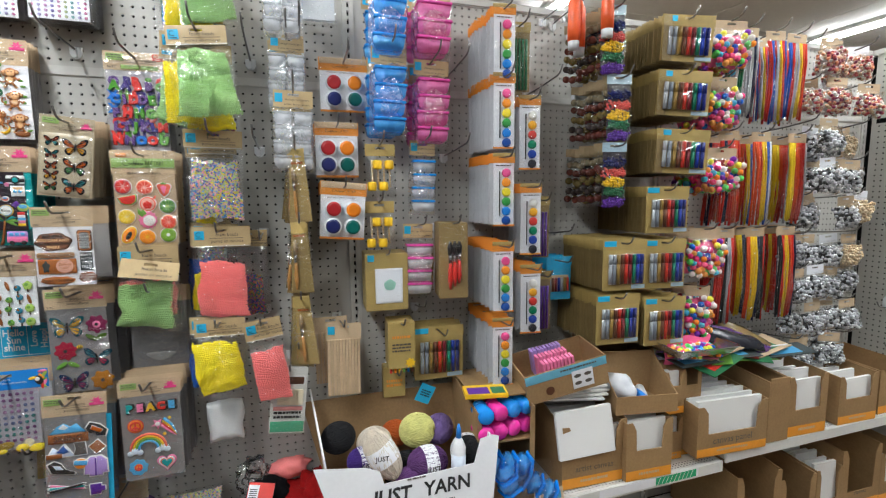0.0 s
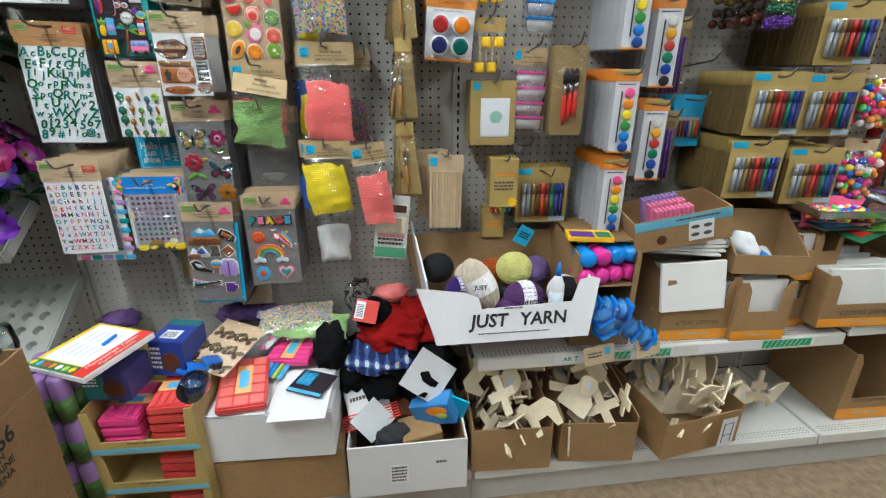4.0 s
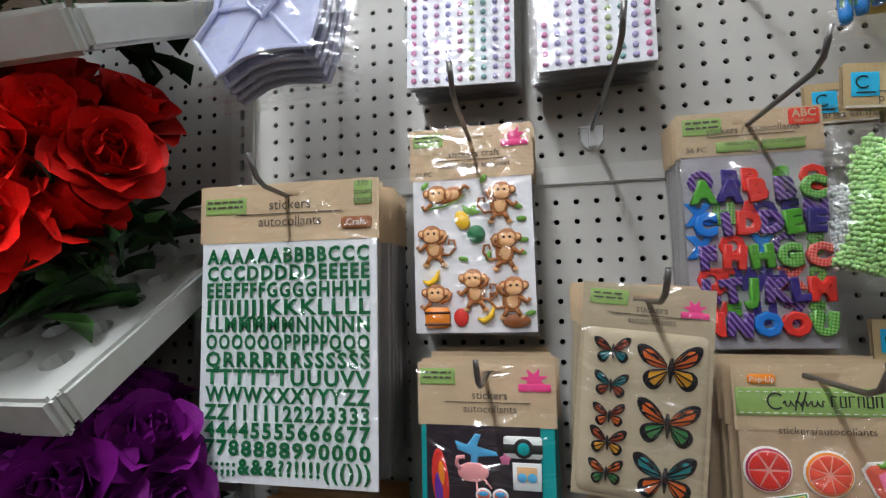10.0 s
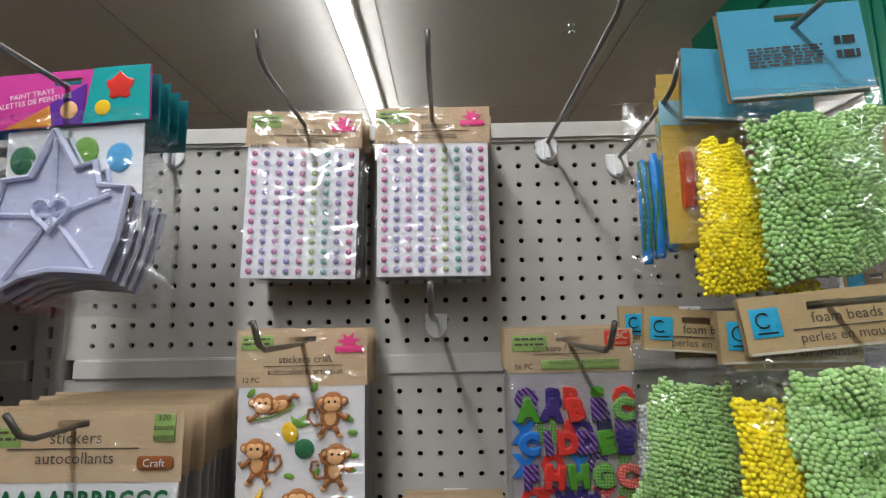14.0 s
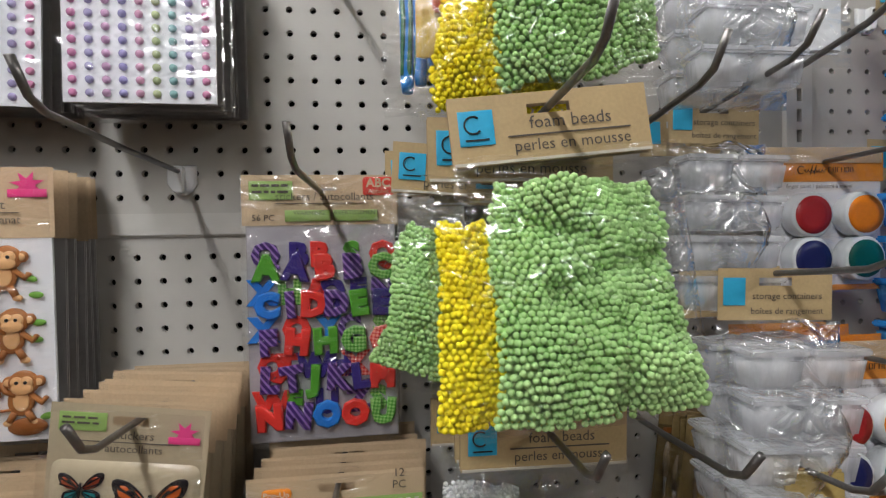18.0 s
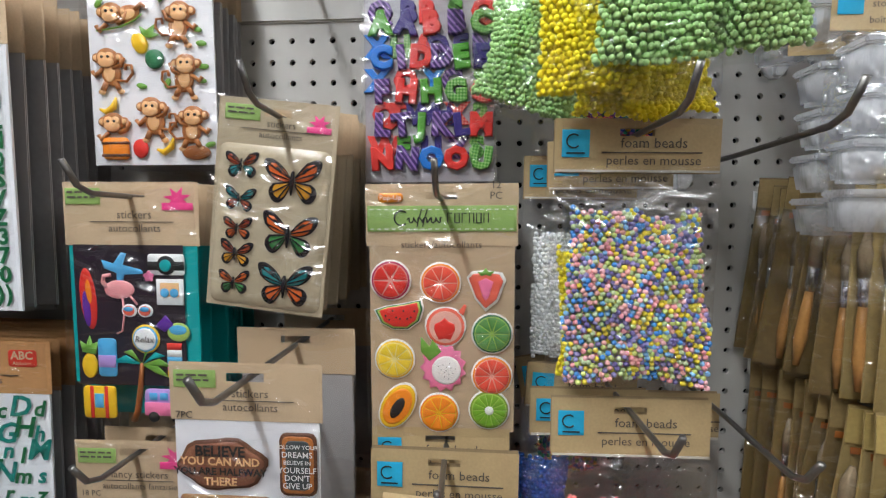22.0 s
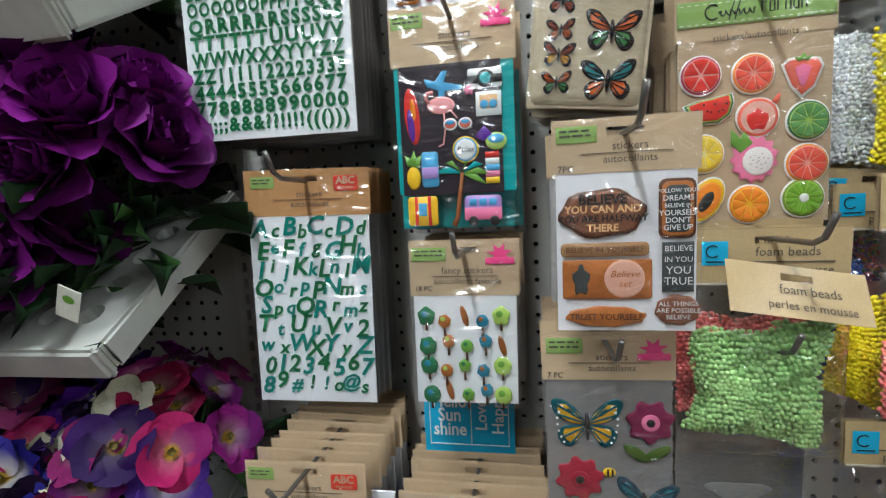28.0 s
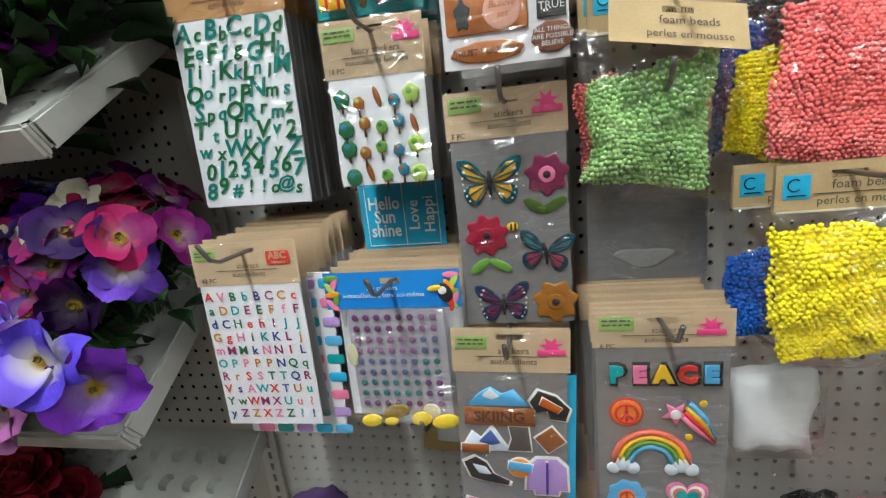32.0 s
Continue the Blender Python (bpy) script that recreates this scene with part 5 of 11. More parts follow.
# plaques with sayings
PLAQ = mat("plaque_brown", (0.22, 0.085, 0.045), 0.45, var=0.3, scale=80, bump=0.2)
RUSTP = mat("plaque_rust", (0.42, 0.14, 0.03), 0.45, var=0.3, scale=60, bump=0.1)
SLATE = mat("plaque_slate", (0.05, 0.06, 0.06), 0.5, var=0.3, scale=60, bump=0.1)
th, c = base("sticker_pack", 0.458, 0.579, 1.268, 1.456, -0.237, "white card of brown wooden plaque stickers with sayings", hh=0.046, back=2, seed=29, body=PAPER, roll=0.5)
logo_mark(th, -0.057, 0.006, 0.034, 0.014)
titles(th, -0.012, ("stickers", "autocollants"), 0.0095, "7PC", 0.12)
c.disc("plaque_edge", 0.34, 0.43, 0.036, DBROWN, 0.0018, 0, 26, 0.0215, 0, 0.06, 6, 0.4)
c.disc("plaque", 0.34, 0.43, 0.033, PLAQ, 0.001, 0.0018, 26, 0.0188, 0, 0.06, 6, 0.4)
for k, (s, z, mm) in enumerate((("BELIEVE", 0.0105, INK), ("YOU CAN AND", 0.0080, SKIN), ("YOU ARE HALFWAY", 0.0072, INK), ("THERE", 0.008, SKIN))):
    c.text(s, 0.34, 0.368 + k * 0.043, z * 1.12, mm, 0.0036, bold=0.03)
c.rect("plaque_edge", 0.72, 0.285, 0.965, 0.555, DBROWN, 0.0014, r=0.006)
c.rect("plaque", 0.74, 0.298, 0.945, 0.542, RUSTP, 0.0006, 0.0014, r=0.005)
c.rect("plaque_field", 0.765, 0.315, 0.92, 0.525, SLATE, 0.0005, 0.002, r=0.004)
for k, s in enumerate(("FOLLOW YOUR", "DREAMS", "BELIEVE IN", "YOURSELF", "DON'T", "GIVE UP")):
    c.text(s, 0.842, 0.340 + k * 0.033, 0.0046 if k in (0, 2) else 0.0065, WHITE_INK, 0.003, bold=0.01)
c.rect("plaque", 0.05, 0.565, 0.66, 0.63, mat("plaque_tan", (0.36, 0.20, 0.09), 0.5, var=0.25, scale=60), 0.0012, r=0.004)
c.text("BELIEVE IN YOURSELF", 0.355, 0.598, 0.0068, DBROWN, 0.0018)
c.rect("plaque", 0.06, 0.645, 0.68, 0.83, RUSTP, 0.0012, r=0.002)
c.disc("plaque_round", 0.49, 0.735, 0.017, rgb("blush_print", 0.70, 0.40, 0.30), 0.0006, 0.0014)
c.text("Believe\nset", 0.49, 0.735, 0.0085, RUSTP, 0.0026, shear=0.3)
c.disc("plaque_figure", 0.19, 0.74, 0.007, SLATE, 0.0006, 0.0014, rz=0.013, wob=0.2)
c.rect("plaque", 0.745, 0.57, 0.955, 0.80, SLATE, 0.0014)
for k, s in enumerate(("BELIEVE", "IN YOU", "YOU", "TRUE")):
    c.text(s, 0.85, 0.60 + k * 0.05, 0.0066 if k < 2 else 0.0095, WHITE_INK, 0.002)
c.disc("plaque", 0.36, 0.915, 0.034, RUSTP, 0.0014, 0, 24, 0.0095, 0, 0.05, 8)
c.text("TRUST YOURSELF", 0.36, 0.915, 0.0078, DBROWN, 0.0026, bold=0.02)
c.disc("plaque", 0.85, 0.885, 0.0185, PLAQ, 0.0014, 0, 24, 0.0135, 0, 0.05, 8)
c.text("ALL THINGS\nARE POSSIBLE\nBELIEVE", 0.85, 0.885, 0.0058, WHITE_INK, 0.0026)

# little trees
TREEC = [LEAF, DLEAF, rgb("sky_leaf", 0.03, 0.22, 0.34), RUSTP, LIME, BROWN]
th, c = base("sticker_pack", 0.305, 0.425, 1.161, 1.350, -0.158, "white sticker card of small coloured trees under kraft header", hh=0.062, back=4, seed=31, body=PAPER, roll=1.0, rz=2)
logo_mark(th, -0.057, 0.004, 0.038, 0.015)
star_mark(th, 0.040, -0.004, 0.012)
titles(th, -0.022, ("fancy stickers", "autocollants fantaisie"), 0.0105, "18 PC", 0.118)
rt = random.Random(4)
for k in range(20):
    u, v = 0.15 + (k % 5) * 0.175 + rt.uniform(-0.02, 0.02), 0.45 + (k // 5) * 0.15 + 0.03 * (k % 2)
    big = 0.0098 if k % 5 in (0, 4) else 0.0070
    if k % 7 == 2:
        c.disc("feather_tree", u, v, 0.0038, TREEC[5], 0.001, 0, 12, 0.0125, 0.25)
        continue
    c.line("tree_trunk", [(u, v), (u, v + 0.085)], [0.0009, 0.0016], DBROWN)
    c.disc("tree_crown", u, v, big, TREEC[(k * 7 + 1) % 5], 0.0016, 0.0004, 16, big * 1.1, 0, 0.10, 5 + k % 4)
    c.disc("tree_light", u - 0.015, v - 0.015, big * 0.4, TREEC[(k * 7 + 2) % 5], 0.0004, 0.0022, 8)

# see-through card with butterflies and flowers
GREYS = mat("smoke_sheet", (0.23, 0.22, 0.22), 0.3, var=0.12, scale=12, coat=0.3)
th, c = base("sticker_pack", 0.445, 0.574, 0.988, 1.255, -0.187, "clear sticker pack with painted butterflies and flowers on grey", hh=0.05, back=3, seed=37, body=GREYS, rz=1)
logo_mark(th, -0.060, 0.006)
star_mark(th, 0.044, -0.006, 0.012)
titles(th, -0.014, ("stickers", "autocollants"), 0.010, "7 PC", 0.127)
GLS = rgb("rose_gel", 0.22, 0.02, 0.08, 0.2, coat=0.5)
butterfly(c, 0.335, 0.36, 0.036, rgb("gel_amber_wing", 0.70, 0.36, 0.01, 0.2, coat=0.5), rgb("gel_amber_wing", 0.70, 0.36, 0.01, 0.2), 0.0, rgb("teal_edge", 0.0, 0.09, 0.11, 0.3))
butterfly(c, 0.77, 0.67, 0.031, rgb("gel_teal", 0.03, 0.16, 0.20, 0.2, coat=0.5), rgb("gel_rose", 0.40, 0.03, 0.09, 0.2, coat=0.5), -0.15, rgb("gel_slate", 0.01, 0.05, 0.08, 0.2, coat=0.5))
butterfly(c, 0.37, 0.89, 0.032, GLS, GLS, 0.05, rgb("gel_navy", 0.012, 0.035, 0.09, 0.2, coat=0.5))
for u, v, r, mm, k in ((0.81, 0.35, 0.0215, GLS, 7), (0.27, 0.585, 0.0225, rgb("gel_red", 0.36, 0.015, 0.045, 0.2, coat=0.5), 8), (0.83, 0.895, 0.0235, rgb("gel_amber", 0.36, 0.14, 0.01, 0.2, coat=0.5), 7)):
    c.disc("flower_head", u, v, r, mm, 0.0014, 0, 40, wob=0.13, k=k)
    c.disc("flower_ring", u, v, r * 0.42, PINKP if u > 0.8 and v < 0.5 else mm, 0.0008, 0.0016, 14)
    c.disc("flower_eye", u, v, r * 0.2, INK, 0.0008, 0.0024, 10)
for a in (-0.6, 0.5):
    c.disc("leaf_gel", 0.79 + 0.14 * a, 0.475, 0.015, rgb("gel_leaf", 0.07, 0.13, 0.02, 0.2, coat=0.5), 0.001, 0, 14, 0.006, a)
    c.disc("leaf_gel", 0.29 + 0.17 * a, 0.72, 0.014, LEAF, 0.001, 0, 14, 0.0055, -a)
c.disc("bee", 0.50, 0.555, 0.0065, YEL, 0.0012, 0, 12, 0.005)
for u in (0.48, 0.515):
    c.rect("bee_stripe", u, 0.54, u + 0.015, 0.57, INK, 0.0004, 0.0014)
for u, v, sc in ((0.335, 0.36, 0.036), (0.37, 0.89, 0.032)):
    for sx in (-1, 1):
        for q in range(7):
            a = 0.70 - q * 0.24
            c.disc("wing_dot", u + sx * sc * (0.84 - 0.02 * abs(q - 2)) * math.cos(a * 0.75) / c.w, v - sc * 0.80 * math.sin(a) / c.h, 0.0015 if q < 3 else 0.0012, WHITE_INK, 0.0004, 0.0018, 7)

# ski holiday
th, c = base("sticker_pack", 0.432, 0.565, 0.700, 0.998, -0.217, "ski holiday sticker pack in wrinkled clear wrapping", hh=0.055, back=3, seed=43, body=GREYS, roll=2.5, rz=2)
logo_mark(th, -0.062, 0.002)
star_mark(th, 0.046, -0.010, 0.012)
titles(th, -0.016, ("stickers", "autocollants"), 0.0115, "", 0.13)
c.poly("mountain", [(0.10, 0.33), (0.22, 0.27), (0.32, 0.245), (0.42, 0.275), (0.52, 0.255), (0.66, 0.33)], SKY, 0.0014)
c.poly("snow", [(0.24, 0.285), (0.32, 0.25), (0.40, 0.285), (0.33, 0.30)], WHITE_INK, 0.0006, 0.0014)
c.rect("sign", 0.08, 0.335, 0.70, 0.415, BROWN, 0.0016, 0.0008)
c.text("SKIING", 0.39, 0.375, 0.019, DBROWN, 0.0028, bold=0.03)


def cutout(name, pts, mm, dy=0.001, rim=0.012, cu=0.0, cv=0.0, rot=0.0, sc=1.0):
    """A die-cut paper sticker with a white rim; points about (cu, cv)."""
    sc *= 1.22
    cr, sr = math.cos(rot), math.sin(rot)
    uv = [(cu + (p * cr - q * sr) * sc, cv + (p * sr + q * cr) * sc * c.w / c.h) for p, q in pts]
    mu, mv = sum(p for p, q in uv) / len(uv), sum(q for p, q in uv) / len(uv)
    c.poly(name + "_border", [(mu + (p - mu) * 1.10 + math.copysign(rim * 0.4, p - mu), mv + (q - mv) * 1.10 + math.copysign(rim * 0.2, q - mv)) for p, q in uv], STW, 0.0008, dy - 0.001)
    c.poly(name, uv, mm, 0.0012, dy)


SNOW = rgb("snow_print", 0.62, 0.70, 0.82, 0.4)
PEAKB = rgb("peak_blue", 0.05, 0.13, 0.40, 0.4)
cutout("goggles", [(-0.13, -0.07), (0.0, -0.09), (0.13, -0.05), (0.15, 0.05), (0.05, 0.09), (0.0, 0.04), (-0.06, 0.09), (-0.14, 0.04)], INK, cu=0.83, cv=0.325, rot=0.5)
cutout("goggle_lens", [(-0.10, -0.05), (0.10, -0.04), (0.09, 0.03), (-0.09, 0.03)], rgb("ember_print", 0.55, 0.12, 0.01, 0.25), 0.003, 0.0, 0.83, 0.322, 0.5, 0.8)
cutout("ski_lodge", [(-0.17, 0.10), (-0.08, -0.05), (-0.02, 0.0), (0.05, -0.10), (0.18, 0.10)], SNOW, cu=0.25, cv=0.475)
cutout("lodge_peak", [(-0.04, 0.02), (0.05, -0.08), (0.12, 0.03), (0.05, 0.05)], PEAKB, 0.003, 0.0, 0.25, 0.475)
cutout("lodge_sign", [(-0.16, -0.03), (0.04, -0.03), (0.04, 0.04), (-0.16, 0.04)], BROWN, 0.0035, 0.0, 0.24, 0.515)
cutout("ski_lift", [(-0.07, -0.10), (0.07, -0.10), (0.08, 0.0), (0.09, 0.10), (-0.08, 0.10), (-0.05, 0.0)], GREYINK, cu=0.555, cv=0.475)
cutout("trail_sign", [(-0.11, 0.0), (0.0, -0.11), (0.11, 0.0), (0.0, 0.11)], BROWN, cu=0.83, cv=0.475, rot=0.1)
cutout("boot", [(-0.17, -0.06), (-0.08, -0.11), (0.0, -0.06), (0.05, 0.03), (0.17, 0.09), (0.16, 0.13), (-0.02, 0.10), (-0.12, 0.07)], INK, cu=0.26, cv=0.625)
cutout("boot_strap", [(-0.10, -0.05), (-0.01, -0.03), (0.03, 0.03), (-0.06, 0.02)], SNOW, 0.003, 0.0, 0.26, 0.625)
c.disc("snow_ball_border", 0.56, 0.61, 0.0150, STW, 0.0008, 0.0, 18)
c.disc("snow_ball", 0.56, 0.61, 0.0135, ORG, 0.0012, 0.001, 18)
cutout("ball_stripe", [(-0.09, -0.03), (0.08, -0.06), (0.09, 0.01), (-0.08, 0.04)], SKY, 0.003, 0.0, 0.56, 0.605, 0.3)
cutout("jacket", [(-0.07, -0.15), (0.07, -0.15), (0.14, -0.08), (0.15, 0.12), (0.09, 0.12), (0.08, 0.16), (-0.08, 0.16), (-0.09, 0.12), (-0.15, 0.12), (-0.14, -0.08)], LILAC, cu=0.80, cv=0.645)
cutout("jacket_zip", [(-0.01, -0.13), (0.01, -0.13), (0.01, 0.15), (-0.01, 0.15)], PURP, 0.003, 0.0, 0.80, 0.645)
for k, (mm, a) in enumerate(((PINKP, 0.25), (TEAL, 0.05), (INK, -0.15))):
    cutout("ski", [(-0.22, -0.016), (0.20, -0.016), (0.24, 0.0), (0.20, 0.016), (-0.22, 0.016)], mm, 0.001 + k * 0.002, 0.006, 0.34, 0.80, a)
cutout("mug", [(-0.09, -0.08), (0.06, -0.08), (0.06, -0.04), (0.11, -0.03), (0.11, 0.04), (0.06, 0.05), (0.05, 0.09), (-0.08, 0.09)], PURP, cu=0.80, cv=0.85)
# a blue card that hangs behind it
boxp("back_card", -0.058, 0.074, 0.006, 0.009, -0.292, -0.05, LOGO_BLUE, th, label="bright blue printed card behind the pack")
c2 = Card(th, 0.13, 0.30, 0.0058)
c2.rect("card_rule", 0.10, 0.968, 1.02, 0.975, WHITE_INK, 0.0004)

# peace and rainbows
th, c = base("sticker_pack", 0.588, 0.730, 0.742, 1.012, -0.213, "grey clear sticker pack with peace signs, rainbow and heart", hh=0.042, back=12, seed=47, body=GREYS, rz=0)
c = Card(th, 0.139, 0.290, top=0.036)
logo_mark(th, -0.064, 0.006)
star_mark(th, 0.048, -0.006, 0.011)
titles(th, -0.010, ("stickers", "autocollants"), 0.0095, "6 PC", 0.135)
for k, (ch, mm) in enumerate(zip("PEACE", (TEAL, PINKP, YEL, RED, SKY))):
    q = c.p(0.16 + k * 0.172, 0.335)
    puffy(ch, 0.0325, q[0] + 0.0018, q[1] - 0.0012, INK, th, -0.0014, 0.004)
    puffy(ch, 0.026, q[0], q[1], mm, th, -0.0034, 0.003)


def peace(u, v, r, m1, m2, name="peace_sign"):
    c.disc(name, u, v, r, m1, 0.0014, 0, 22)
    x, z = c.p(u, v)
    bm = tube([(x + r * 0.7 * math.cos(a), c.y - 0.002, z + r * 0.7 * math.sin(a)) for a in [2 * math.pi * k / 20 for k in range(21)]], r * 0.11, 6)
    for a in (90, 270, 225, 315):
        tube([(x, c.y - 0.002, z), (x + r * 0.7 * math.cos(radians(a)), c.y - 0.002, z + r * 0.7 * math.sin(radians(a)))], r * 0.10, 6, bm=bm)
    part("peace_lines", bm, m2, th, smooth=True)


c.disc("peace_rim", 0.235, 0.50, 0.0185, RED, 0.0008, -0.0004, 22)
peace(0.235, 0.50, 0.0165, ORG, RED)
st = [(0.60 + (0.115 if k % 2 == 0 else 0.05) * math.cos(0.3 + k * math.pi / 5), 0.50 + (0.055 if k % 2 == 0 else 0.024) * math.sin(0.3 + k * math.pi / 5)) for k in range(10)]
for k, mm in enumerate((SKY, YEL, RED, PINKP)):
    c.line("star_trail", [(0.70 - k * 0.014, 0.455 + k * 0.02), (0.82 - k * 0.012, 0.52 + k * 0.02), (0.90 - k * 0.004, 0.61 + k * 0.006)], [0.0036, 0.0034, 0.0014], mm, 0.001)
c.poly("star", st, PINKP, 0.0016, 0.0015)
c.disc("star_heart", 0.60, 0.50, 0.006, WHITE_INK, 0.0008, 0.0034, 10, wob=0.3)
for u, v in ((0.80, 0.455), (0.70, 0.60)):
    c.disc("small_star", u, v, 0.0042, YEL, 0.001, 0.002, 10, wob=0.35)
for k, mm in enumerate((CORAL, YEL, LEAF, SKY)):
    rr = 0.29 - k * 0.045
    c.line("rainbow_band", [(0.42 + rr * math.cos(a), 0.72 - rr * 0.47 * math.sin(a)) for a in [math.pi * t / 10 for t in range(11)]], 0.0034, mm, 0.001)
for u in (0.20, 0.65):
    for du, dv, r in ((-0.075, 0.012, 0.0075), (0.0, -0.008, 0.0095), (0.075, 0.01, 0.008)):
        c.disc("cloud", u + du, 0.735 + dv, r, rgb("cloud_print", 0.68, 0.74, 0.80), 0.002, 0.0018, 14)
c.disc("flower_blue", 0.23, 0.885, 0.0215, SKY, 0.0012, 0, 40, wob=0.07, k=8)
peace(0.23, 0.885, 0.011, ORG, RED)
hp = [(0.70 + 0.115 * (math.sin(a) ** 3), 0.875 - 0.0037 * (13 * math.cos(a) - 5 * math.cos(2 * a) - 2 * math.cos(3 * a) - math.cos(4 * a))) for a in [2 * math.pi * k / 28 for k in range(28)]]
for k, mm in ((1.45, PINKP), (1.2, WHITE_INK), (1.0, CORAL), (0.82, TEAL)):
    c.poly("heart", [(0.70 + (a - 0.70) * k, 0.88 + (b - 0.88) * k) for a, b in hp], mm, 0.001, 0.0012 * (1.5 - k) * 2)

# tropical dots with a blue header
th = pack("sticker_pack", 0.364, -0.207, 1.068, 0.166, 0.212, "sheet of purple dot stickers with a blue tropical header", "sticker pack", "hanging sticker packs", 8, seed=53, hh=0.04, body=PAPER, roll=0.5)
part("header_card", holed(-0.083, 0.083, -0.034, 0.012, -0.012, 0.012, -0.003, 0.004), rgb("blue_header", 0.02, 0.24, 0.70, 0.4), th)
c = Card(th, 0.166, 0.212)
for k in range(6):
    for s in (0, 1):
        c.disc("tropical_leaf", 0.06 + 0.88 * s + 0.02 * math.sin(k * 2), 0.03 + 0.032 * k, 0.010, (LEAF, PINKP, LIME, ORG)[(k + s) % 4], 0.0006, 0.0, 10, 0.004, k * 1.1)
c.disc("bird_body", 0.89, 0.13, 0.0085, INK, 0.0012, 0.0012, rz=0.0125, rot=0.4)
c.disc("bird_chest", 0.875, 0.115, 0.005, WHITE_INK, 0.0006, 0.0024)
c.disc("bird_bill", 0.82, 0.10, 0.0085, YEL, 0.001, 0.0024, rz=0.0035, rot=0.2)
c.disc("bird_tail", 0.93, 0.20, 0.003, RED, 0.001, 0.0012, rz=0.008)
c.text("diy stickers\nautocollants à faire soi-même", 0.44, 0.115, 0.0085, WHITE_INK, 0.0008)
boxp("sheet", -0.060, 0.060, 0.0006, 0.0026, -0.178, -0.034, mat("dot_sheet", (0.42, 0.40, 0.44), 0.3, coat=0.3), th)
dm = bpy.data.meshes.new("dot")
bm = puff(bmesh.new(), ell(0, 0, 0.0043, 0.0043, 8), 0.0012, 0, 0.3, 0.2)
bm.to_mesh(dm)
bm.free()
DOTS = [rgb("dot_plum", 0.16, 0.06, 0.16, 0.3), rgb("dot_slate", 0.12, 0.14, 0.26, 0.3), rgb("dot_jade", 0.05, 0.18, 0.17, 0.3), rgb("dot_mauve", 0.28, 0.14, 0.26, 0.3)]
dms = []
for d in DOTS:
    q = dm.copy()
    q.materials.append(d)
    dms.append(q)
for r in range(9):
    for k in range(8):
        q = c.p(0.20 + k * 0.083, 0.27 + r * 0.068)
        mesh_ob("dot", dms[(0, 3, 1, 2)[(r // 2 + (k > 5)) % 4]], None, th).location = (q[0], -0.0008, q[1])
LEM = rgb("lemon_sticker", 0.80, 0.62, 0.03, 0.35)
for u, v, rx, rz_ in ((0.22, 0.93, 0.014, 0.009), (0.38, 0.93, 0.010, 0.006), (0.62, 0.91, 0.014, 0.010), (0.80, 0.925, 0.018, 0.010)):
    c.disc("lemon", u, v, rx, LEM, 0.002, 0.001, 16, rz_, 0.2)
c.disc("pineapple_brown", 0.42, 0.87, 0.018, rgb("ochre", 0.30, 0.20, 0.03), 0.0016, 0.0006, 16, 0.010, 0.3)
c.disc("lemon_slice", 0.70, 0.86, 0.011, rgb("pale_lemon", 0.72, 0.66, 0.45), 0.0012, 0.0008)
c.disc("melon_wedge", 0.145, 0.50, 0.007, rgb("cream_print", 0.70, 0.66, 0.45), 0.0012, 0.0006, 14, 0.016)
film_front(th, 0.13, -0.185, -0.03, seed=9)

# blue card with sunny words behind the trees
th = thing("greeting_card", "bright blue card with white lettering hung behind sticker packs", "card", hang(0.352, -0.076, 1.245, 0, 0.5), "hanging cards")
boxp("card", -0.060, 0.060, 0, 0.003, -0.19, 0.012, LOGO_BLUE, th)
c = Card(th, 0.12, 0.20)
for a in ((0.06, 0.05, 0.07, 0.95), (0.52, 0.05, 0.53, 0.95), (0.93, 0.05, 0.94, 0.95)):
    c.rect("card_rule", *a, WHITE_INK, 0.0003)
c.rect("card_rule", 0.06, 0.94, 0.94, 0.948, WHITE_INK, 0.0003)
c.text("Hello\nSun\nshine", 0.29, 0.74, 0.026, WHITE_INK, bold=0.02, line=0.75, fit=0.38)
text("Love\nHappi", 0.022, 0.028, -0.135, WHITE_INK, th, rot=-90, bold=0.015)
hook(0.352, 1.235, 0.10)

# paint trays with a bright header; the printed figures are plain shapes
th = thing("paint_tray_pack", "lilac plastic paint tray pack with a pink printed header", "paint tray", hang(0.144, -0.180, 2.112, -3, -2.0), "paint tray packs")
part("header_card", holed(-0.0845, 0.0845, -0.044, 0.012, -0.014, 0.014, -0.003, 0.004), rgb("hot_pink_card", 0.66, 0.06, 0.34, 0.35), th)
c = Card(th, 0.169, 0.206)
c.poly("teal_panel", [(0.66, 0.0), (0.995, 0.0), (0.995, 0.27), (0.60, 0.27)], TEAL, 0.0003)
c.poly("violet_panel", [(0.40, 0.16), (0.62, 0.07), (0.60, 0.27), (0.42, 0.27)], PURP, 0.0003)
c.poly("amber_panel", [(0.13, 0.27), (0.40, 0.17), (0.42, 0.27)], GOLDEN, 0.0003)
c.disc("red_blot", 0.82, 0.10, 0.013, RED, 0.0008, 0.0004, 16, wob=0.2)
c.disc("tan_blot", 0.52, 0.20, 0.009, SKIN, 0.0006, 0.0004, 14)
c.disc("yellow_blot", 0.72, 0.20, 0.008, YEL, 0.0006, 0.0004, 14)
c.text("PAINT TRAYS\nPALETTES DE PEINTURE", 0.30, 0.13, 0.0075, WHITE_INK, 0.001, rot=-6)
c.text("6", 0.06, 0.19, 0.017, WHITE_INK, 0.001)
TRAY = mat("lilac_plastic", (0.56, 0.58, 0.74), 0.28, var=0.03, bump=0.0, coat=0.2)
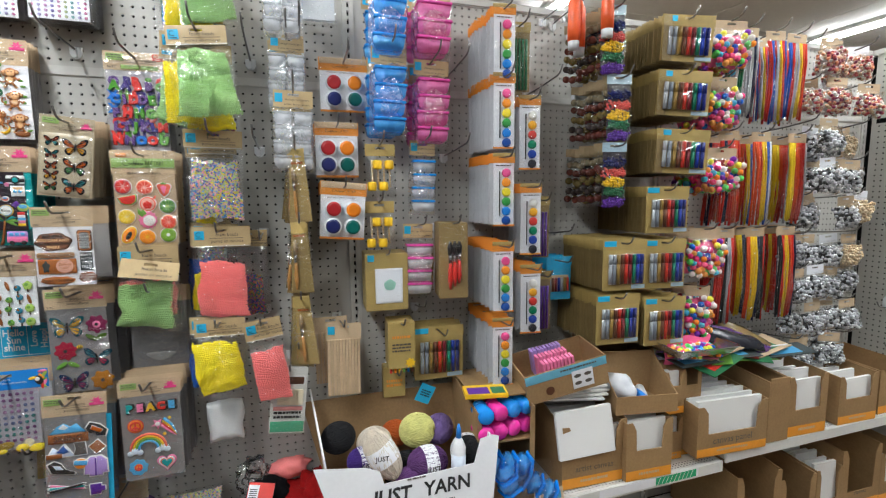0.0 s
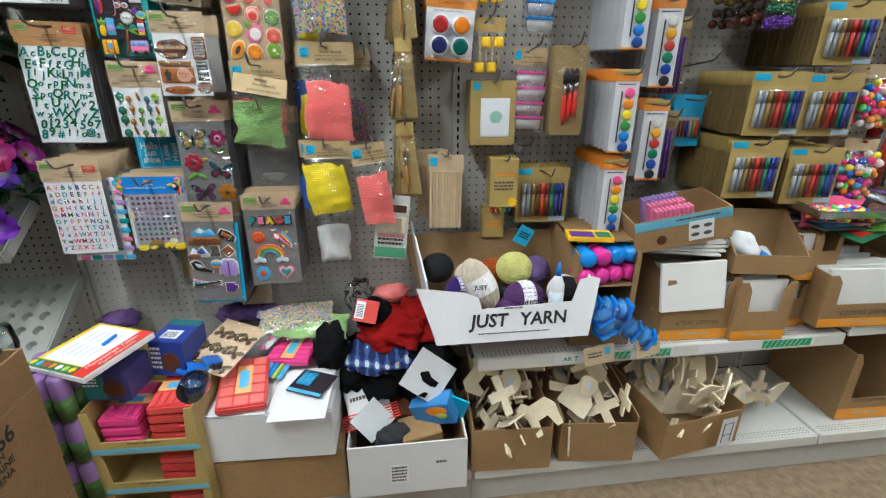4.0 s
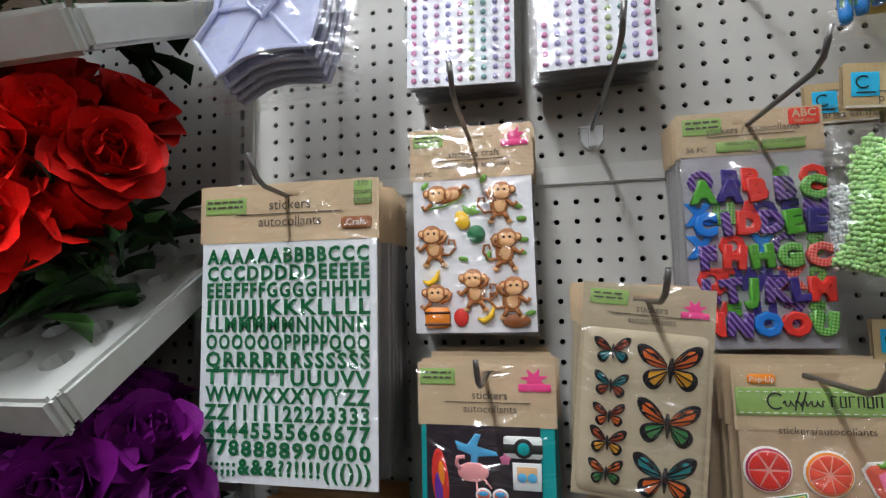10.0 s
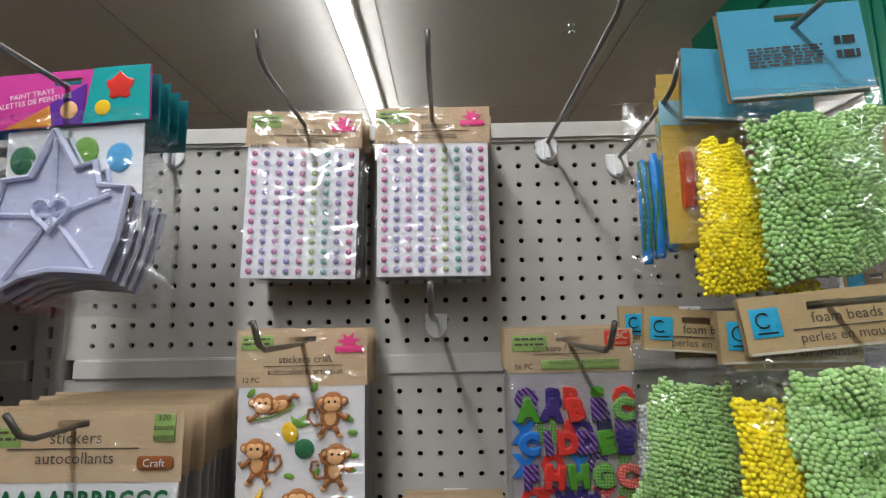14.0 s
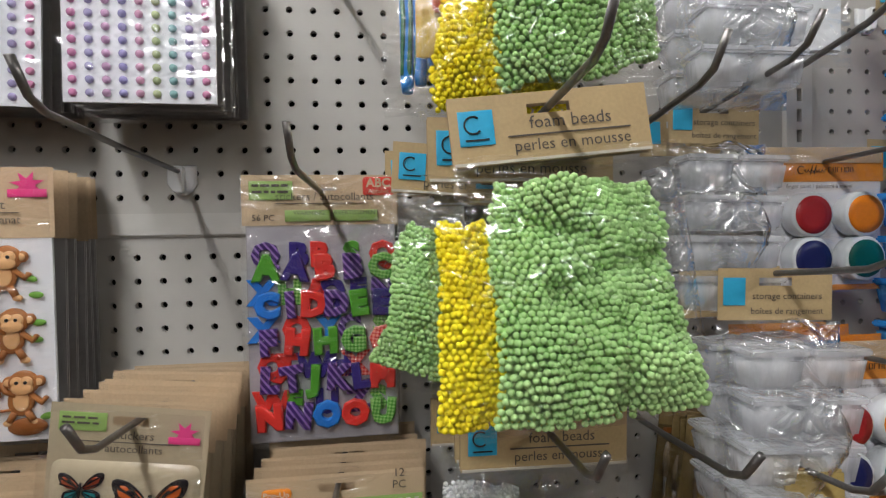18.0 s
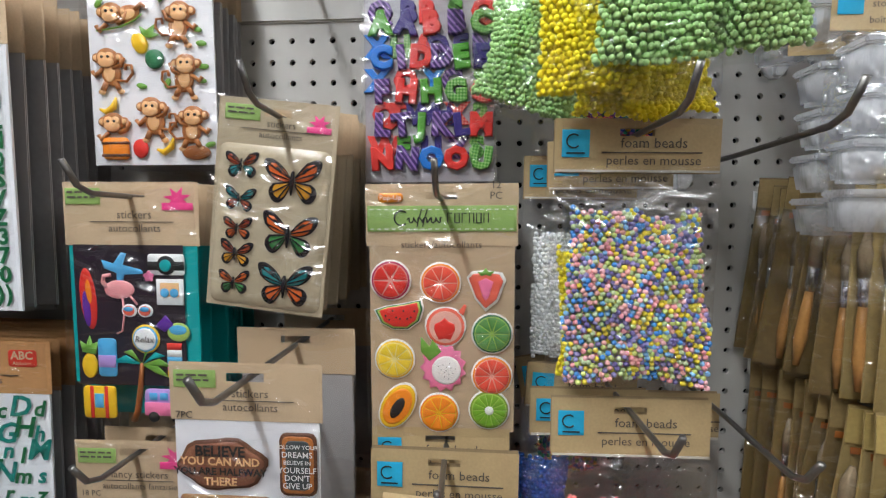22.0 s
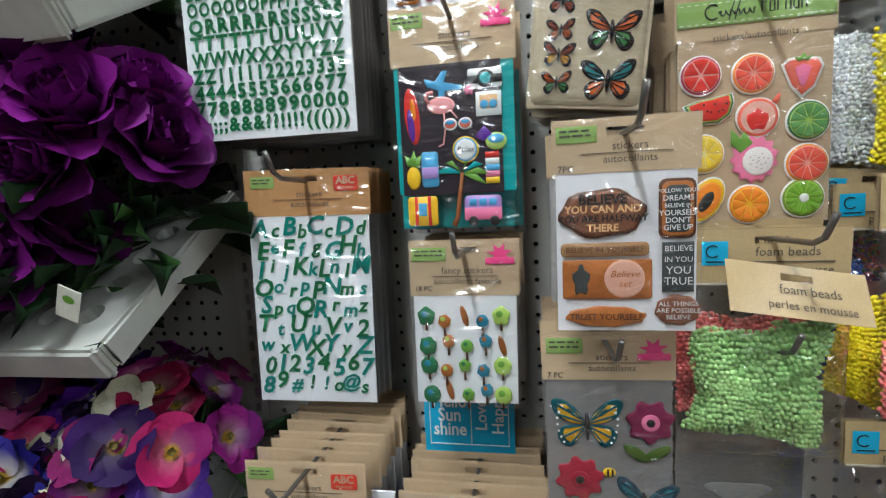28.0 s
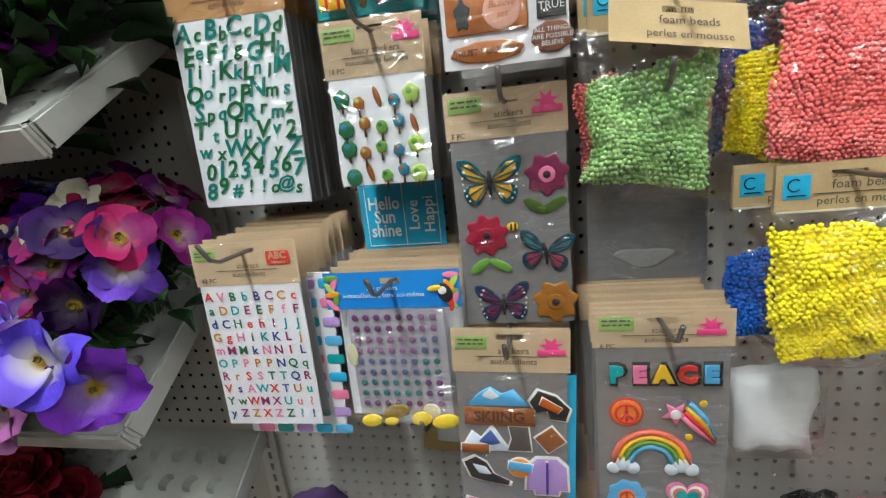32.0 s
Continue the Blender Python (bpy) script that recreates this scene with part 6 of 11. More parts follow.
TP = [(0.0, -0.052), (0.022, -0.090), (0.040, -0.086), (0.044, -0.108), (0.072, -0.112), (0.062, -0.160), (0.050, -0.190), (0.024, -0.186), (0.0, -0.184), (-0.026, -0.188), (-0.056, -0.204), (-0.084, -0.160), (-0.058, -0.132), (-0.050, -0.098), (-0.022, -0.096)]


def tray(parent, y):
    bm = bmesh.new()
    puff(bm, TP[::-1], 0.002, y, dome=0)
    tube([(x, y - 0.004, z) for x, z in TP + TP[:1]], 0.0034, 6, bm=bm)
    for q in ((0.0, -0.055), (-0.056, -0.130), (0.055, -0.118), (-0.044, -0.190), (0.040, -0.186)):
        tube([(0.0, y - 0.003, -0.135), (q[0], y - 0.003, q[1])], 0.0026, 6, bm=bm)
    tube([(0.0 + 0.0011 * 16 * math.sin(a) ** 3, y - 0.006, -0.132 + 0.00105 * (13 * math.cos(a) - 5 * math.cos(2 * a) - 2 * math.cos(3 * a) - math.cos(4 * a))) for a in [2 * math.pi * k / 20 for k in range(21)]], 0.0024, 6, bm=bm)
    return part("tray", bm, TRAY, parent, smooth=False)


tray(th, -0.006)
boxp("tree_sheet", -0.062, 0.075, 0.004, 0.006, -0.150, -0.045, PAPER, th)
for k, (x, z, mm) in enumerate(((-0.045, -0.075, DLEAF), (-0.012, -0.068, TEAL), (0.018, -0.070, LEAF), (0.052, -0.078, SKY), (-0.050, -0.115, RUSTP), (0.058, -0.12, DBROWN))):
    shape("tree_crown", ell(x, z, 0.013, 0.015, 14), mm, th, 0.002, 0.004)
noshadow(sheet("bag", -0.085, 0.085, -0.215, -0.035, FILM_BAG, th, 0.012, 12, 14, -0.010, 0.006, 61))
for k in range(4):
    t2 = thing("paint_tray_pack", "lilac plastic paint tray pack behind the front one", "paint tray", hang(0.147 + 0.003 * k, -0.168 + k * 0.011, 2.108 - 0.003 * k, -4, -1.5 + k), "paint tray packs")
    part("header_card", holed(-0.0845, 0.0845, -0.044, 0.012, -0.014, 0.014, -0.003, 0.004), rgb("dim_teal_card", 0.012, 0.16, 0.19, 0.35), t2)
    tray(t2, -0.004)
    noshadow(sheet("bag", -0.085, 0.090, -0.215, -0.035, FILM_BAG, t2, 0.010, 8, 10, -0.008, 0.006, 62 + k))
hook(0.144, 2.105, 0.27, 0.004)

# empty hooks
hook(0.495, 1.872, 0.21, 0.01)
hook(0.6477, 2.103, 0.28, 0.012)

# ---- bay one: bags of foam beads ----
bead_bag(0.8375, -0.157, 1.652, 0.142, 0.237, [(-0.058, -0.064), (0.062, -0.068), (0.064, -0.222), (-0.052, -0.222)], B_MIX, "clear bag of mixed pastel foam beads with kraft header", 0.047, 0.0025, 1, roll=1.0, bulge=0.012)
bead_bag(0.828, -0.112, 1.640, 0.120, 0.24, [(-0.046, -0.090), (0.000, -0.095), (0.000, -0.224), (-0.048, -0.222)], B_YELLOW, "clear bag of yellow foam beads behind the mixed ones", 0.047, 0.0025, 21, bulge=0.008)
bead_bag(0.812, -0.060, 1.632, 0.122, 0.24, [(-0.050, -0.072), (0.030, -0.075), (0.030, -0.214), (-0.046, -0.212)], B_WHITE, "clear bag of white foam beads at the back of the hook", 0.047, 0.0025, 22, bulge=0.010, roll=1)
hook(0.8375, 1.636, 0.25, 0.004)
bead_bag(0.842, -0.146, 1.397, 0.146, 0.252, [(-0.060, -0.082), (0.060, -0.088), (0.066, -0.238), (-0.064, -0.236)], B_PINK, "clear bag of coral pink foam beads with kraft header", 0.056, 0.0025, 2, bulge=0.014, folds=((0.6, 0.7, 1.0, 0.6, 0.004),))
bead_bag(0.815, -0.100, 1.388, 0.12, 0.24, [(-0.055, -0.115), (0.0, -0.105), (0.0, -0.235), (-0.064, -0.215)], B_YELLOW, "clear bag of yellow foam beads behind a pink bag", 0.05, 0.0025, 3)
bead_bag(0.90, -0.085, 1.380, 0.11, 0.24, [(-0.02, -0.115), (0.03, -0.115), (0.045, -0.235), (-0.02, -0.235)], B_MIXDARK, "clear bag of mixed dark foam beads behind pink ones", 0.05, 0.0025, 4)
bead_bag(0.815, -0.070, 1.402, 0.12, 0.24, [(-0.066, -0.092), (-0.010, -0.090), (-0.006, -0.235), (-0.062, -0.232)], B_BLUE, "clear bag of deep blue foam beads behind the pink ones", 0.05, 0.0025, 23, bulge=0.010, roll=4)
bead_bag(0.800, -0.045, 1.412, 0.11, 0.24, [(-0.045, -0.070), (0.020, -0.075), (0.015, -0.130), (-0.045, -0.125)], B_MIXDARK, "clear bag of dark mixed beads at the back of the hook", 0.05, 0.0025, 24, bulge=0.008, roll=-10)
hook(0.842, 1.382, 0.235, 0.004)
# the big green bags by the top of the board
FOLD = ((0.15, 0.18, 0.55, 0.30, 0.006), (0.30, 0.48, 0.95, 0.36, 0.007), (0.28, 0.52, 0.62, 0.66, 0.006), (0.66, 0.60, 0.60, 0.95, 0.006), (0.70, 0.55, 0.98, 0.72, 0.005))
bead_bag(0.822, -0.218, 1.896, 0.140, 0.224, [(-0.040, -0.046), (0.058, -0.056), (0.080, -0.208), (-0.062, -0.206)], B_GREEN, "crumpled clear bag of light green foam beads, hung in front", 0.048, 0.0025, 5, roll=-5, rz=-3, bulge=0.018, folds=FOLD, headw=0.138, lean=-5)
bead_bag(0.80, -0.205, 1.880, 0.12, 0.22, [(-0.055, -0.060), (0.02, -0.060), (0.03, -0.205), (-0.055, -0.207)], B_YELLOW, "clear bag of yellow foam beads between green ones", 0.045, 0.0025, 6, bulge=0.010)
bead_bag(0.772, -0.110, 1.880, 0.11, 0.22, [(-0.035, -0.06), (0.03, -0.06), (0.05, -0.205), (-0.065, -0.18)], B_GREEN, "clear bag of green foam beads leaning out behind", 0.045, 0.0025, 7, bulge=0.010, roll=4)
bead_bag(0.835, -0.165, 1.868, 0.12, 0.20, [(-0.06, -0.14), (0.055, -0.15), (0.062, -0.202), (-0.06, -0.208)], B_YELLOW, "clear bag of yellow foam beads, lower edge showing", 0.045, 0.0025, 8, bulge=0.012)
bead_bag(0.815, -0.10, 1.872, 0.12, 0.24, [(-0.02, -0.18), (0.07, -0.18), (0.07, -0.232), (-0.02, -0.228)], B_MIXDARK, "clear bag of dark mixed beads behind yellow ones", 0.045, 0.0025, 9)
bead_bag(0.745, -0.06, 1.885, 0.07, 0.20, [(-0.02, -0.10), (0.02, -0.10), (0.03, -0.19), (-0.03, -0.19)], B_WHITE, "narrow clear bag of white foam beads", 0.045, 0.0025, 10)
hook(0.822, 1.875, 0.30, 0.014)
# top row: green over yellow with a sky blue header turned to its back
BHEAD = rgb("sky_header", 0.10, 0.44, 0.66, 0.4)
t1 = bead_bag(0.836, -0.200, 2.163, 0.135, 0.24, [(-0.058, -0.094), (0.062, -0.098), (0.060, -0.232), (-0.060, -0.248)], B_GREEN, "clear bag of green foam beads with a blue header back", 0.088, 0.0025, 11, bulge=0.014, words=False, hm=BHEAD, roll=-4)
bars(t1, -0.046, 0.024, -0.048, -0.028, 6, GREYINK, -0.0012, 7)
bars(t1, 0.036, 0.058, -0.050, -0.022, 2, INK, -0.0012, 8)
bead_bag(0.815, -0.165, 2.14, 0.13, 0.25, [(-0.058, -0.085), (-0.01, -0.085), (0.06, -0.235), (-0.052, -0.240)], B_YELLOW, "clear bag of yellow foam beads under a green bag", 0.075, 0.0025, 12, words=False, hm=BHEAD, roll=3)
hook(0.838, 2.133, 0.27, 0.012)
for k in range(3):
    th = thing("craft_pack", "kraft-coloured craft pack with orange sticks in clear wrapping", "craft pack", hang(0.792 + 0.012 * k, -0.140 + k * 0.03, 2.118, -3), "craft packs by the beads")
    header(th, 0.11, 0.06, material=mat("mustard_card", (0.60, 0.42, 0.09), 0.55))
    shape("blue_band", rect(-0.055, 0.055, -0.045, -0.018), rgb("pale_blue_band", 0.30, 0.55, 0.66), th, 0.0004, -0.0006, dome=0)
    for j in range(5):
        boxp("stick", -0.04 + j * 0.017, -0.026 + j * 0.017, -0.006, -0.001, -0.135, -0.075, rgb("sealing_wax", 0.52, 0.07, 0.025, 0.35), th, 0.002)
    boxp("sheet", -0.054, 0.054, 0.0006, 0.0025, -0.17, -0.046, mat("mustard_card", (0.60, 0.42, 0.09), 0.55), th)
    noshadow(sheet("wrapper", -0.06, 0.06, -0.18, 0.03, FILM_BAG, th, 0.006, 8, 10, -0.008, 0.005, 70 + k))
th = thing("craft_pack", "narrow pack with a bright blue tube and green ties", "craft pack", hang(0.742, -0.10, 2.095, -10), "craft packs by the beads")
for j in range(3):
    part("tube", lathe([(0.005, 0), (0.0062, 0.008), (0.0062, 0.105), (0.003, 0.118)], 10, at=(-0.010 + j * 0.0125, -0.002 * j, -0.165 + 0.006 * j)), rgb("tube_blue", 0.015, 0.24, 0.68, 0.3), th, smooth=True)
for j in range(5):
    part("tie", tube([(-0.014 + j * 0.007, -0.004, -0.05), (-0.012 + j * 0.007, -0.007, -0.10), (-0.014 + j * 0.006, -0.004, -0.15)], 0.0023, 5), DLEAF, th)
noshadow(sheet("wrapper", -0.03, 0.03, -0.19, 0.02, FILM_BAG, th, 0.008, 6, 10, -0.012, 0.005, 77))
hook(0.742, 2.08, 0.16)
# lower bags
bead_bag(0.668, -0.162, 1.350, 0.138, 0.24, [(-0.068, -0.095), (0.050, -0.062), (0.052, -0.214), (-0.075, -0.192)], B_GREEN, "clear bag of light green foam beads sagging under kraft header", 0.056, 0.0025, 13, roll=1, bulge=0.022, folds=((0.3, 0.3, 0.7, 0.1, 0.006), (0.5, 0.5, 0.95, 0.4, 0.005)))
bead_bag(0.662, -0.128, 1.356, 0.138, 0.24, [(-0.072, -0.090), (0.06, -0.082), (0.058, -0.19), (-0.070, -0.198)], B_PINK, "clear bag of coral foam beads behind a green bag", 0.05, 0.0025, 14)
hook(0.668, 1.336, 0.24, 0.006)
thd = thing("folded_header", "bent kraft header card flapping in front of its bag", "header card", hang(0.678, -0.186, 1.304, 8, 10, -28), "bags of foam beads")
header(thd, 0.13, 0.050, material=KRAFT_GOLD)
text("foam beads", 0.0125, 0.010, -0.012, GREYINK, thd)
text("perles en mousse", 0.0115, 0.010, -0.027, GREYINK, thd)
bead_bag(0.830, -0.192, 1.150, 0.125, 0.205, [(-0.070, -0.046), (0.040, -0.052), (0.058, -0.186), (-0.052, -0.196)], B_YELLOW, "crumpled clear bag of bright yellow foam beads", 0.048, 0.0025, 15, bulge=0.020, folds=((0.2, 0.4, 0.8, 0.3, 0.006), (0.4, 0.6, 0.7, 0.9, 0.005)))
bead_bag(0.808, -0.145, 1.148, 0.12, 0.21, [(-0.064, -0.085), (0.0, -0.075), (0.0, -0.19), (-0.062, -0.185)], B_BLUE, "clear bag of deep blue foam beads behind yellow ones", 0.048, 0.0025, 16)
hook(0.830, 1.136, 0.25, 0.004)
bead_bag(0.938, -0.222, 1.146, 0.095, 0.235, [(-0.042, -0.072), (0.040, -0.070), (0.040, -0.222), (-0.042, -0.215)], B_PINK, "narrow clear bag of coral pink foam beads", 0.055, 0.0025, 17, roll=-8, bulge=0.012)
hook(0.938, 1.132, 0.26, 0.004)
for k in range(3):
    th = thing("sticker_pack", "smoky clear sticker pack hung behind the green beads", "sticker pack", hang(0.668 + 0.006 * k, -0.105 + 0.02 * k, 1.225 - 0.004 * k, 1, 1 - k), "hanging sticker packs")
    header(th, 0.14, 0.045)
    boxp("sheet", -0.068, 0.068, 0.0006, 0.0026, -0.215, -0.033, mat("smoke_sheet", (0.23, 0.22, 0.22), 0.3), th)
    noshadow(sheet("wrapper", -0.072, 0.072, -0.22, 0.010, FILM_BAG, th, 0.006, 8, 10, -0.003, 0.005, 130 + k))
    if k == 0:
        shape("moth_print", ell(0.0, -0.185, 0.034, 0.012, 22, wob=0.18, k=3), rgb("pale_grey_print", 0.34, 0.33, 0.32), th, 0.0008, -0.0004)
hook(0.668, 1.214, 0.20)
# a soft white bag and hidden packs
th = thing("stuffing_bag", "small crumpled bag of white fibre filling", "craft bag", hang(0.818, -0.10, 0.888, 2), "craft packs by the beads")
bm = box(bmesh.new(), -0.046, 0.046, -0.022, 0.016, -0.122, -0.006)
bmesh.ops.subdivide_edges(bm, edges=bm.edges, cuts=7, use_grid_fill=True)
for v in bm.verts:
    k = 1 - 0.55 * max(abs(v.co.x) / 0.046, abs(v.co.z + 0.064) / 0.058) ** 4
    v.co.y = -0.003 + (v.co.y + 0.003) * k + 0.010 * noise.noise(v.co * 38)
    v.co.x += 0.008 * noise.noise(v.co * 30 + Vector((3, 0, 0)))
    v.co.z += 0.008 * noise.noise(v.co * 30 + Vector((0, 0, 5)))
part("filling", bm, B_WHITE, th, smooth=True)
noshadow(sheet("bag", -0.055, 0.055, -0.125, 0.012, FILM_BAG, th, 0.02, 8, 10, -0.02, 0.01, 81))
hook(0.818, 0.902, 0.15)

# ---- the next bay to the left: tilted trays of artificial flowers ----
TRAYS = ((1.908, "blue"), (1.573, "red"), (1.247, "purple"), (0.880, "pansy"), (0.560, "lily"))
SLOPE = math.atan2(0.150, 0.235)
GREYW = mat("tray_enamel", (0.47, 0.48, 0.45), 0.35, var=0.07, scale=8, bump=0.03)


def flower_tray(z):
    """A tilted plastic tray with rows of round stem cups and a rolled lip."""
    th = thing("flower_tray", "pale grey tilted plastic flower tray with round stem cups", "display tray", pose(-1.205, -0.275, z, math.degrees(SLOPE), 0, 0), "flower trays")
    L, D, c = 1.225, 0.285, 0.0475
    vs, fs = [], []
    nx, ny = int(L / c), int((D - 0.02) / c)
    ox, oy = (L - nx * c) / 2, (D - ny * c) / 2

    def quad(*p):
        n = len(vs)
        vs.extend(p)
        fs.append(tuple(range(n, n + len(p))))
    t = 0.026
    quad((0, 0, t), (L, 0, t), (L, oy, t), (0, oy, t))
    quad((0, D - oy, t), (L, D - oy, t), (L, D, t), (0, D, t))
    quad((0, oy, t), (ox, oy, t), (ox, D - oy, t), (0, D - oy, t))
    quad((L - ox, oy, t), (L, oy, t), (L, D - oy, t), (L - ox, D - oy, t))
    N = 12
    for i in range(nx):
        for j in range(ny):
            cx, cy, h = ox + (i + 0.5) * c, oy + (j + 0.5) * c, c / 2
            n = len(vs)
            ring = [(math.cos(2 * math.pi * k / N + math.pi / 4), math.sin(2 * math.pi * k / N + math.pi / 4)) for k in range(N)]
            sq = []
            for a, b in ring:
                q = h / max(abs(a), abs(b))
                sq.append((cx + a * q, cy + b * q, t))
            vs.extend(sq)
            vs.extend((cx + a * 0.0145, cy + b * 0.0145, t) for a, b in ring)
            vs.extend((cx + a * 0.0125, cy + b * 0.0125, t - 0.019) for a, b in ring)
            for k in range(N):
                m = (k + 1) % N
                fs.append((n + k, n + m, n + N + m, n + N + k))
                fs.append((n + N + k, n + N + m, n + 2 * N + m, n + 2 * N + k))
            fs.append(tuple(n + 2 * N + k for k in range(N)))
    raw("cup_plate", vs, fs, GREYW, th)
    bm = bmesh.new()
    box(bm, -0.006, L + 0.006, -0.008, 0.004, -0.012, t + 0.005, 0.0045)
    part("front_lip", bm, GREYW, th, smooth=False)
    bm = bmesh.new()
    box(bm, L - 0.002, L + 0.008, 0.004, D, -0.008, t + 0.004, 0.004)
    part("side_lip", bm, GREYW, th)
    boxp("underside", 0.004, L - 0.004, 0.006, D, -0.006, 0.005, GREYW, th)
    return th


for z, kind in TRAYS:
    flower_tray(z)


def petal_fab(name, c1, c2):
    """Cloth petals, darker at the heart."""
    m = mat(name, c1, 0.6, var=0.25, scale=35, bump=0.25, bscale=160, obvar=0.45, spec=0.15)
    return m


def two_tone(m, other, R, heart):
    """Petal by petal one dye or the other, fading to cream towards the throat, with a yellow core."""
    nt = m.node_tree
    b = nt.nodes["Principled BSDF"]
    old = b.inputs["Base Color"].links[0].from_socket

    def mix(fac, lo, hi):
        mx = nt.nodes.new("ShaderNodeMix")
        mx.data_type = "RGBA"
        nt.links.new(fac, mx.inputs[0])
        nt.links.new(lo, mx.inputs[6])
        mx.inputs[7].default_value = (*hi, 1)
        return mx.outputs[2]

    def ramp(src, *stops):
        r = nt.nodes.new("ShaderNodeValToRGB")
        e = r.color_ramp.elements
        e[0].position, e[1].position = stops[0][0], stops[-1][0]
        for q in stops[1:-1]:
            e.new(q[0])
        for q, (_, v) in zip(e, stops):
            q.color = (v, v, v, 1)
        nt.links.new(src, r.inputs["Fac"])
        return r.outputs["Color"]

    geo = nt.nodes.new("ShaderNodeNewGeometry")
    col = mix(ramp(geo.outputs["Random Per Island"], (0.45, 0.0), (0.62, 1.0)), old, other)
    tc, ln = nt.nodes.new("ShaderNodeTexCoord"), nt.nodes.new("ShaderNodeVectorMath")
    ln.operation = "LENGTH"
    nt.links.new(tc.outputs["Object"], ln.inputs[0])
    dv = nt.nodes.new("ShaderNodeMath")
    dv.operation = "DIVIDE"
    dv.inputs[1].default_value = R * 1.08
    nt.links.new(ln.outputs["Value"], dv.inputs[0])
    col = mix(ramp(dv.outputs[0], (0.20, heart), (0.62, 0.0)), col, (0.62, 0.58, 0.52))
    col = mix(ramp(dv.outputs[0], (0.12, 1.0), (0.24, 0.0)), col, (0.38, 0.24, 0.02))
    nt.links.new(col, b.inputs["Base Color"])
    return m


def petal(bm, w, l, cup, curl, base, az, tilt, n=4, ruffle=0.10):
    """One cloth petal: rises from its base, cupped across and curled at its lip."""
    rows = []
    e = Matrix.Rotation(az, 3, "Z") @ Matrix.Rotation(tilt, 3, "Y")
    for j in range(n + 1):
        v = j / n
        row = []
        for i in range(n + 1):
            u = (i / n - 0.5) * 2
            ww = w * (0.35 + 0.75 * math.sin(math.pi * (0.12 + 0.62 * v)))
            x = -cup * (u * u) * (0.5 + v) + curl * v ** 3
            p = Vector((x + base, u * ww * 0.5, l * v * (1 - 0.13 * u * u)))
            p += Vector((1, 0.3, 0)) * noise.noise((u * 2 + az * 3, v * 2, tilt * 5)) * w * ruffle
            row.append(bm.verts.new(e @ p))
        rows.append(row)
    for a, b in zip(rows, rows[1:]):
        for i in range(n):
            bm.faces.new((a[i], a[i + 1], b[i + 1], b[i]))


def mesh_of(bm, name, material):
    me = bpy.data.meshes.new(name)
    bm.to_mesh(me)
    bm.free()
    me.shade_smooth()
    me.materials.append(material)
    return me


def rose_mesh(R, material, seed):
    rnd = random.Random(seed)
    bm = bmesh.new()
    for lay, (n, b, t, w, l, cu) in enumerate(((3, 0.06, -0.15, 0.5, 0.75, 0.0), (4, 0.14, 0.02, 0.72, 0.82, 0.02), (5, 0.24, 0.25, 0.85, 0.9, 0.08), (5, 0.32, 0.55, 1.0, 0.98, 0.16), (6, 0.38, 0.90, 1.05, 1.0, 0.22))):
        for k in range(n):
            petal(bm, w * R, l * R, 0.16 * R, cu * R, b * R, 2 * math.pi * k / n + lay * 0.7 + rnd.uniform(-0.15, 0.15), t + rnd.uniform(-0.1, 0.1))
    return mesh_of(bm, "bloom", material)


def pansy_mesh(R, material, seed):
    rnd = random.Random(seed)
    bm = bmesh.new()
    for k in range(5):
        petal(bm, 1.0 * R, R * rnd.uniform(0.85, 1.08), rnd.uniform(-0.10, 0.26) * R, rnd.uniform(0.10, 0.42) * R, 0.02 * R, 2 * math.pi * k / 5 + rnd.uniform(-0.25, 0.25), 0.98 + rnd.uniform(-0.28, 0.28), 5, 0.22)
    return mesh_of(bm, "bloom", material)


def lily_mesh(R, material, seed):
    """Six long pointed petals that arch back from a deep throat."""
    rnd = random.Random(seed)
    bm = bmesh.new()
    for k in range(6):
        e = Matrix.Rotation(math.pi * k / 3 + rnd.uniform(-0.12, 0.12), 3, "Z")
        rows = []
        for j in range(8):
            v = j / 7
            w = 0.40 * R * math.sin(math.pi * (0.10 + 0.88 * v)) ** 0.8 * (1.0 if k % 2 else 0.78)
            r, h = R * (0.05 + 0.95 * v), R * (0.42 * math.sin(1.9 * v) - 0.25 * v ** 3 + 0.02 * (k % 2))
            rows.append([bm.verts.new(e @ Vector((r, u * w, h + 0.16 * R * u * u * (1 - v)))) for u in (-1, -0.5, 0, 0.5, 1)])
        for a, b in zip(rows, rows[1:]):
            for i in range(4):
                bm.faces.new((a[i], a[i + 1], b[i + 1], b[i]))
    return mesh_of(bm, "bloom", material)


def leaf_mesh(L, material):
    bm = bmesh.new()
    rows = []
    for j in range(6):
        v = j / 5
        w = L * 0.36 * math.sin(math.pi * (0.05 + 0.93 * v)) ** 0.8 * (1 + 0.12 * (j % 2))
        rows.append([bm.verts.new((-w / 2, L * v, 0.10 * L * v * v + w * 0.18)), bm.verts.new((0, L * v, -0.25 * L * v * v)), bm.verts.new((w / 2, L * v, 0.10 * L * v * v + w * 0.18))])
    for a, b in zip(rows, rows[1:]):
        for i in range(2):
            bm.faces.new((a[i], a[i + 1], b[i + 1], b[i]))
    return mesh_of(bm, "leaf", material)


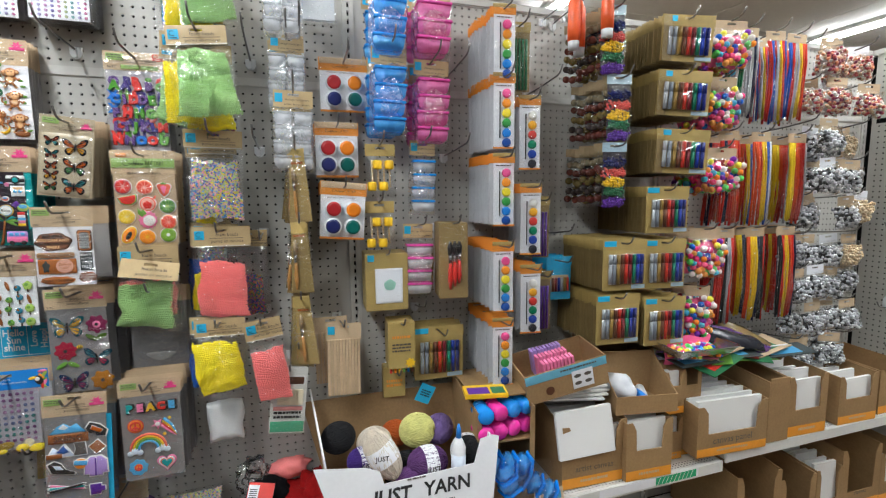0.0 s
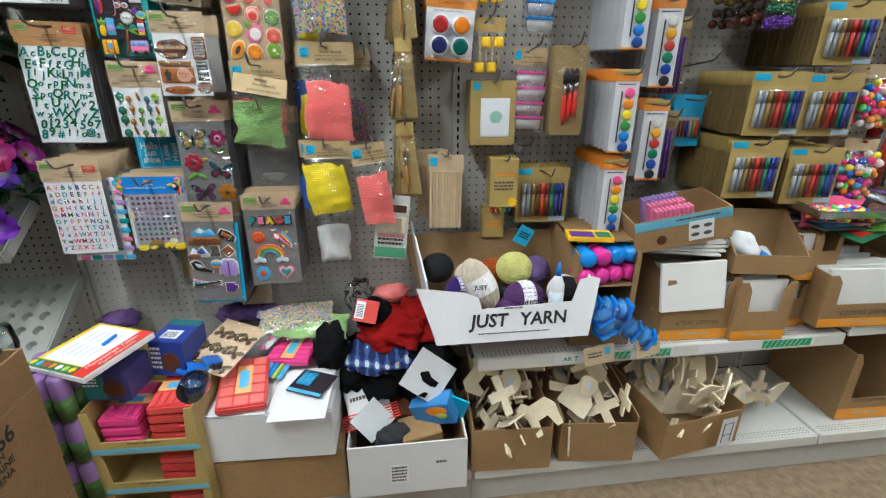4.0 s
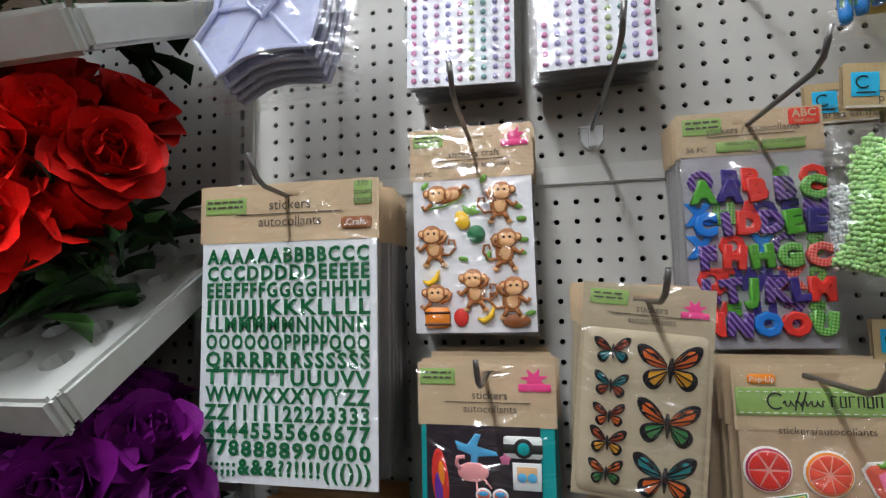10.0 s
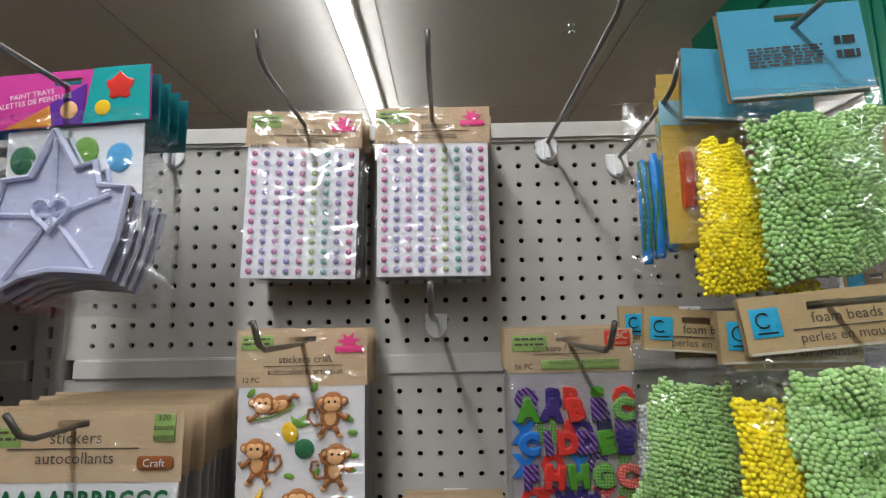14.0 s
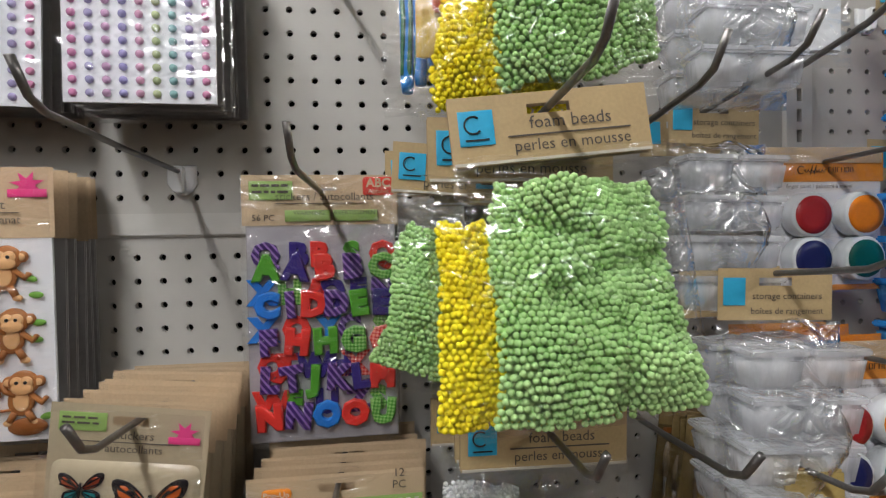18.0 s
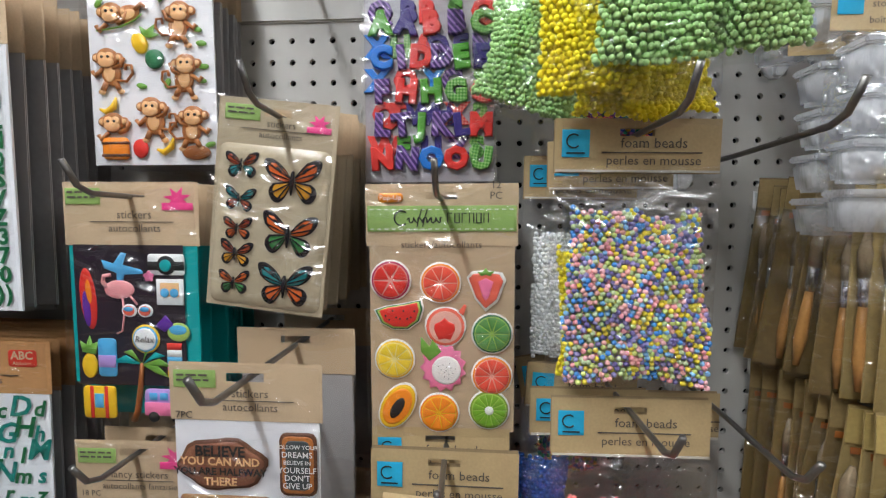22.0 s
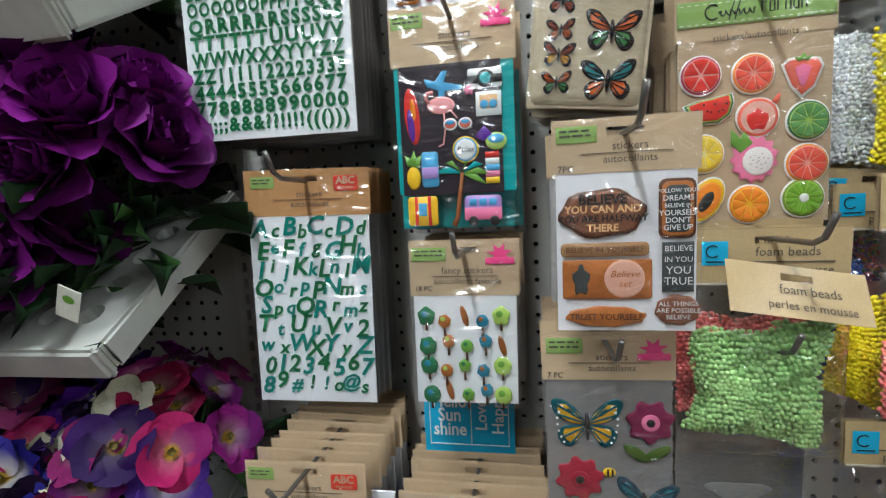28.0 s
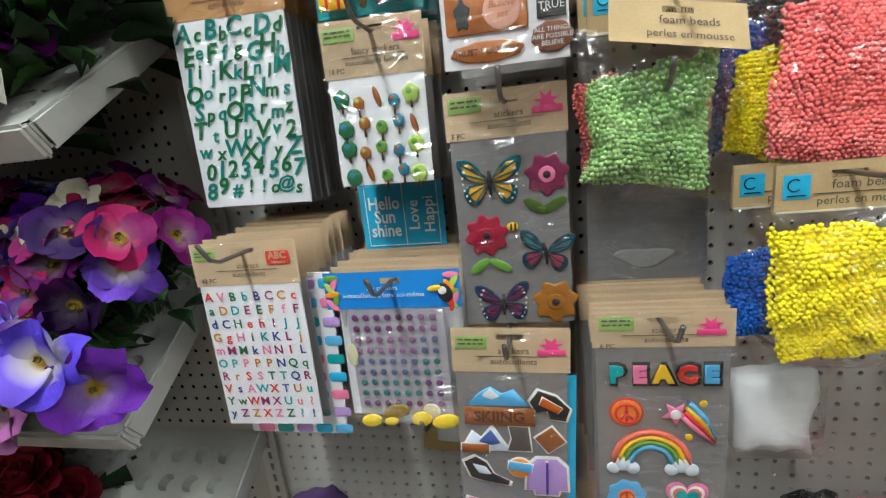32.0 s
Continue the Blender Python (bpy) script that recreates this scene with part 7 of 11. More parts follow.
FOL = [mat("silk_leaf", (0.009, 0.030, 0.008), 0.6, var=0.35, scale=40, bump=0.2, obvar=0.3, spec=0.25), mat("silk_leaf_light", (0.05, 0.13, 0.03), 0.45, var=0.3, scale=40, bump=0.2, obvar=0.3)]
LEAVES = [leaf_mesh(0.062, FOL[0]), leaf_mesh(0.085, FOL[0]), leaf_mesh(0.066, FOL[0]), leaf_mesh(0.06, FOL[1])]
STEM = mat("plastic_stem", (0.05, 0.12, 0.03), 0.5)
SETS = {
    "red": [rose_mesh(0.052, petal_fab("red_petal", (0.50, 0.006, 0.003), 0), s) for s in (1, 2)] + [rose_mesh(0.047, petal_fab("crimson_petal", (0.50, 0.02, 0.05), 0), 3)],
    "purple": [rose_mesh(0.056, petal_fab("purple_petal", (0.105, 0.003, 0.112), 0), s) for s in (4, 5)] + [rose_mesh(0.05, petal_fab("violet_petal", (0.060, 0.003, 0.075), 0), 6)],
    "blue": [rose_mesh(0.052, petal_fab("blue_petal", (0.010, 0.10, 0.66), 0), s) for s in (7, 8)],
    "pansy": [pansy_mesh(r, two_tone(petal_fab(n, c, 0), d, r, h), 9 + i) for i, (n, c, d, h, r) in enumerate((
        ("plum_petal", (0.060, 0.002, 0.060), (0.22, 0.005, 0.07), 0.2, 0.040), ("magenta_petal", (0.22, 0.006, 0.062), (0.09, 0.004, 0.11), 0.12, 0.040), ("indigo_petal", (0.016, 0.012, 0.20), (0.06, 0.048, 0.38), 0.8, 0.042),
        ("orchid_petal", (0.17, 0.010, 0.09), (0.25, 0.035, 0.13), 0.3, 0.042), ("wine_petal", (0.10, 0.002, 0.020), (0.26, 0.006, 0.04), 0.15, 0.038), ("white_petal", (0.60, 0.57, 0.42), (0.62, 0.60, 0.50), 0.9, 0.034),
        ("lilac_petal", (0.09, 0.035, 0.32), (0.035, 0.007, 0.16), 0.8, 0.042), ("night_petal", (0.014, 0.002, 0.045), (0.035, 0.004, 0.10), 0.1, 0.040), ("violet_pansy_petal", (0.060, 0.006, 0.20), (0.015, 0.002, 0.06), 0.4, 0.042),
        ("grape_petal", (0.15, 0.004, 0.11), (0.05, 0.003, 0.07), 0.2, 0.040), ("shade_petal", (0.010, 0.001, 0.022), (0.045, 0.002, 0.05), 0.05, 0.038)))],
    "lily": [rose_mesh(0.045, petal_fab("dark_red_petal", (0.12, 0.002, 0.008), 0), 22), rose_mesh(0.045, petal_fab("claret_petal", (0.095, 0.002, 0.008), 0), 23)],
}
EYE = mesh_of(puff(bmesh.new(), ell(0, 0, 0.0042, 0.0042, 9, wob=0.2), 0.003), "flower_eye", mat("flower_eye", (0.12, 0.09, 0.01), 0.7))


def aim(p, d, spin):
    """A pose at p whose z axis looks along d."""
    return Matrix.Translation(p) @ Vector(d).to_track_quat("Z", "Y").to_matrix().to_4x4() @ pose(0, 0, 0, 0, 0, spin)


NAMES = {"red": "bunch of bright red artificial roses with dark leaves", "purple": "bunch of deep purple artificial roses on a tray", "blue": "bunch of vivid blue artificial roses on the top tray", "pansy": "bunch of purple, pink and white artificial pansies", "lily": "bunch of pink lilies and dark red artificial flowers"}


def bunch(kind, x, y, z, n, R, H, seed, squash=1.0, eye=False, leafy=1.35):
    """Blooms over a dome above a bundle of stems, with leaves below and between."""
    rnd = random.Random(seed)
    th = thing("flower_bunch", NAMES[kind], "artificial flowers", pose(x, y, z), "artificial flower bunches")
    for k in range(n):
        a = k * 2.39996 + rnd.uniform(-0.2, 0.2)
        r = math.sqrt((k + 0.5) / n)
        d = Vector((r * math.cos(a), r * math.sin(a) * 0.9, math.sqrt(max(0.05, 1 - r * r * 0.85))))
        d = (Matrix.Rotation(radians(34), 3, "X") @ d).normalized()
        p = Vector((0, 0, H * 0.35)) + Vector((d.x * R, d.y * R * squash, d.z * R * 0.95))
        p += Vector((rnd.uniform(-1, 1), rnd.uniform(-1, 1), rnd.uniform(-1, 1))) * 0.012
        me = rnd.choice(SETS[kind])
        ob = mesh_ob("bloom", me, None, th)
        ob.matrix_basis = aim(p, d, rnd.uniform(0, 360)) @ Matrix.Diagonal((*[rnd.uniform(0.85, 1.15)] * 3, 1))
        if eye:
            e = mesh_ob("flower_eye", EYE, None, ob)
            e.matrix_basis = pose(0, 0, 0.009, 90, 0, 0)
        if k % 2 == 0:
            part("stem", tube([(0, 0.02, -0.02), p * 0.5, p - d * 0.012], 0.0022, 5), STEM, th)
    low = 0.09 if leafy > 2 else 0.0
    for k in range(int(n * leafy)):
        a = rnd.uniform(0, 2 * math.pi)
        d = Vector((math.cos(a), math.sin(a) - 0.35, rnd.uniform(-0.45, 0.35))).normalized()
        p = Vector((d.x * R * 0.75, d.y * R * 0.7 * squash, H * 0.12 + rnd.uniform(0, 0.5) * R - low * rnd.random()))
        ob = mesh_ob("leaf", rnd.choice(LEAVES), None, th)
        ob.matrix_basis = Matrix.Translation(p) @ d.to_track_quat("Y", "Z").to_matrix().to_4x4() @ pose(0, 0, 0, 0, rnd.uniform(-50, 50), 0)
    return th


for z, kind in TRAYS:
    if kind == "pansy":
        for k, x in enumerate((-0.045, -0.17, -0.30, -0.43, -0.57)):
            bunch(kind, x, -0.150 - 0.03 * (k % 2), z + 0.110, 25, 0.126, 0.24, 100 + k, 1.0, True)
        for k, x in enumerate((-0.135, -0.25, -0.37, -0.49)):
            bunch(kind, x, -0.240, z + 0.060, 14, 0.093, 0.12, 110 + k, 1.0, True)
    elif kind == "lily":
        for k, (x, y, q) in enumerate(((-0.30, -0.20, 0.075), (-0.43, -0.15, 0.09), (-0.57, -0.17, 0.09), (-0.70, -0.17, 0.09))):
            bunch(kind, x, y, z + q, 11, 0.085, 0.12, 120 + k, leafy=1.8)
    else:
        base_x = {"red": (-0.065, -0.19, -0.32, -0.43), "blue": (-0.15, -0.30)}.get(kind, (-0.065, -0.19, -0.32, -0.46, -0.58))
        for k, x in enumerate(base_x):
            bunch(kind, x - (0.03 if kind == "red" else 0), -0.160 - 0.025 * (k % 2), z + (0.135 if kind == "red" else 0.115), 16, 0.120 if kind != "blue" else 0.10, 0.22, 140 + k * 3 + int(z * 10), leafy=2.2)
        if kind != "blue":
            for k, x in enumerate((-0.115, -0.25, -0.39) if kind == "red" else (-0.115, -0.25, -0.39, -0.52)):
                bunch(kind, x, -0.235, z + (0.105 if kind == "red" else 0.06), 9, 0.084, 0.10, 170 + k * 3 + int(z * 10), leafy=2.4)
# leaves that spill over the plates of the trays, by their open end
for z, kind in TRAYS[1:4]:
    rl = random.Random(int(z * 100))
    th = thing("leaf_spray", "dark green artificial leaves spilling over a flower tray", "artificial leaves", pose(0, 0, z), "artificial leaf sprays")
    for k in range(34):
        y = rl.uniform(-0.262, -0.06)
        ob = mesh_ob("leaf", rl.choice(LEAVES), None, th)
        ob.matrix_basis = pose(rl.uniform(-0.20, -0.035), y, 0.035 + (y + 0.275) * math.tan(SLOPE) + rl.uniform(0.0, 0.05), math.degrees(SLOPE) + rl.uniform(-25, 25), rl.uniform(-35, 35), rl.uniform(-170, 10))
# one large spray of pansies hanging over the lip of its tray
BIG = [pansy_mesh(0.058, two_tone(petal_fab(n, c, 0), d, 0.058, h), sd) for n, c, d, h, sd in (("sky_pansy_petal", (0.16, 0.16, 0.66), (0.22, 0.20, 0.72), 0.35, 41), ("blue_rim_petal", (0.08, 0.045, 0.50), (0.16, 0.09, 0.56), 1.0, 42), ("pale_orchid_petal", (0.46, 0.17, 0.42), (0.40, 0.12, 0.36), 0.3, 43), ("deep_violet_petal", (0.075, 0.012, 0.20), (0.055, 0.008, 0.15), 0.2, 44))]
th = thing("flower_bunch", "large blue, lilac and orchid pansies over the tray's lip", "artificial flowers", pose(-0.026, -0.305, 1.000), "artificial flower bunches")
for k, (q, x, y, z, d, sc) in enumerate(((1, 0.012, -0.014, 0.018, (0.25, -0.85, 0.45), 0.92), (0, -0.070, 0.000, 0.030, (-0.2, -0.8, 0.6), 1.0), (2, -0.060, -0.010, -0.042, (-0.1, -0.9, 0.2), 1.0), (3, 0.050, 0.002, -0.026, (0.5, -0.75, 0.1), 0.95), (3, -0.02, 0.012, 0.058, (0.1, -0.6, 0.8), 0.75))):
    ob = mesh_ob("bloom", BIG[q], None, th)
    ob.matrix_basis = aim((x, y, z), d, 70 * k) @ Matrix.Diagonal((sc, sc, sc, 1))
    e = mesh_ob("flower_eye", EYE, None, ob)
    e.matrix_basis = pose(0, 0, 0.011, 90, 0, 0)
    part("stem", tube([(0.0, 0.08, -0.02), (x * 0.5, y + 0.05, z * 0.4), (x, y + 0.012, z)], 0.0022, 5), STEM, th)
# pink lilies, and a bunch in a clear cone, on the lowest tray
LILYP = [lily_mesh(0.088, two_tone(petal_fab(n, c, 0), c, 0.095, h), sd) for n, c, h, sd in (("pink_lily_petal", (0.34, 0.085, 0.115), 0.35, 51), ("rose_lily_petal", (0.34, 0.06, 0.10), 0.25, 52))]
for x, y, z, d, q in ((-0.470, -0.245, 0.745, (0.25, -0.75, 0.6), 0), (-0.375, -0.20, 0.785, (0.3, -0.4, 0.85), 1), (-0.62, -0.23, 0.76, (0.2, -0.7, 0.7), 0), (-0.52, -0.27, 0.655, (0.3, -0.9, 0.2), 1)):
    th = thing("flower_bunch", "open pink artificial lily with a yellow throat", "artificial flowers", pose(x, y, z), "artificial flower bunches")
    ob = mesh_ob("bloom", LILYP[q], None, th)
    ob.matrix_basis = aim((0, 0, 0), d, 25 * q)
    part("stem", tube([(0, 0, 0), (0.0, 0.03, -0.06), (0.0, 0.05, 0.60 - z)], 0.003, 6), STEM, th)
th = thing("flower_wrap", "clear shiny cone wrapped round dark red flowers", "flower wrap", pose(-0.315, -0.275, 0.655, 0, 68, 20))
bm = bmesh.new()
rows = []
for j in range(7):
    v = j / 6
    rows.append([bm.verts.new(((0.016 + 0.055 * v) * (1 + 0.10 * math.sin(5 * a + 3 * v)) * math.cos(a), (0.016 + 0.055 * v) * (1 + 0.10 * math.sin(4 * a)) * math.sin(a), -0.11 + 0.20 * v)) for a in [2 * math.pi * i / 20 for i in range(20)]])
for r0, r1 in zip(rows, rows[1:]):
    for i in range(20):
        bm.faces.new((r0[i], r0[(i + 1) % 20], r1[(i + 1) % 20], r1[i]))
noshadow(part("wrap_film", bm, FILM_BAG, th, smooth=True))
# price tags on the stems
TAGM = mat("tag_paper", (0.80, 0.82, 0.74), 0.4)
for x, y, z, a in ((0.000, -0.290, 1.315, 30), (-0.02, -0.262, 0.985, -20), (-0.10, -0.28, 1.665, 10)):
    tg = thing("price_tag", "small white paper tag on an artificial flower stem", "tag", pose(x, y, z, 25, a, 15), "flower tags")
    boxp("paper", -0.011, 0.011, -0.0004, 0.0004, -0.02, 0.02, TAGM, tg)
    shape("tag_print", ell(0, 0.006, 0.006, 0.005, 10), LEAF, tg, 0.0003, -0.0006)

# ---- bay one to two: brushes, clear jars, finger paints ----
WOOD = mat("pale_wood", (0.58, 0.43, 0.27), 0.55, var=0.15, scale=30, bump=0.1, obvar=0.1)
PLY = mat("plywood", (0.86, 0.75, 0.55), 0.6, var=0.12, scale=18, bump=0.1, obvar=0.1)
CHROME = mat("ferrule", (0.7, 0.7, 0.7), 0.2, metal=1.0, var=0.05, bump=0)
BRISTLE = mat("bristle", (0.50, 0.42, 0.30), 0.7, var=0.2, scale=80, bump=0.2)
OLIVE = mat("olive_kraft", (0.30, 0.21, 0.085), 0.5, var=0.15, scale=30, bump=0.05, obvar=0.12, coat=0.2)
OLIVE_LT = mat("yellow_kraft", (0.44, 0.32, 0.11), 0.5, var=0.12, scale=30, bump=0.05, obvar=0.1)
HONEY = mat("honey_handle", (0.42, 0.17, 0.04), 0.35, var=0.15, scale=30)


def brush(parent, x, y, z, L, w, handle=None, tip=None, lean=0.0):
    """A flat paint brush: handle, ferrule, bristles."""
    c, s = math.cos(lean), math.sin(lean)

    def P(t):
        return (x + s * t, y, z - c * t)
    part("handle", tube([P(L), P(L * 0.8), P(L * 0.6), P(L * 0.45)], [w * 0.22, w * 0.5, w * 0.42, w * 0.3], 8), handle or HONEY, parent, smooth=True)
    part("ferrule", tube([P(L * 0.46), P(L * 0.28)], [w * 0.33, w * 0.45], 8), CHROME, parent, smooth=True)
    part("bristle_tip", tube([P(L * 0.285), P(L * 0.12), P(0)], [w * 0.45, w * 0.55, w * 0.2], 8), tip or BRISTLE, parent, smooth=True)
    for q in (0.43, 0.40):
        part("ferrule_ring", tube([P(L * q), P(L * (q - 0.014))], w * 0.44, 8), CHROME, parent, smooth=True)


PALE_HANDLE = mat("pale_handle", (0.50, 0.25, 0.075), 0.35, var=0.15, scale=30)
TAN_BRISTLE = mat("tan_bristle", (0.30, 0.22, 0.13), 0.7, var=0.25, scale=90, bump=0.2)
# one kraft sleeve in two tones: shade and film sheen put into the colour
SLEEVE_SHADE = mat("sleeve_shade", (0.20, 0.135, 0.05), 0.34, var=0.2, scale=25, bump=0.1, obvar=0.22, coat=0.25)
SLEEVE_SHEEN = mat("sleeve_sheen", (0.34, 0.245, 0.095), 0.34, var=0.15, scale=25, bump=0.1, obvar=0.12, coat=0.25)
for bi, (x, z, n) in enumerate(((1.043, 1.592, 11), (1.046, 1.392, 11), (1.042, 1.180, 7))):
    rb = random.Random(bi)
    for k in range(n):
        y = -0.195 + k * 0.0168
        th = thing("brush_pack", "wooden paint brush on an olive kraft card in a clear pouch", "brush pack", hang(x + 0.004 * math.sin(k * 1.7) + rb.uniform(-0.004, 0.004), y, z + rb.uniform(-0.009, 0.006), rb.uniform(-22, -10), rb.uniform(-4, 4) + 0.4 * k), "paint brush packs")
        # front three packs get the sheen tone, those behind the shaded one, bands too
        w_, sleeve = (rb.uniform(0.029, 0.033), SLEEVE_SHEEN) if k < 3 else (rb.uniform(0.025, 0.030), SLEEVE_SHADE)
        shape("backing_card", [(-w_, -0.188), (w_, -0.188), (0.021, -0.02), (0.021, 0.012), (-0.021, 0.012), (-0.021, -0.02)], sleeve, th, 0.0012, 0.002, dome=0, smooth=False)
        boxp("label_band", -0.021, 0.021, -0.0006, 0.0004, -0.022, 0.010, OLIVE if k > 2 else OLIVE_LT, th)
        boxp("brand_strip", -0.016, 0.016, -0.0014, -0.0008, -0.031, -0.025, mat("rust_print", (0.36, 0.11, 0.02), 0.5), th)
        brush(th, -0.010 + rb.uniform(-0.006, 0.006), -0.007, -0.040, 0.138, rb.choice((0.0085, 0.010, 0.012)), PALE_HANDLE, TAN_BRISTLE, lean=rb.uniform(-0.06, 0.02))
        noshadow(sheet("wrapper", -w_ - 0.001, w_ + 0.001, -0.19, -0.02, FILM, th, 0.012, 5, 9, -0.004, 0.004, 90 + k + 13 * bi))
    hook(x, z - 0.004, 0.24)
hook(0.942, 1.620, 0.245, 0.010)
hook(0.944, 1.372, 0.225, -0.008)
hook(0.930, 1.875, 0.235, 0.025)
hook(1.068, 1.915, 0.23, 0.035)
hook(1.03, 1.02, 0.19)

CLEAR = plastic("clear_plastic", (0.92, 0.93, 0.95), 0.60, 0.04)
CLEAR_BLUE = plastic("blue_plastic", (0.10, 0.46, 0.95), 0.45, 0.06)
CLEAR_PINK = plastic("pink_plastic", (0.95, 0.25, 0.58), 0.45, 0.06)
FROST = mat("frosted_plastic", (0.70, 0.72, 0.74), 0.3, var=0.05, bump=0.05, coat=0.3)


def jar_pack(x, y, z, w, label, m, lid, rows, r, cols=1, hd=0.045, group="storage container packs", rz=-3, back=2):
    """Columns of little square lidded cases in a clear bag under a kraft header."""
    for q in range(back + 1):
        th = thing("container_pack", label, "storage containers", hang(x - 0.006 * q, y + q * 0.046, z - 0.012 - 0.003 * q, rz + 2 * q, 1.5 * (-1) ** q), group)
        header(th, w, hd, material=KRAFT_GOLD)
        shape("logo_patch", rect(-w / 2 + 0.004, -w / 2 + 0.024, -0.020, 0.004), LOGO_BLUE, th, 0.0004, -0.0008, dome=0)
        if q == 0:
            text("storage containers", 0.0085, 0.010, -0.012, GREYINK, th)
            text("boîtes de rangement", 0.0080, 0.010, -0.025, GREYINK, th)
        H = r * 1.55
        for j in range(rows):
            for i in range(cols):
                cx, zz = (i - (cols - 1) / 2) * r * 2.05 + 0.002 * math.sin(j * 2 + i), 0.002 - hd - (j + 0.5) * H - 0.004
                hw = w * 0.44 if cols == 1 else r * 0.95
                bm = box(bmesh.new(), cx - hw, cx + hw, -r * 1.5, -0.004, zz - H * 0.44, zz + H * 0.26)
                for v in bm.verts:
                    if v.co.z < zz:
                        v.co.x = cx + (v.co.x - cx) * 0.86
                        v.co.y = -r * 0.8 + (v.co.y + r * 0.8) * 0.84
                bmesh.ops.bevel(bm, geom=list(bm.edges), offset=r * 0.13, segments=2, affect="EDGES")
                jr = noshadow(part("case", bm, m, th, smooth=True))
                boxp("lid", cx - hw - 0.001, cx + hw + 0.001, -r * 1.55, -0.003, zz + H * 0.27, zz + H * 0.43, lid, jr, r * 0.07)
        if q == 0:
            noshadow(sheet("bag", -w / 2 - 0.004, w / 2 + 0.004, -hd - rows * H - 0.012, 0.012 - hd, FILM_JAR, th, 1.75 * r, 10, 14, -0.004, 0.009, 30 + q))
    hook(x, z - 0.016, max(0.2, -y + 0.09))


jar_pack(1.034, -0.100, 1.930, 0.093, "clear stacking jars in a bag under a kraft header", CLEAR, CLEAR, 4, 0.024, 2, back=1)
jar_pack(1.045, -0.160, 1.765, 0.104, "clear stacking jars in a crumpled bag, hung low", CLEAR, CLEAR, 4, 0.025, 2, back=1)
jar_pack(1.030, -0.130, 2.090, 0.098, "clear storage jars at the top of the board", CLEAR, CLEAR, 3, 0.024, 2, back=1)
jar_pack(1.317, -0.150, 1.905, 0.105, "bright blue lidded jars in a clear bag", CLEAR_BLUE, plastic("blue_lid", (0.04, 0.40, 0.94), 0.2), 4, 0.0305, 1, back=2)
jar_pack(1.317, -0.160, 2.085, 0.105, "bright blue lidded jars hung at the top", CLEAR_BLUE, plastic("blue_lid", (0.04, 0.40, 0.94), 0.2), 3, 0.0305, 1, back=2)
jar_pack(1.450, -0.150, 2.095, 0.115, "hot pink lidded jars in a clear bag at the top", CLEAR_PINK, plastic("pink_lid", (0.95, 0.12, 0.52), 0.2), 3, 0.0315, 1, back=2)
jar_pack(1.452, -0.130, 1.885, 0.110, "hot pink lidded jars in a clear bag", CLEAR_PINK, plastic("pink_lid", (0.95, 0.12, 0.52), 0.2), 4, 0.0305, 1, back=2)
jar_pack(1.423, -0.120, 1.645, 0.080, "clear jars with blue lids in a column", CLEAR, plastic("blue_lid", (0.04, 0.40, 0.94), 0.2), 4, 0.026, 1, back=0)
jar_pack(1.405, -0.120, 1.388, 0.095, "clear jars with hot pink lids in a column", CLEAR, plastic("pink_lid", (0.95, 0.12, 0.52), 0.2), 4, 0.026, 1, back=0)
# resealable bags beside the jars at the top
th = thing("bag_pack", "pack of clear resealable bags under a kraft header", "bag pack", hang(1.125, -0.10, 2.080, -4), "storage container packs")
header(th, 0.10, 0.042)
text("resealable bags\nsac refermable", 0.008, 0.008, -0.012, GREYINK, th)
boxp("bag_stack", -0.045, 0.045, -0.004, 0.004, -0.105, -0.03, FROST, th, 0.003)
noshadow(sheet("wrapper", -0.05, 0.05, -0.12, 0.01, FILM_BAG, th, 0.008, 6, 8, -0.006, 0.005, 33))
hook(1.125, 2.070, 0.24)

POT = [rgb("pot_" + n, *c, 0.35) for n, c in (("red", (0.42, 0.02, 0.025)), ("orange", (0.80, 0.22, 0.01)), ("navy", (0.012, 0.018, 0.11)), ("green", (0.0, 0.10, 0.085)))]
for x0, x1, z0, z1, y, roll, nb in ((1.121, 1.266, 1.730, 1.890, -0.062, 0, 0), (1.098, 1.225, 1.530, 1.690, -0.128, 0, 3), (1.108, 1.240, 1.350, 1.516, -0.168, 4, 4)):
    th, c = base("finger_paint_pack", x0, x1, z0, z1, y, "white card with four round pots of finger paint", "finger paints", hh=0.038, hm=ORANGE, body=PAPER, group="finger paint packs", back=nb, roll=roll, rz=-2, seed=int(z0 * 10))
    c.rect("top_kraft", 0.02, 0.0, 0.98, 0.11, KRAFT, 0.0004)
    c.rect("foot_band", 0.02, 0.955, 0.98, 0.995, ORANGE, 0.0006)
    scribble(th, -0.032, 0.036, -0.013, 0.010, INK, -0.0016)
    c.text("4", 0.88, 0.05, 0.009, WHITE_INK)
    c.text("finger paint / peinture à mains", 0.45, 0.27, 0.0065, GREYINK)
    for k in range(4):
        u, v = 0.30 + 0.42 * (k % 2), 0.47 + 0.30 * (k // 2)
        q = c.p(u, v)
        pt = part("pot", lathe([(0.0225, 0.0), (0.0245, 0.003), (0.0245, 0.016), (0.0225, 0.018)], 22, axis="y", at=(q[0], 0.0, q[1])), FROST, th, smooth=True)
        part("paint", lathe([(0.0205, 0.0165), (0.0205, 0.0188), (0.012, 0.0186)], 22, axis="y", at=(q[0], 0.0, q[1])), POT[k], pt, smooth=True)

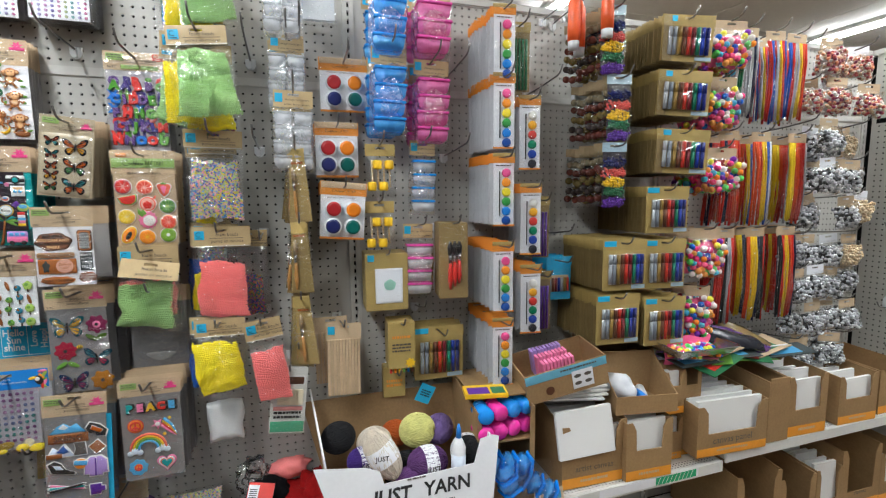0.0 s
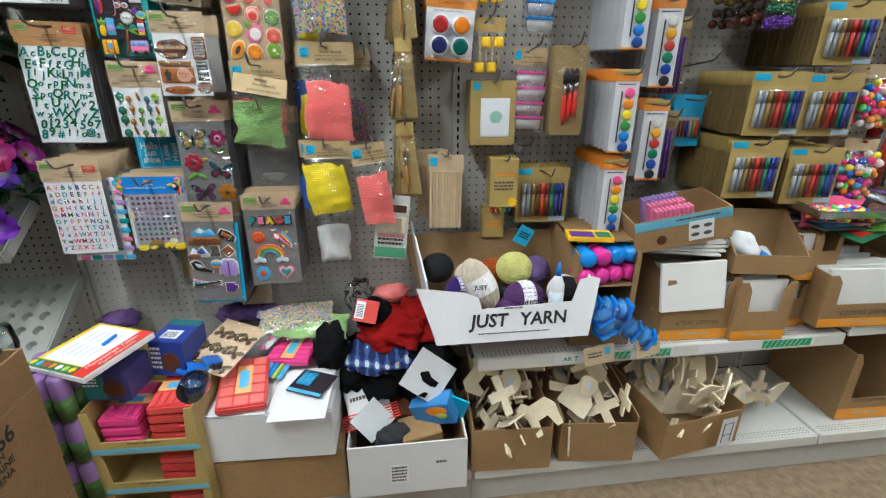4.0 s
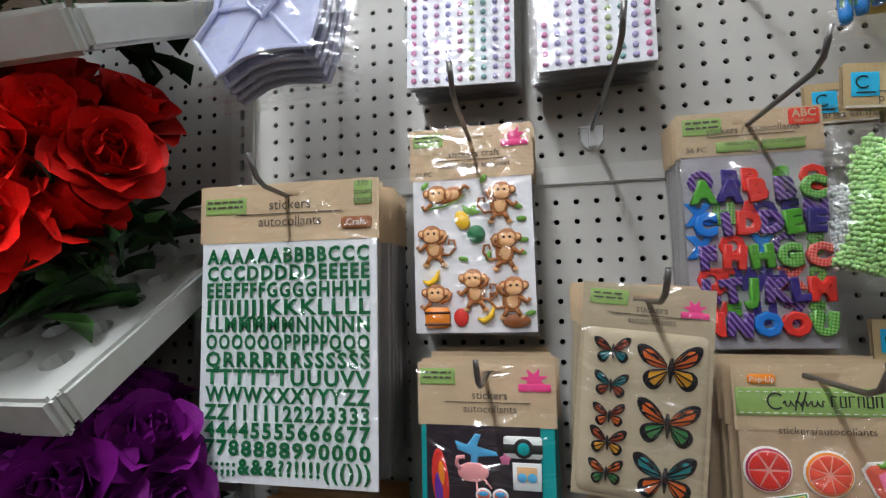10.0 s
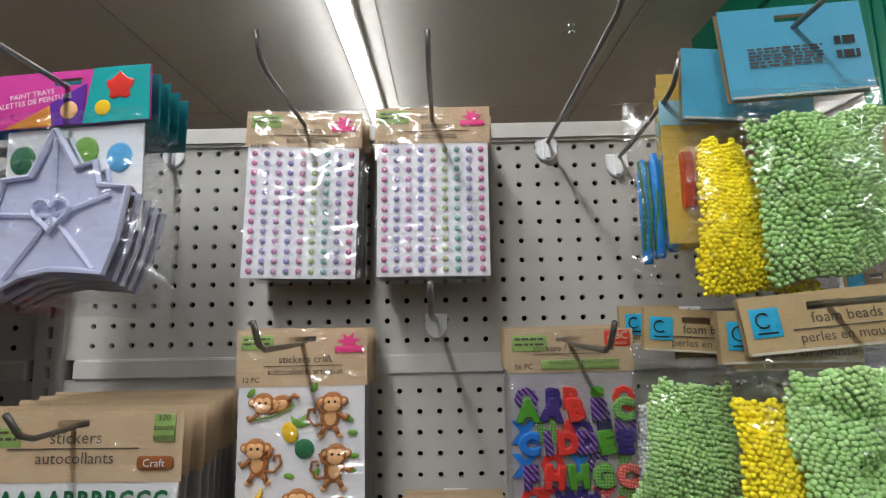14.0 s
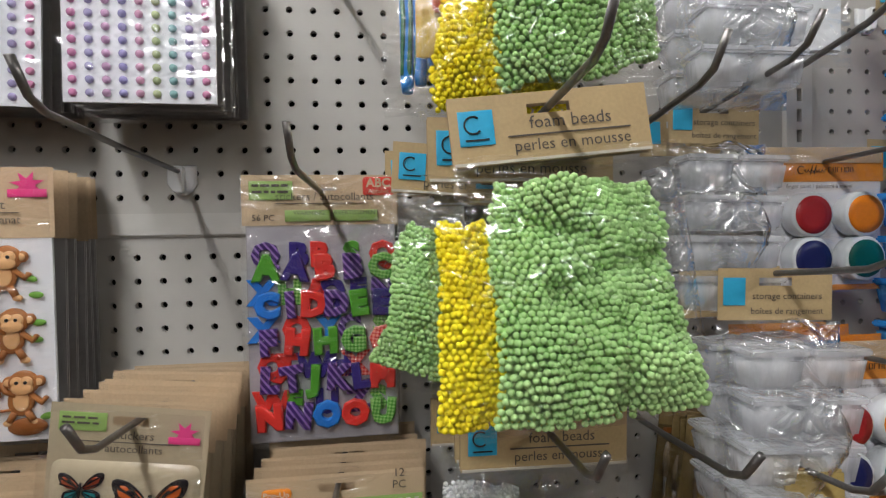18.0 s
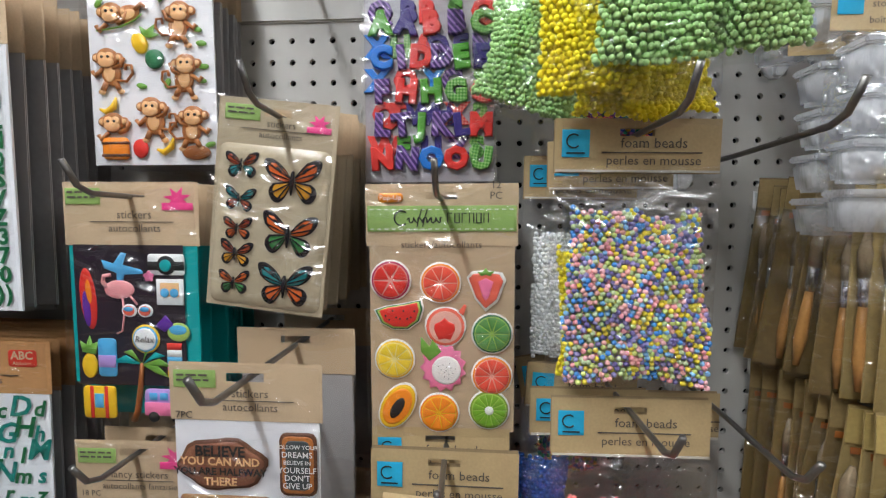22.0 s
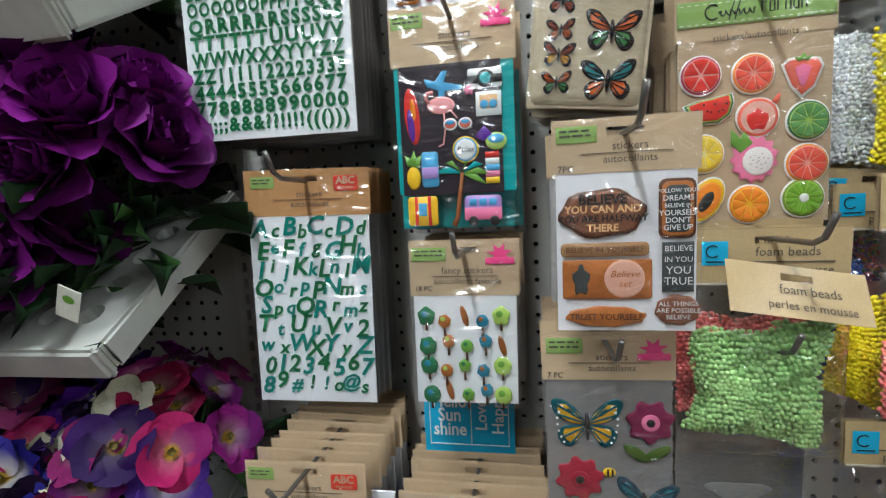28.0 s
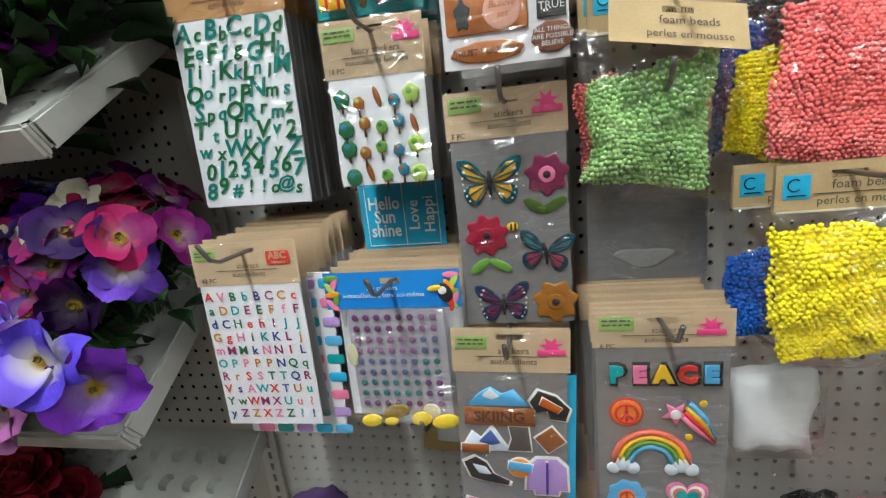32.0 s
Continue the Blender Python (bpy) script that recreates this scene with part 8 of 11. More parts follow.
# ---- bay two ----
def sponge_pack(x, z):
    th = thing("sponge_pack", "yellow sponge dabbers with wooden sticks in clear wrapping", "sponge pack", hang(x, -0.15, z - 0.012, -5), "sponge packs")
    header(th, 0.088, 0.035, material=OLIVE_LT)
    for k in range(4):
        xx = -0.026 + k * 0.017
        part("stick", tube([(xx, -0.008, -0.035), (xx + 0.003, -0.010, -0.115)], 0.003, 6), WOOD, th, smooth=True)
        part("sponge", lathe([(0.012, 0), (0.0135, 0.006), (0.0135, 0.022), (0.011, 0.026)], 12, at=(xx, -0.012, -0.062 if k % 2 else -0.125)), YEL, th, smooth=True)
    noshadow(sheet("wrapper", -0.046, 0.046, -0.145, -0.02, FILM_BAG, th, 0.016, 8, 10, -0.008, 0.006, int(z * 100)))
    hook(x, z - 0.016, 0.21)


sponge_pack(1.284, 1.628)
sponge_pack(1.278, 1.460)
# stamp pad boxes
th = thing("stamp_pack", "olive kraft stamp box with a white card and pale green disc", "stamp pack", hang(1.296, -0.155, 1.290, -3, 0))
part("box", box(bmesh.new(), -0.065, 0.065, -0.0, 0.115, -0.165, 0.012, 0.002), OLIVE_LT, th)
shape("card", rect(-0.036, 0.048, -0.142, -0.034), PAPER, th, 0.003, -0.0008, dome=0)
shape("disc", ell(0.008, -0.085, 0.018, 0.017, 18, wob=0.06), rgb("mint_print", 0.36, 0.62, 0.50), th, 0.0006, -0.0042)
shape("logo_patch", rect(-0.058, -0.038, -0.012, 0.008), LOGO_BLUE, th, 0.0004, -0.0008, dome=0)
noshadow(sheet("wrapper", -0.066, 0.066, -0.166, 0.012, FILM_SOFT, th, 0.004, 6, 8, -0.006, 0.002, 3))
hook(1.296, 1.283, 0.20)
# red brushes
th = thing("brush_pack", "red-handled paint brush set in a kraft sleeve", "brush pack", hang(1.500, -0.19, 1.380, -8), "paint brush packs")
part("sleeve", box(bmesh.new(), -0.045, 0.045, 0.0, 0.10, -0.225, 0.012, 0.002), OLIVE, th)
for k in range(3):
    brush(th, -0.012 + k * 0.014, -0.007, -0.045, 0.15 - 0.01 * k, 0.016, RED, rgb("black_bristle", 0.02, 0.015, 0.015, 0.6))
noshadow(sheet("wrapper", -0.047, 0.047, -0.226, 0.01, FILM, th, 0.012, 6, 10, -0.005, 0.004, 5))
hook(1.500, 1.374, 0.245)
# wooden craft sticks, pencils, markers
th = thing("craft_stick_pack", "bundle of pale wooden craft sticks under a kraft header", "craft sticks", hang(1.158, -0.190, 1.095, -2, 1))
header(th, 0.100, 0.052)
shape("logo_patch", rect(-0.046, -0.026, -0.02, 0.004), LOGO_BLUE, th, 0.0004, -0.0008, dome=0)
for k in range(11):
    boxp("stick", -0.047 + k * 0.0086, -0.0392 + k * 0.0086, -0.004, 0.010, -0.205, -0.035, WOOD, th, 0.001)
th2 = thing("craft_stick_pack", "bundle of pale wooden craft sticks hung behind another", "craft sticks", hang(1.125, -0.12, 1.10, -2, 0))
header(th2, 0.100, 0.052)
for k in range(11):
    boxp("stick", -0.047 + k * 0.0086, -0.0392 + k * 0.0086, -0.004, 0.010, -0.195, -0.035, WOOD, th2, 0.001)
hook(1.155, 1.088, 0.245)
th = thing("pencil_box", "small kraft pencil carton with orange print and a yellow flower", "pencil box", hang(1.335, -0.170, 1.075, -4))
part("carton", box(bmesh.new(), -0.042, 0.042, 0.0, 0.09, -0.135, 0.012, 0.002), OLIVE_LT, th)
bars(th, -0.03, 0.03, -0.045, -0.030, 1, ORANGE, -0.001, 4)
bars(th, -0.03, 0.028, -0.085, -0.055, 3, GREYINK, -0.001, 5)
shape("flower_print", ell(0.026, -0.118, 0.014, 0.014, 24, wob=0.25, k=8), YEL, th, 0.0005, -0.0008)
for k in range(6):
    part("pencil_tip", lathe([(0.004, 0), (0.004, 0.02)], 8, at=(-0.034 + k * 0.0136, 0.01, -0.15)), (RED, ORG, YEL, LEAF, BLUE, DBROWN)[k], th)
hook(1.335, 1.066, 0.21)
th = thing("pencil_box", "small kraft pencil carton hanging low on its hook", "pencil box", hang(1.325, -0.09, 0.905, -4))
part("carton", box(bmesh.new(), -0.036, 0.036, 0.0, 0.05, -0.09, 0.012, 0.002), OLIVE_LT, th)
bars(th, -0.026, 0.026, -0.06, -0.03, 2, ORANGE, -0.001, 4)
hook(1.325, 0.898, 0.18)

PENC = [rgb("pen_" + n, *c, 0.3) for n, c in (("silver", (0.42, 0.44, 0.46)), ("grey", (0.30, 0.32, 0.36)), ("gold", (0.36, 0.22, 0.05)), ("brown", (0.16, 0.05, 0.02)), ("red", (0.62, 0.04, 0.02)), ("maroon", (0.20, 0.01, 0.02)), ("green", (0.01, 0.20, 0.11)), ("blue", (0.01, 0.04, 0.36)), ("navy", (0.01, 0.02, 0.18)))]


def marker_pack(x, y, z, w, h, n, yb, rz, label, bright=False, group="marker packs", roll=0):
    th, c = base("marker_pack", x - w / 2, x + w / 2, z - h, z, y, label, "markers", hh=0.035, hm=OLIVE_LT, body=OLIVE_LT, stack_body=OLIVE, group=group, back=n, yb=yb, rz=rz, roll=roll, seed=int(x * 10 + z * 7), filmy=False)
    shape("logo_patch", rect(-w / 2 + 0.006, -w / 2 + 0.05, -0.010, 0.008), LOGO_BLUE, th, 0.0004, -0.0006, dome=0)
    c.rect("foot_patch", 0.66, 0.88, 0.97, 0.96, rgb("pale_blue_print", 0.45, 0.60, 0.72), 0.0004)
    k = 9
    for i in range(k):
        u = 0.16 + i * 0.70 / (k - 1)
        q, q2 = c.p(u, 0.28), c.p(u, 0.85)
        pn = part("marker", tube([(q2[0], -0.006, q2[1]), (q[0], -0.006, q[1] - 0.03)], w * 0.036, 8), PENC[i] if not bright else rgb("pen_white", 0.66, 0.68, 0.72), th, smooth=True)
        part("cap", tube([(q[0], -0.006, q[1] - 0.032), (q[0], -0.006, q[1])], w * 0.038, 8), PENC[i], pn, smooth=True)
    shape("blister", rect(-w * 0.40, w * 0.42, 0.012 - h * 0.88, 0.012 - h * 0.25, 0.008), FILM_SOFT, th, 0.012, -0.0006, dome=0).visible_shadow = False
    return th


marker_pack(1.470, -0.122, 1.050, 0.170, 0.180, 4, -0.03, -3, "kraft card with a row of coloured markers in a blister")
M2 = "kraft blister card of coloured markers in a long row of packs"
for x, z, w, h, rz, br in ((2.290, 2.055, 0.175, 0.150, -18, False), (2.285, 1.880, 0.185, 0.150, -16, False), (2.290, 1.690, 0.185, 0.150, -16, False), (2.235, 1.500, 0.165, 0.160, -6, False)):
    marker_pack(x, -0.275, z, w, h, 17, -0.02, rz, M2, br, roll=3 if rz < -10 else 0)
for x, z in ((2.070, 1.326), (2.235, 1.322), (2.050, 1.144), (2.245, 1.120)):
    marker_pack(x, -0.275, z, 0.165, 0.172, 15, -0.03, -5, M2)

# watercolour strips
WC = [rgb("cake_" + n, *c, 0.4) for n, c in (("pink", (0.85, 0.10, 0.32)), ("orange", (0.90, 0.32, 0.02)), ("yellow", (0.88, 0.72, 0.03)), ("green", (0.05, 0.34, 0.06)), ("blue", (0.02, 0.25, 0.72)), ("navy", (0.01, 0.08, 0.36)))]
WC2 = [rgb("cake_white", 0.75, 0.74, 0.70), rgb("cake_amber", 0.90, 0.45, 0.02), rgb("cake_red", 0.62, 0.04, 0.03), rgb("cake_jade", 0.0, 0.22, 0.10), rgb("cake_royal", 0.01, 0.06, 0.40), rgb("cake_black", 0.02, 0.02, 0.03)]


def watercolour(x, y, z, w, h, n, cakes, rz=-8):
    th, c = base("watercolour_pack", x - w / 2, x + w / 2, z - h, z, y, "narrow white card of six round watercolour cakes and a brush", "watercolours", hh=0.03, hm=ORANGE, body=PAPER, stack_body=mat("frosted_sleeve", (0.62, 0.62, 0.64), 0.25, var=0.08, scale=30), group="watercolour packs", back=n, yb=-0.02, rz=rz, seed=int(z * 20), filmy=False)
    c.rect("top_band", 0.0, 0.0, 1.0, 0.05, OLIVE_LT, 0.0004)
    c.rect("foot_band", 0.0, 0.975, 1.0, 1.0, ORANGE, 0.0006)
    bars(th, -w * 0.35, w * 0.35, -0.030, -0.024, 1, GREYINK, -0.001, 6)
    for k in range(6):
        q = c.p(0.60, 0.27 + k * 0.13)
        part("cake", lathe([(0.0135, 0), (0.0135, 0.005), (0.009, 0.0065)], 14, axis="y", at=(q[0], 0, q[1])), cakes[k], th, smooth=True)
    c.line("brush", [(0.30, 0.25), (0.30, 0.86)], 0.0018, INK, 0.003)
    noshadow(sheet("wrapper", -w / 2, w / 2, 0.012 - h, 0.012, FILM_SOFT, th, 0.006, 4, 10, -0.006, 0.002, 4))


for z in (2.030, 1.836, 1.602, 1.332, 1.092):
    watercolour(1.645, -0.240, z, 0.070, 0.222 if z < 1.9 else 0.215, 9, WC)
for x, z in ((1.745, 1.782), (1.752, 1.512), (1.755, 1.252)):
    watercolour(x, -0.215, z, 0.072, 0.228, 6, WC2)
# slim packs of dark brushes and violet pencils beside them
for x, y, z, mm in ((1.712, -0.20, 2.000, DLEAF), (1.825, -0.14, 1.470, PURP), (1.835, -0.14, 1.215, PURP)):
    th, c = base("pencil_pack", x - 0.038, x + 0.038, z - 0.21, z, y, "kraft pack of slim dark pencils in a row", "pencil pack", hh=0.03, hm=OLIVE_LT, body=OLIVE, group="pencil packs", back=4, rz=-8, seed=int(z * 9))
    for k in range(5):
        part("pencil", tube([(-0.022 + k * 0.011, -0.005, -0.04), (-0.022 + k * 0.011, -0.005, -0.19)], 0.0042, 6), mm, th, smooth=True)
th, c = base("pastel_pack", 1.86, 1.96, 1.105, 1.260, -0.13, "blue and kraft box of oil pastels in a row", "pastels", hh=0.03, hm=LOGO_BLUE, body=LOGO_BLUE, group="pencil packs", back=2, rz=-5, seed=2)
c.rect("window", 0.12, 0.42, 0.88, 0.80, KRAFT, 0.0006)
for k in range(7):
    part("pastel", tube([(-0.034 + k * 0.0112, -0.006, -0.062), (-0.034 + k * 0.0112, -0.006, -0.11)], 0.0045, 6), PENC[(k * 2 + 1) % 9], th, smooth=True)

# bead strips and tubes of paint
NAVY, CORALB = rgb("glass_navy", 0.015, 0.02, 0.12, 0.25), rgb("glass_coral", 0.70, 0.10, 0.09, 0.25)
SEEDS = mixed("seed_mix", [(0.05, 0.035, 0.03), (0.16, 0.11, 0.03), (0.02, 0.02, 0.03), (0.12, 0.03, 0.02), (0.06, 0.05, 0.045), (0.20, 0.16, 0.10)], 0.22)
for x, z in ((2.015, 2.065), (2.045, 1.856), (2.035, 1.642)):
    th, c = base("bead_strip", x - 0.042, x + 0.042, z - 0.205, z, -0.25, "narrow card of glossy seed beads in five colours", "bead strip", hh=0.03, hm=rgb("pale_blue_card", 0.45, 0.58, 0.66), body=BLACKC, group="seed bead strips", back=0, rz=-10, seed=int(z * 30))
    rb = random.Random(int(z * 50))
    for k in range(8):
        t2 = thing("bead_strip", "clear strip of dark glass seed beads behind the front one", "bead strip", hang(x + rb.uniform(-0.004, 0.004), -0.225 + k * 0.026, z - 0.012 + rb.uniform(-0.008, 0.004), rb.uniform(-22, -4), rb.uniform(-3, 3)), "seed bead strips")
        header(t2, 0.080, 0.028, material=KRAFT_DARK)
        bm = bmesh.new()
        for j in range(5):
            for i in range(3):
                bmesh.ops.create_icosphere(bm, subdivisions=2, radius=1.0, matrix=Matrix.Translation((-0.026 + i * 0.026 + rb.uniform(-0.004, 0.004), -0.003, -0.044 - j * 0.031 + rb.uniform(-0.004, 0.004))) @ Matrix.Diagonal((0.014, 0.006, 0.0125, 1)))
        part("bead_rows", bm, SEEDS, t2, smooth=True)["kind"] = "stuff"
        if k % 2 == 0:
            noshadow(sheet("wrapper", -0.042, 0.042, -0.195, -0.015, FILM, t2, 0.008, 4, 8, -0.006, 0.004, 200 + k))
    for k, mm in enumerate((NAVY, CORALB, YEL, DLEAF, PURP)):
        v = 0.24 + k * 0.155
        (xa, za), (xb, zb) = c.p(0.06, v), c.p(0.94, v + 0.145)
        bead_mass("bead_fill", [(xa, za), (xb, za), (xb, zb), (xa, zb)], -0.002, 0.0042, mm, th, 0.007, k)
for x, z, y in ((1.905, 2.060, -0.20), (1.945, 2.052, -0.17), (1.985, 2.085, -0.26)):
    th = thing("paint_tube", "bright orange tube of paint with a white cap hanging down", "paint tube", hang(x, y, z, -8), "paint tubes")
    part("tube", lathe([(0.019, -0.100), (0.020, -0.06), (0.018, 0.02), (0.006, 0.05)], 14), rgb("orange_tube", 0.90, 0.13, 0.03, 0.35), th, smooth=True)
    part("cap", lathe([(0.017, -0.125), (0.018, -0.101)], 14), FROST, th, smooth=True)
    hook(x, z + 0.03, -y + 0.03)

# ---- bay three: pom-poms, chenille stems, silver bits ----
POM = mixed("pompom_mix", [(0.90, 0.05, 0.22), (0.95, 0.26, 0.02), (0.92, 0.85, 0.08), (0.16, 0.70, 0.16), (0.02, 0.14, 0.62), (0.95, 0.12, 0.30), (0.22, 0.03, 0.42), (0.95, 0.40, 0.10), (0.88, 0.80, 0.78), (0.10, 0.50, 0.75)], 0.85)
for x, z, w, h in ((2.545, 2.085, 0.15, 0.165), (2.520, 1.890, 0.13, 0.185), (2.525, 1.640, 0.16, 0.165), (2.475, 1.345, 0.15, 0.175), (2.455, 1.135, 0.12, 0.19)):
    for q in range(3):
        th = thing("pompom_bag", "clear bag of neon pom-poms under a kraft header", "pompom bag", hang(x, -0.21 + q * 0.06, z - 0.012, -14, 2 - 3 * q), "pom-pom bags")
        header(th, w * 0.8, 0.04)
        bead_mass("pompom_fill", [(-w / 2, -0.035), (w / 2, -0.035), (w / 2, 0.012 - h), (-w / 2, 0.012 - h)], -0.004, 0.0115, POM, th, 0.024, q)
        noshadow(sheet("bag", -w / 2 - 0.005, w / 2 + 0.005, 0.005 - h, -0.02, FILM_BAG, th, 0.042, 8, 10, -0.006, 0.008, q))
    hook(x, z - 0.018, 0.25)

CHEN = [mat("chenille_" + n, c, 0.85, var=0.35, scale=160, bump=0.6, bscale=700) for n, c in (("red", (0.55, 0.025, 0.015)), ("orange", (0.60, 0.07, 0.012)), ("yellow", (0.75, 0.50, 0.01)), ("navy", (0.012, 0.015, 0.05)), ("silver", (0.42, 0.42, 0.44)), ("green", (0.01, 0.16, 0.06)), ("blue", (0.02, 0.08, 0.40)), ("white", (0.72, 0.72, 0.70)), ("black", (0.015, 0.015, 0.015)))]
CSETS = ((5, 4, 4, 7, 3, 4), (0, 6, 0, 4, 2, 0, 6), (6, 0, 4, 2, 1, 0), (0, 3, 0, 0, 1, 0), (1, 1, 0, 2, 2, 6, 7), (2, 2, 1, 0, 0, 4), (0, 0, 8, 4, 0), (1, 2, 2, 3, 8, 0), (8, 0, 2, 1, 0, 3))
ci = 0
for z, h, xs in ((2.075, 0.325, (2.640, 2.775, 2.885)), (1.705, 0.35, (2.575, 2.735, 2.925)), (1.345, 0.365, (2.580, 2.735, 2.900))):
    for x in xs:
        rc = random.Random(ci)
        for q in range(2):
            th = thing("chenille_pack", "long clear pack of coloured chenille stems under a kraft header", "chenille stems", hang(x + 0.012 * q, -0.20 + q * 0.075, z - 0.012, -8, rc.uniform(-2, 2)), "chenille stem packs")
            header(th, 0.085, 0.04)
            cols = CSETS[ci % 9]
            for k in range(11):
                xx = -0.036 + k * 0.0072
                part("chenille_stem", tube([(xx, -0.005, -0.025), (xx * 0.9 + rc.uniform(-0.004, 0.004), -0.010 - 0.004 * (k % 3), -h * 0.3), (xx * 0.95 + rc.uniform(-0.005, 0.005), -0.010 - 0.004 * (k % 2), -h * 0.65), (xx + rc.uniform(-0.006, 0.006), -0.006, 0.012 - h + rc.uniform(-0.006, 0.02))], rc.uniform(0.0038, 0.0052), 6), CHEN[cols[int(k * len(cols) / 11)]], th, smooth=True)
            noshadow(sheet("wrapper", -0.046, 0.046, 0.008 - h, -0.02, FILM, th, 0.016, 5, 12, -0.006, 0.005, ci))
        hook(x, z - 0.018, 0.24)
        ci += 1

SILV = mixed("silver_mix", [(0.62, 0.62, 0.64), (0.85, 0.85, 0.86), (0.34, 0.34, 0.36), (0.07, 0.07, 0.07), (0.75, 0.75, 0.78), (0.50, 0.50, 0.52)], 0.18)
WARM = mixed("warm_mix", [(0.5, 0.1, 0.1), (0.62, 0.45, 0.3), (0.75, 0.7, 0.65), (0.3, 0.05, 0.1), (0.8, 0.35, 0.2)], 0.35)
WOODB = mixed("wood_bead_mix", [(0.66, 0.50, 0.30), (0.72, 0.58, 0.38), (0.58, 0.42, 0.25)], 0.5)
rs = random.Random(77)
for r, z in enumerate((2.055, 1.905, 1.745, 1.600, 1.455, 1.300, 1.160, 1.010, 0.860)):
    for k, x in enumerate((2.990, 3.085, 3.180, 3.285)):
        mm = WARM if r < 2 else (WOODB if (k == 3 and r in (2, 3, 4, 5)) else SILV)
        th = thing("charm_bag", "small clear bag of %s bits under a card header" % ("red and pink" if mm is WARM else "silver" if mm is SILV else "pale wooden"), "craft bag", hang(x + rs.uniform(-0.02, 0.02), -0.22 + rs.uniform(-0.06, 0.06) + 0.02 * k, z + rs.uniform(-0.015, 0.015), rs.uniform(-25, 0), rs.uniform(-6, 6)), "small craft bags")
        header(th, 0.085, 0.038, material=PAPER if (r + k) % 4 == 3 else KRAFT)
        bead_mass("bit_fill", [(-0.050, -0.03), (0.050, -0.034), (0.054, -0.125), (-0.052, -0.120)], -0.004, 0.0065, mm, th, 0.032, r * 3 + k)
        noshadow(sheet("bag", -0.058, 0.058, -0.134, -0.015, FILM_BAG, th, 0.040, 6, 8, -0.006, 0.009, r + k))
        if k in (0, 3):
            hook(x, z - 0.006, 0.22)
# packs on the gondola that stands across
re_ = random.Random(5)
for r, z in enumerate((2.05, 1.86)):
    for k in range(4):
        th = thing("kraft_pack", "flat kraft craft box hung on the cross gondola", "craft pack", pose(3.60, -0.30 - k * 0.14, z - 0.012, 0, 0, -90), "kraft packs on the cross gondola")
        part("box", box(bmesh.new(), -0.055, 0.055, -0.09, 0.04, -0.165, 0.012, 0.002), KRAFT, th)
        shape("print", rect(-0.03, 0.03, -0.11, -0.05), (GOLDEN, PINKP, DBROWN, PAPER)[k], th, 0.0005, -0.0908, dome=0)
for r, z in enumerate((1.62, 1.45, 1.30, 1.12, 0.95, 0.78)):
    for k in range(3):
        hk = hook(0, 0, 0.18)
        hk.matrix_world = pose(3.655, -0.22 - 0.19 * k - 0.04 * (r % 2), z, 0, 0, -90)
for y, z in ((-0.24, 0.98), (-0.40, 1.30)):
    th = thing("clear_spool", "clear plastic spool hanging on the cross gondola", "craft pack", pose(3.58, y, z, 0, 0, -90), "kraft packs on the cross gondola")
    part("spool", lathe([(0.03, -0.05), (0.035, -0.04), (0.035, 0.04), (0.03, 0.05)], 14, axis="x"), FROST, th, smooth=True)
hook(1.53, 1.86, 0.24)
hook(1.53, 1.61, 0.24)
hook(1.845, 1.83, 0.22)
hook(1.90, 1.335, 0.22)
hook(1.42, 1.10, 0.14)

# ---- cartons and what lies on the shelves ----
WCARD = mat("white_carton", (0.74, 0.74, 0.76), 0.5, var=0.04, scale=10, bump=0.05)
BAND = rgb("orange_band", 0.82, 0.33, 0.03, 0.5)
CANVAS = mat("canvas_white", (0.80, 0.79, 0.77), 0.8, var=0.03, scale=300, bump=0.1, bscale=900)


def panel(name, pts, t, material, parent, y=0.0, label=""):
    """An upright card cut to an outline of (x, z), t thick, its front at y."""
    bm = bmesh.new()
    a = [bm.verts.new((x, y, z)) for x, z in pts]
    b = [bm.verts.new((x, y + t, z)) for x, z in pts]
    n = len(pts)
    bm.faces.new(a)
    bm.faces.new(b[::-1])
    for k in range(n):
        j = (k + 1) % n
        bm.faces.new((a[j], a[k], b[k], b[j]))
    bmesh.ops.recalc_face_normals(bm, faces=bm.faces)
    return part(name, bm, material, parent, label)


def side(name, pts, t, material, parent, x=0.0):
    """The same across: an outline of (y, z), its face at x."""
    ob = panel(name, pts, t, material, parent)
    ob.matrix_basis = Matrix(((0, -1, 0, x), (1, 0, 0, 0), (0, 0, 1, 0), (0, 0, 0, 1)))
    return ob


